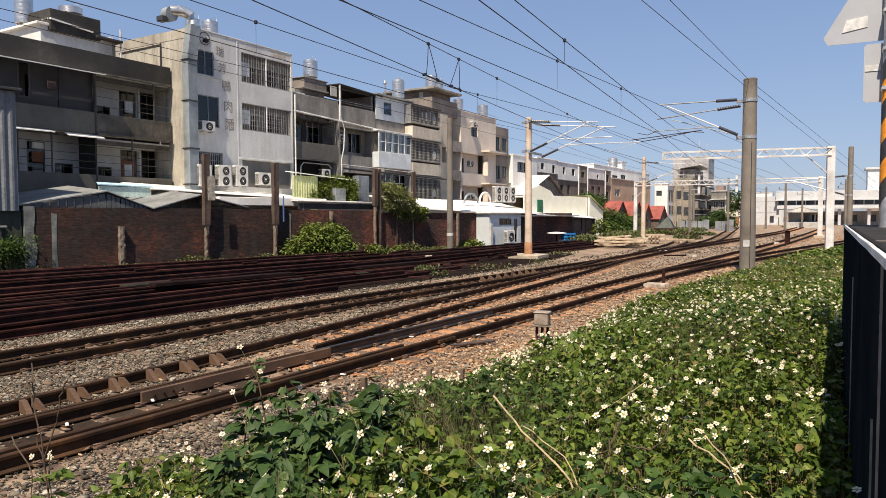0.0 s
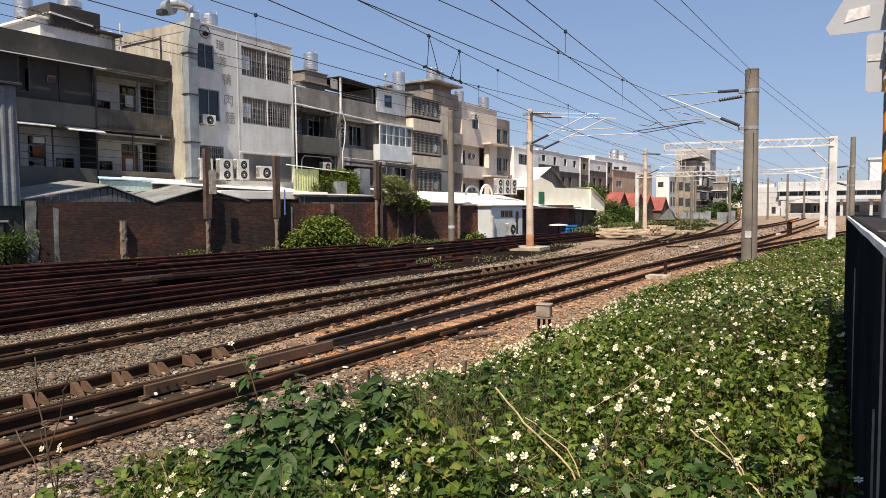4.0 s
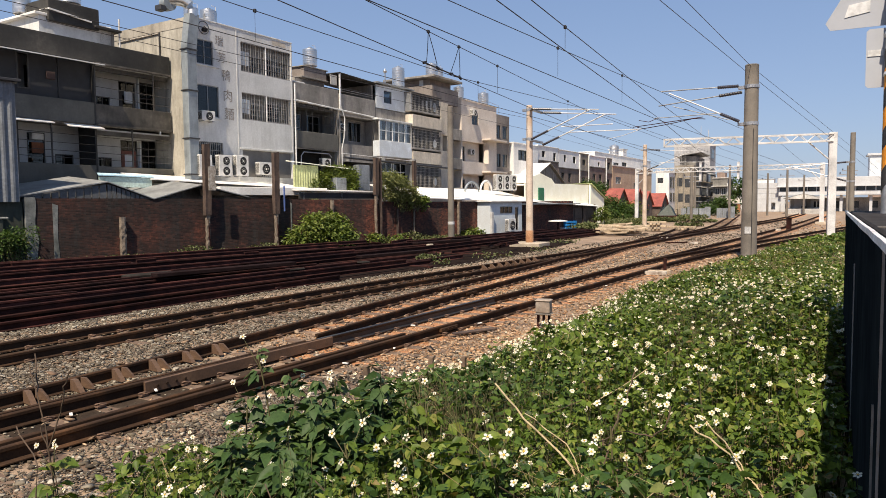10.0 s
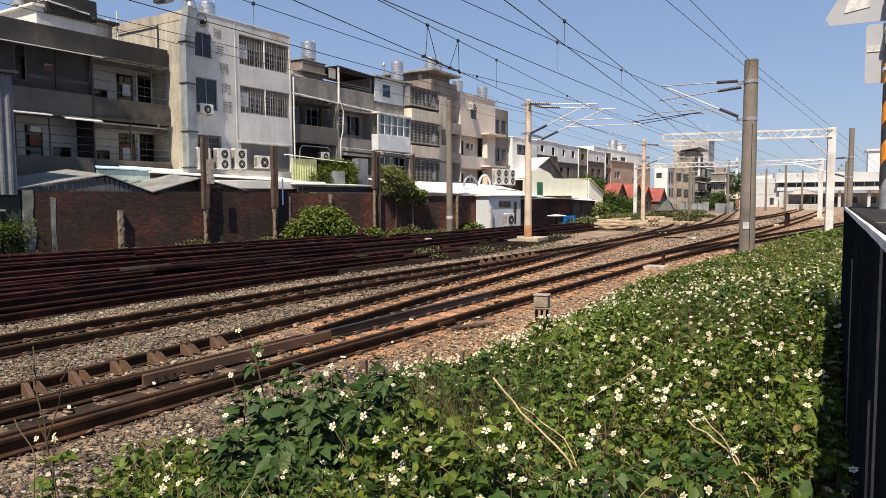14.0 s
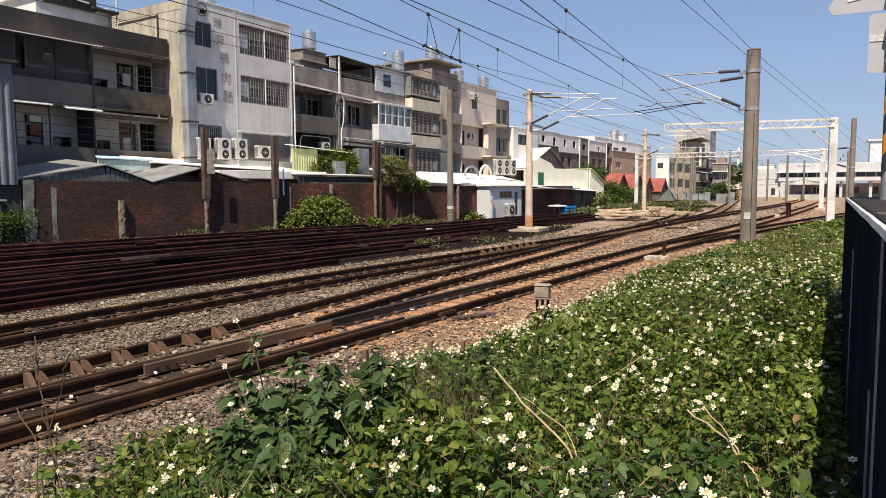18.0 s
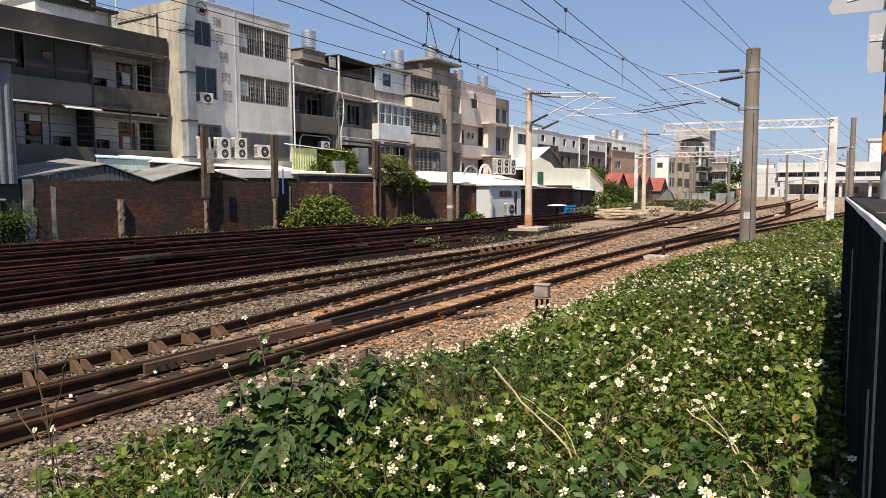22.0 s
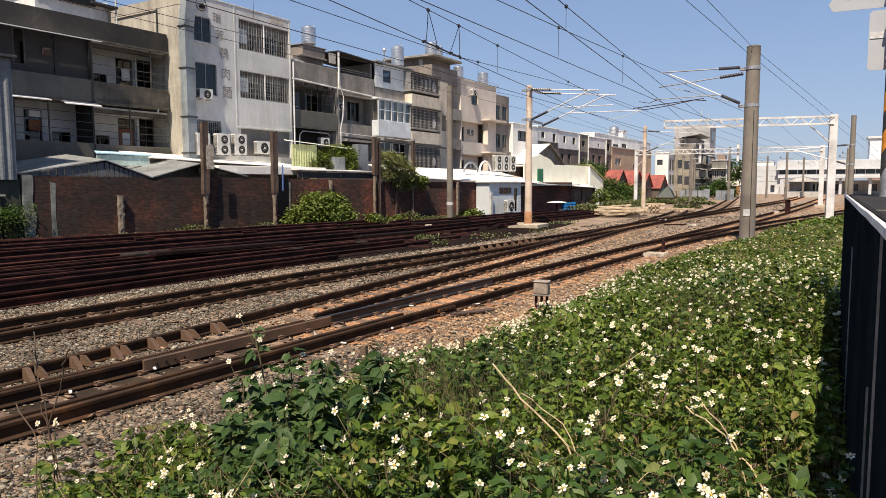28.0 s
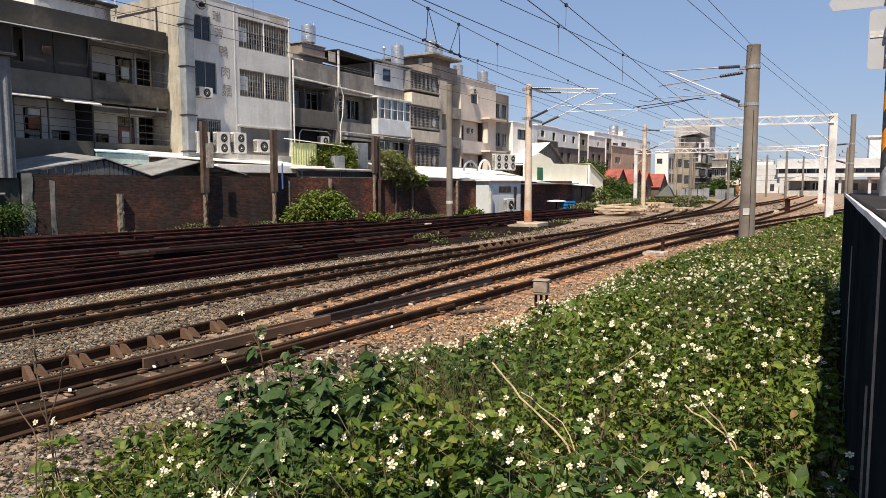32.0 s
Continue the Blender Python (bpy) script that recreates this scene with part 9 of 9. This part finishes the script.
bush(pose(-13.8, 150, 0), blobs_box(9, 1.6, 1.6, 7.5, 1.6, 15), 1200, 0.5, "dark tree beyond the yard", 15, M_LEAF_DARK, "tree", "tree")
g = np.random.default_rng(77)
rows = []
for _ in range(9000):
    s_ = g.uniform(-1, 33)
    off = 0.15 + abs(g.normal(0, 0.45))
    p = W0 + WDIR * s_ + Vector((WDIR.y, -WDIR.x)) * off
    n = noise.noise(Vector((s_ * 0.5, 0, 2)))
    if n < -0.15:
        continue
    rows.append((p.x, p.y, g.uniform(0, 0.3 + 0.7 * max(0, n)), 0.11 * g.uniform(0.6, 1.4), g.uniform(0, math.tau), g.uniform(-1.2, 0.3)))
for cx, cy, r, n in ((-17.6, 24.6, 0.5, 120), (-15.2, 27.2, 0.6, 160), (-13.0, 29.4, 1.0, 90), (-12.2, 34.0, 0.9, 60), (-13.5, 25.2, 0.35, 70), (-20.5, 64.0, 3.0, 1500), (-21.0, 74.0, 3.0, 2200), (-20.5, 83, 4.0, 3500), (-16.5, 70, 1.6, 600), (-12.2, 92, 1.6, 700), (-11.5, 76, 1.4, 400), (-13.6, 41.5, 1.0, 120), (-17.5, 94, 3.0, 2500), (-17.0, 106, 3.5, 2000)):
    for _ in range(n):
        a, d = g.uniform(0, math.tau), r * math.sqrt(g.uniform())
        rows.append((cx + d * math.cos(a), cy + d * math.sin(a), 0.02 + g.uniform(0, 0.25 + 0.3 * (r > 2)), (0.13 if cy < 50 else 0.26) * g.uniform(0.6, 1.3), g.uniform(0, math.tau), g.uniform(-1.3, 0.2)))
v, f = leaf_arrays(rows, 5)
tagged(new("yard_weeds", fast_mesh("yard_weeds", v, f, M_YARDWEED)), "yellow-green weeds at the wall foot and between the rails", "weeds", kind="stuff")


# ---- what moves: the tall weeds in the wind ----
def motions():
    for n, t in enumerate(SPRIGS):
        base = t.matrix_basis.copy()
        rows = []
        for k in range(41):
            s = k * 0.8
            gust = 0.6 + 0.4 * math.sin(s * 0.37 + n * 0.3)
            a = 2.6 * gust * math.sin(s * 1.9 + n * 1.3)
            b = 1.8 * gust * math.sin(s * 1.3 + n * 2.1)
            rows.append((s, base @ pose(0, 0, 0, a, b, 0)))
        walk(t, rows)


motions()
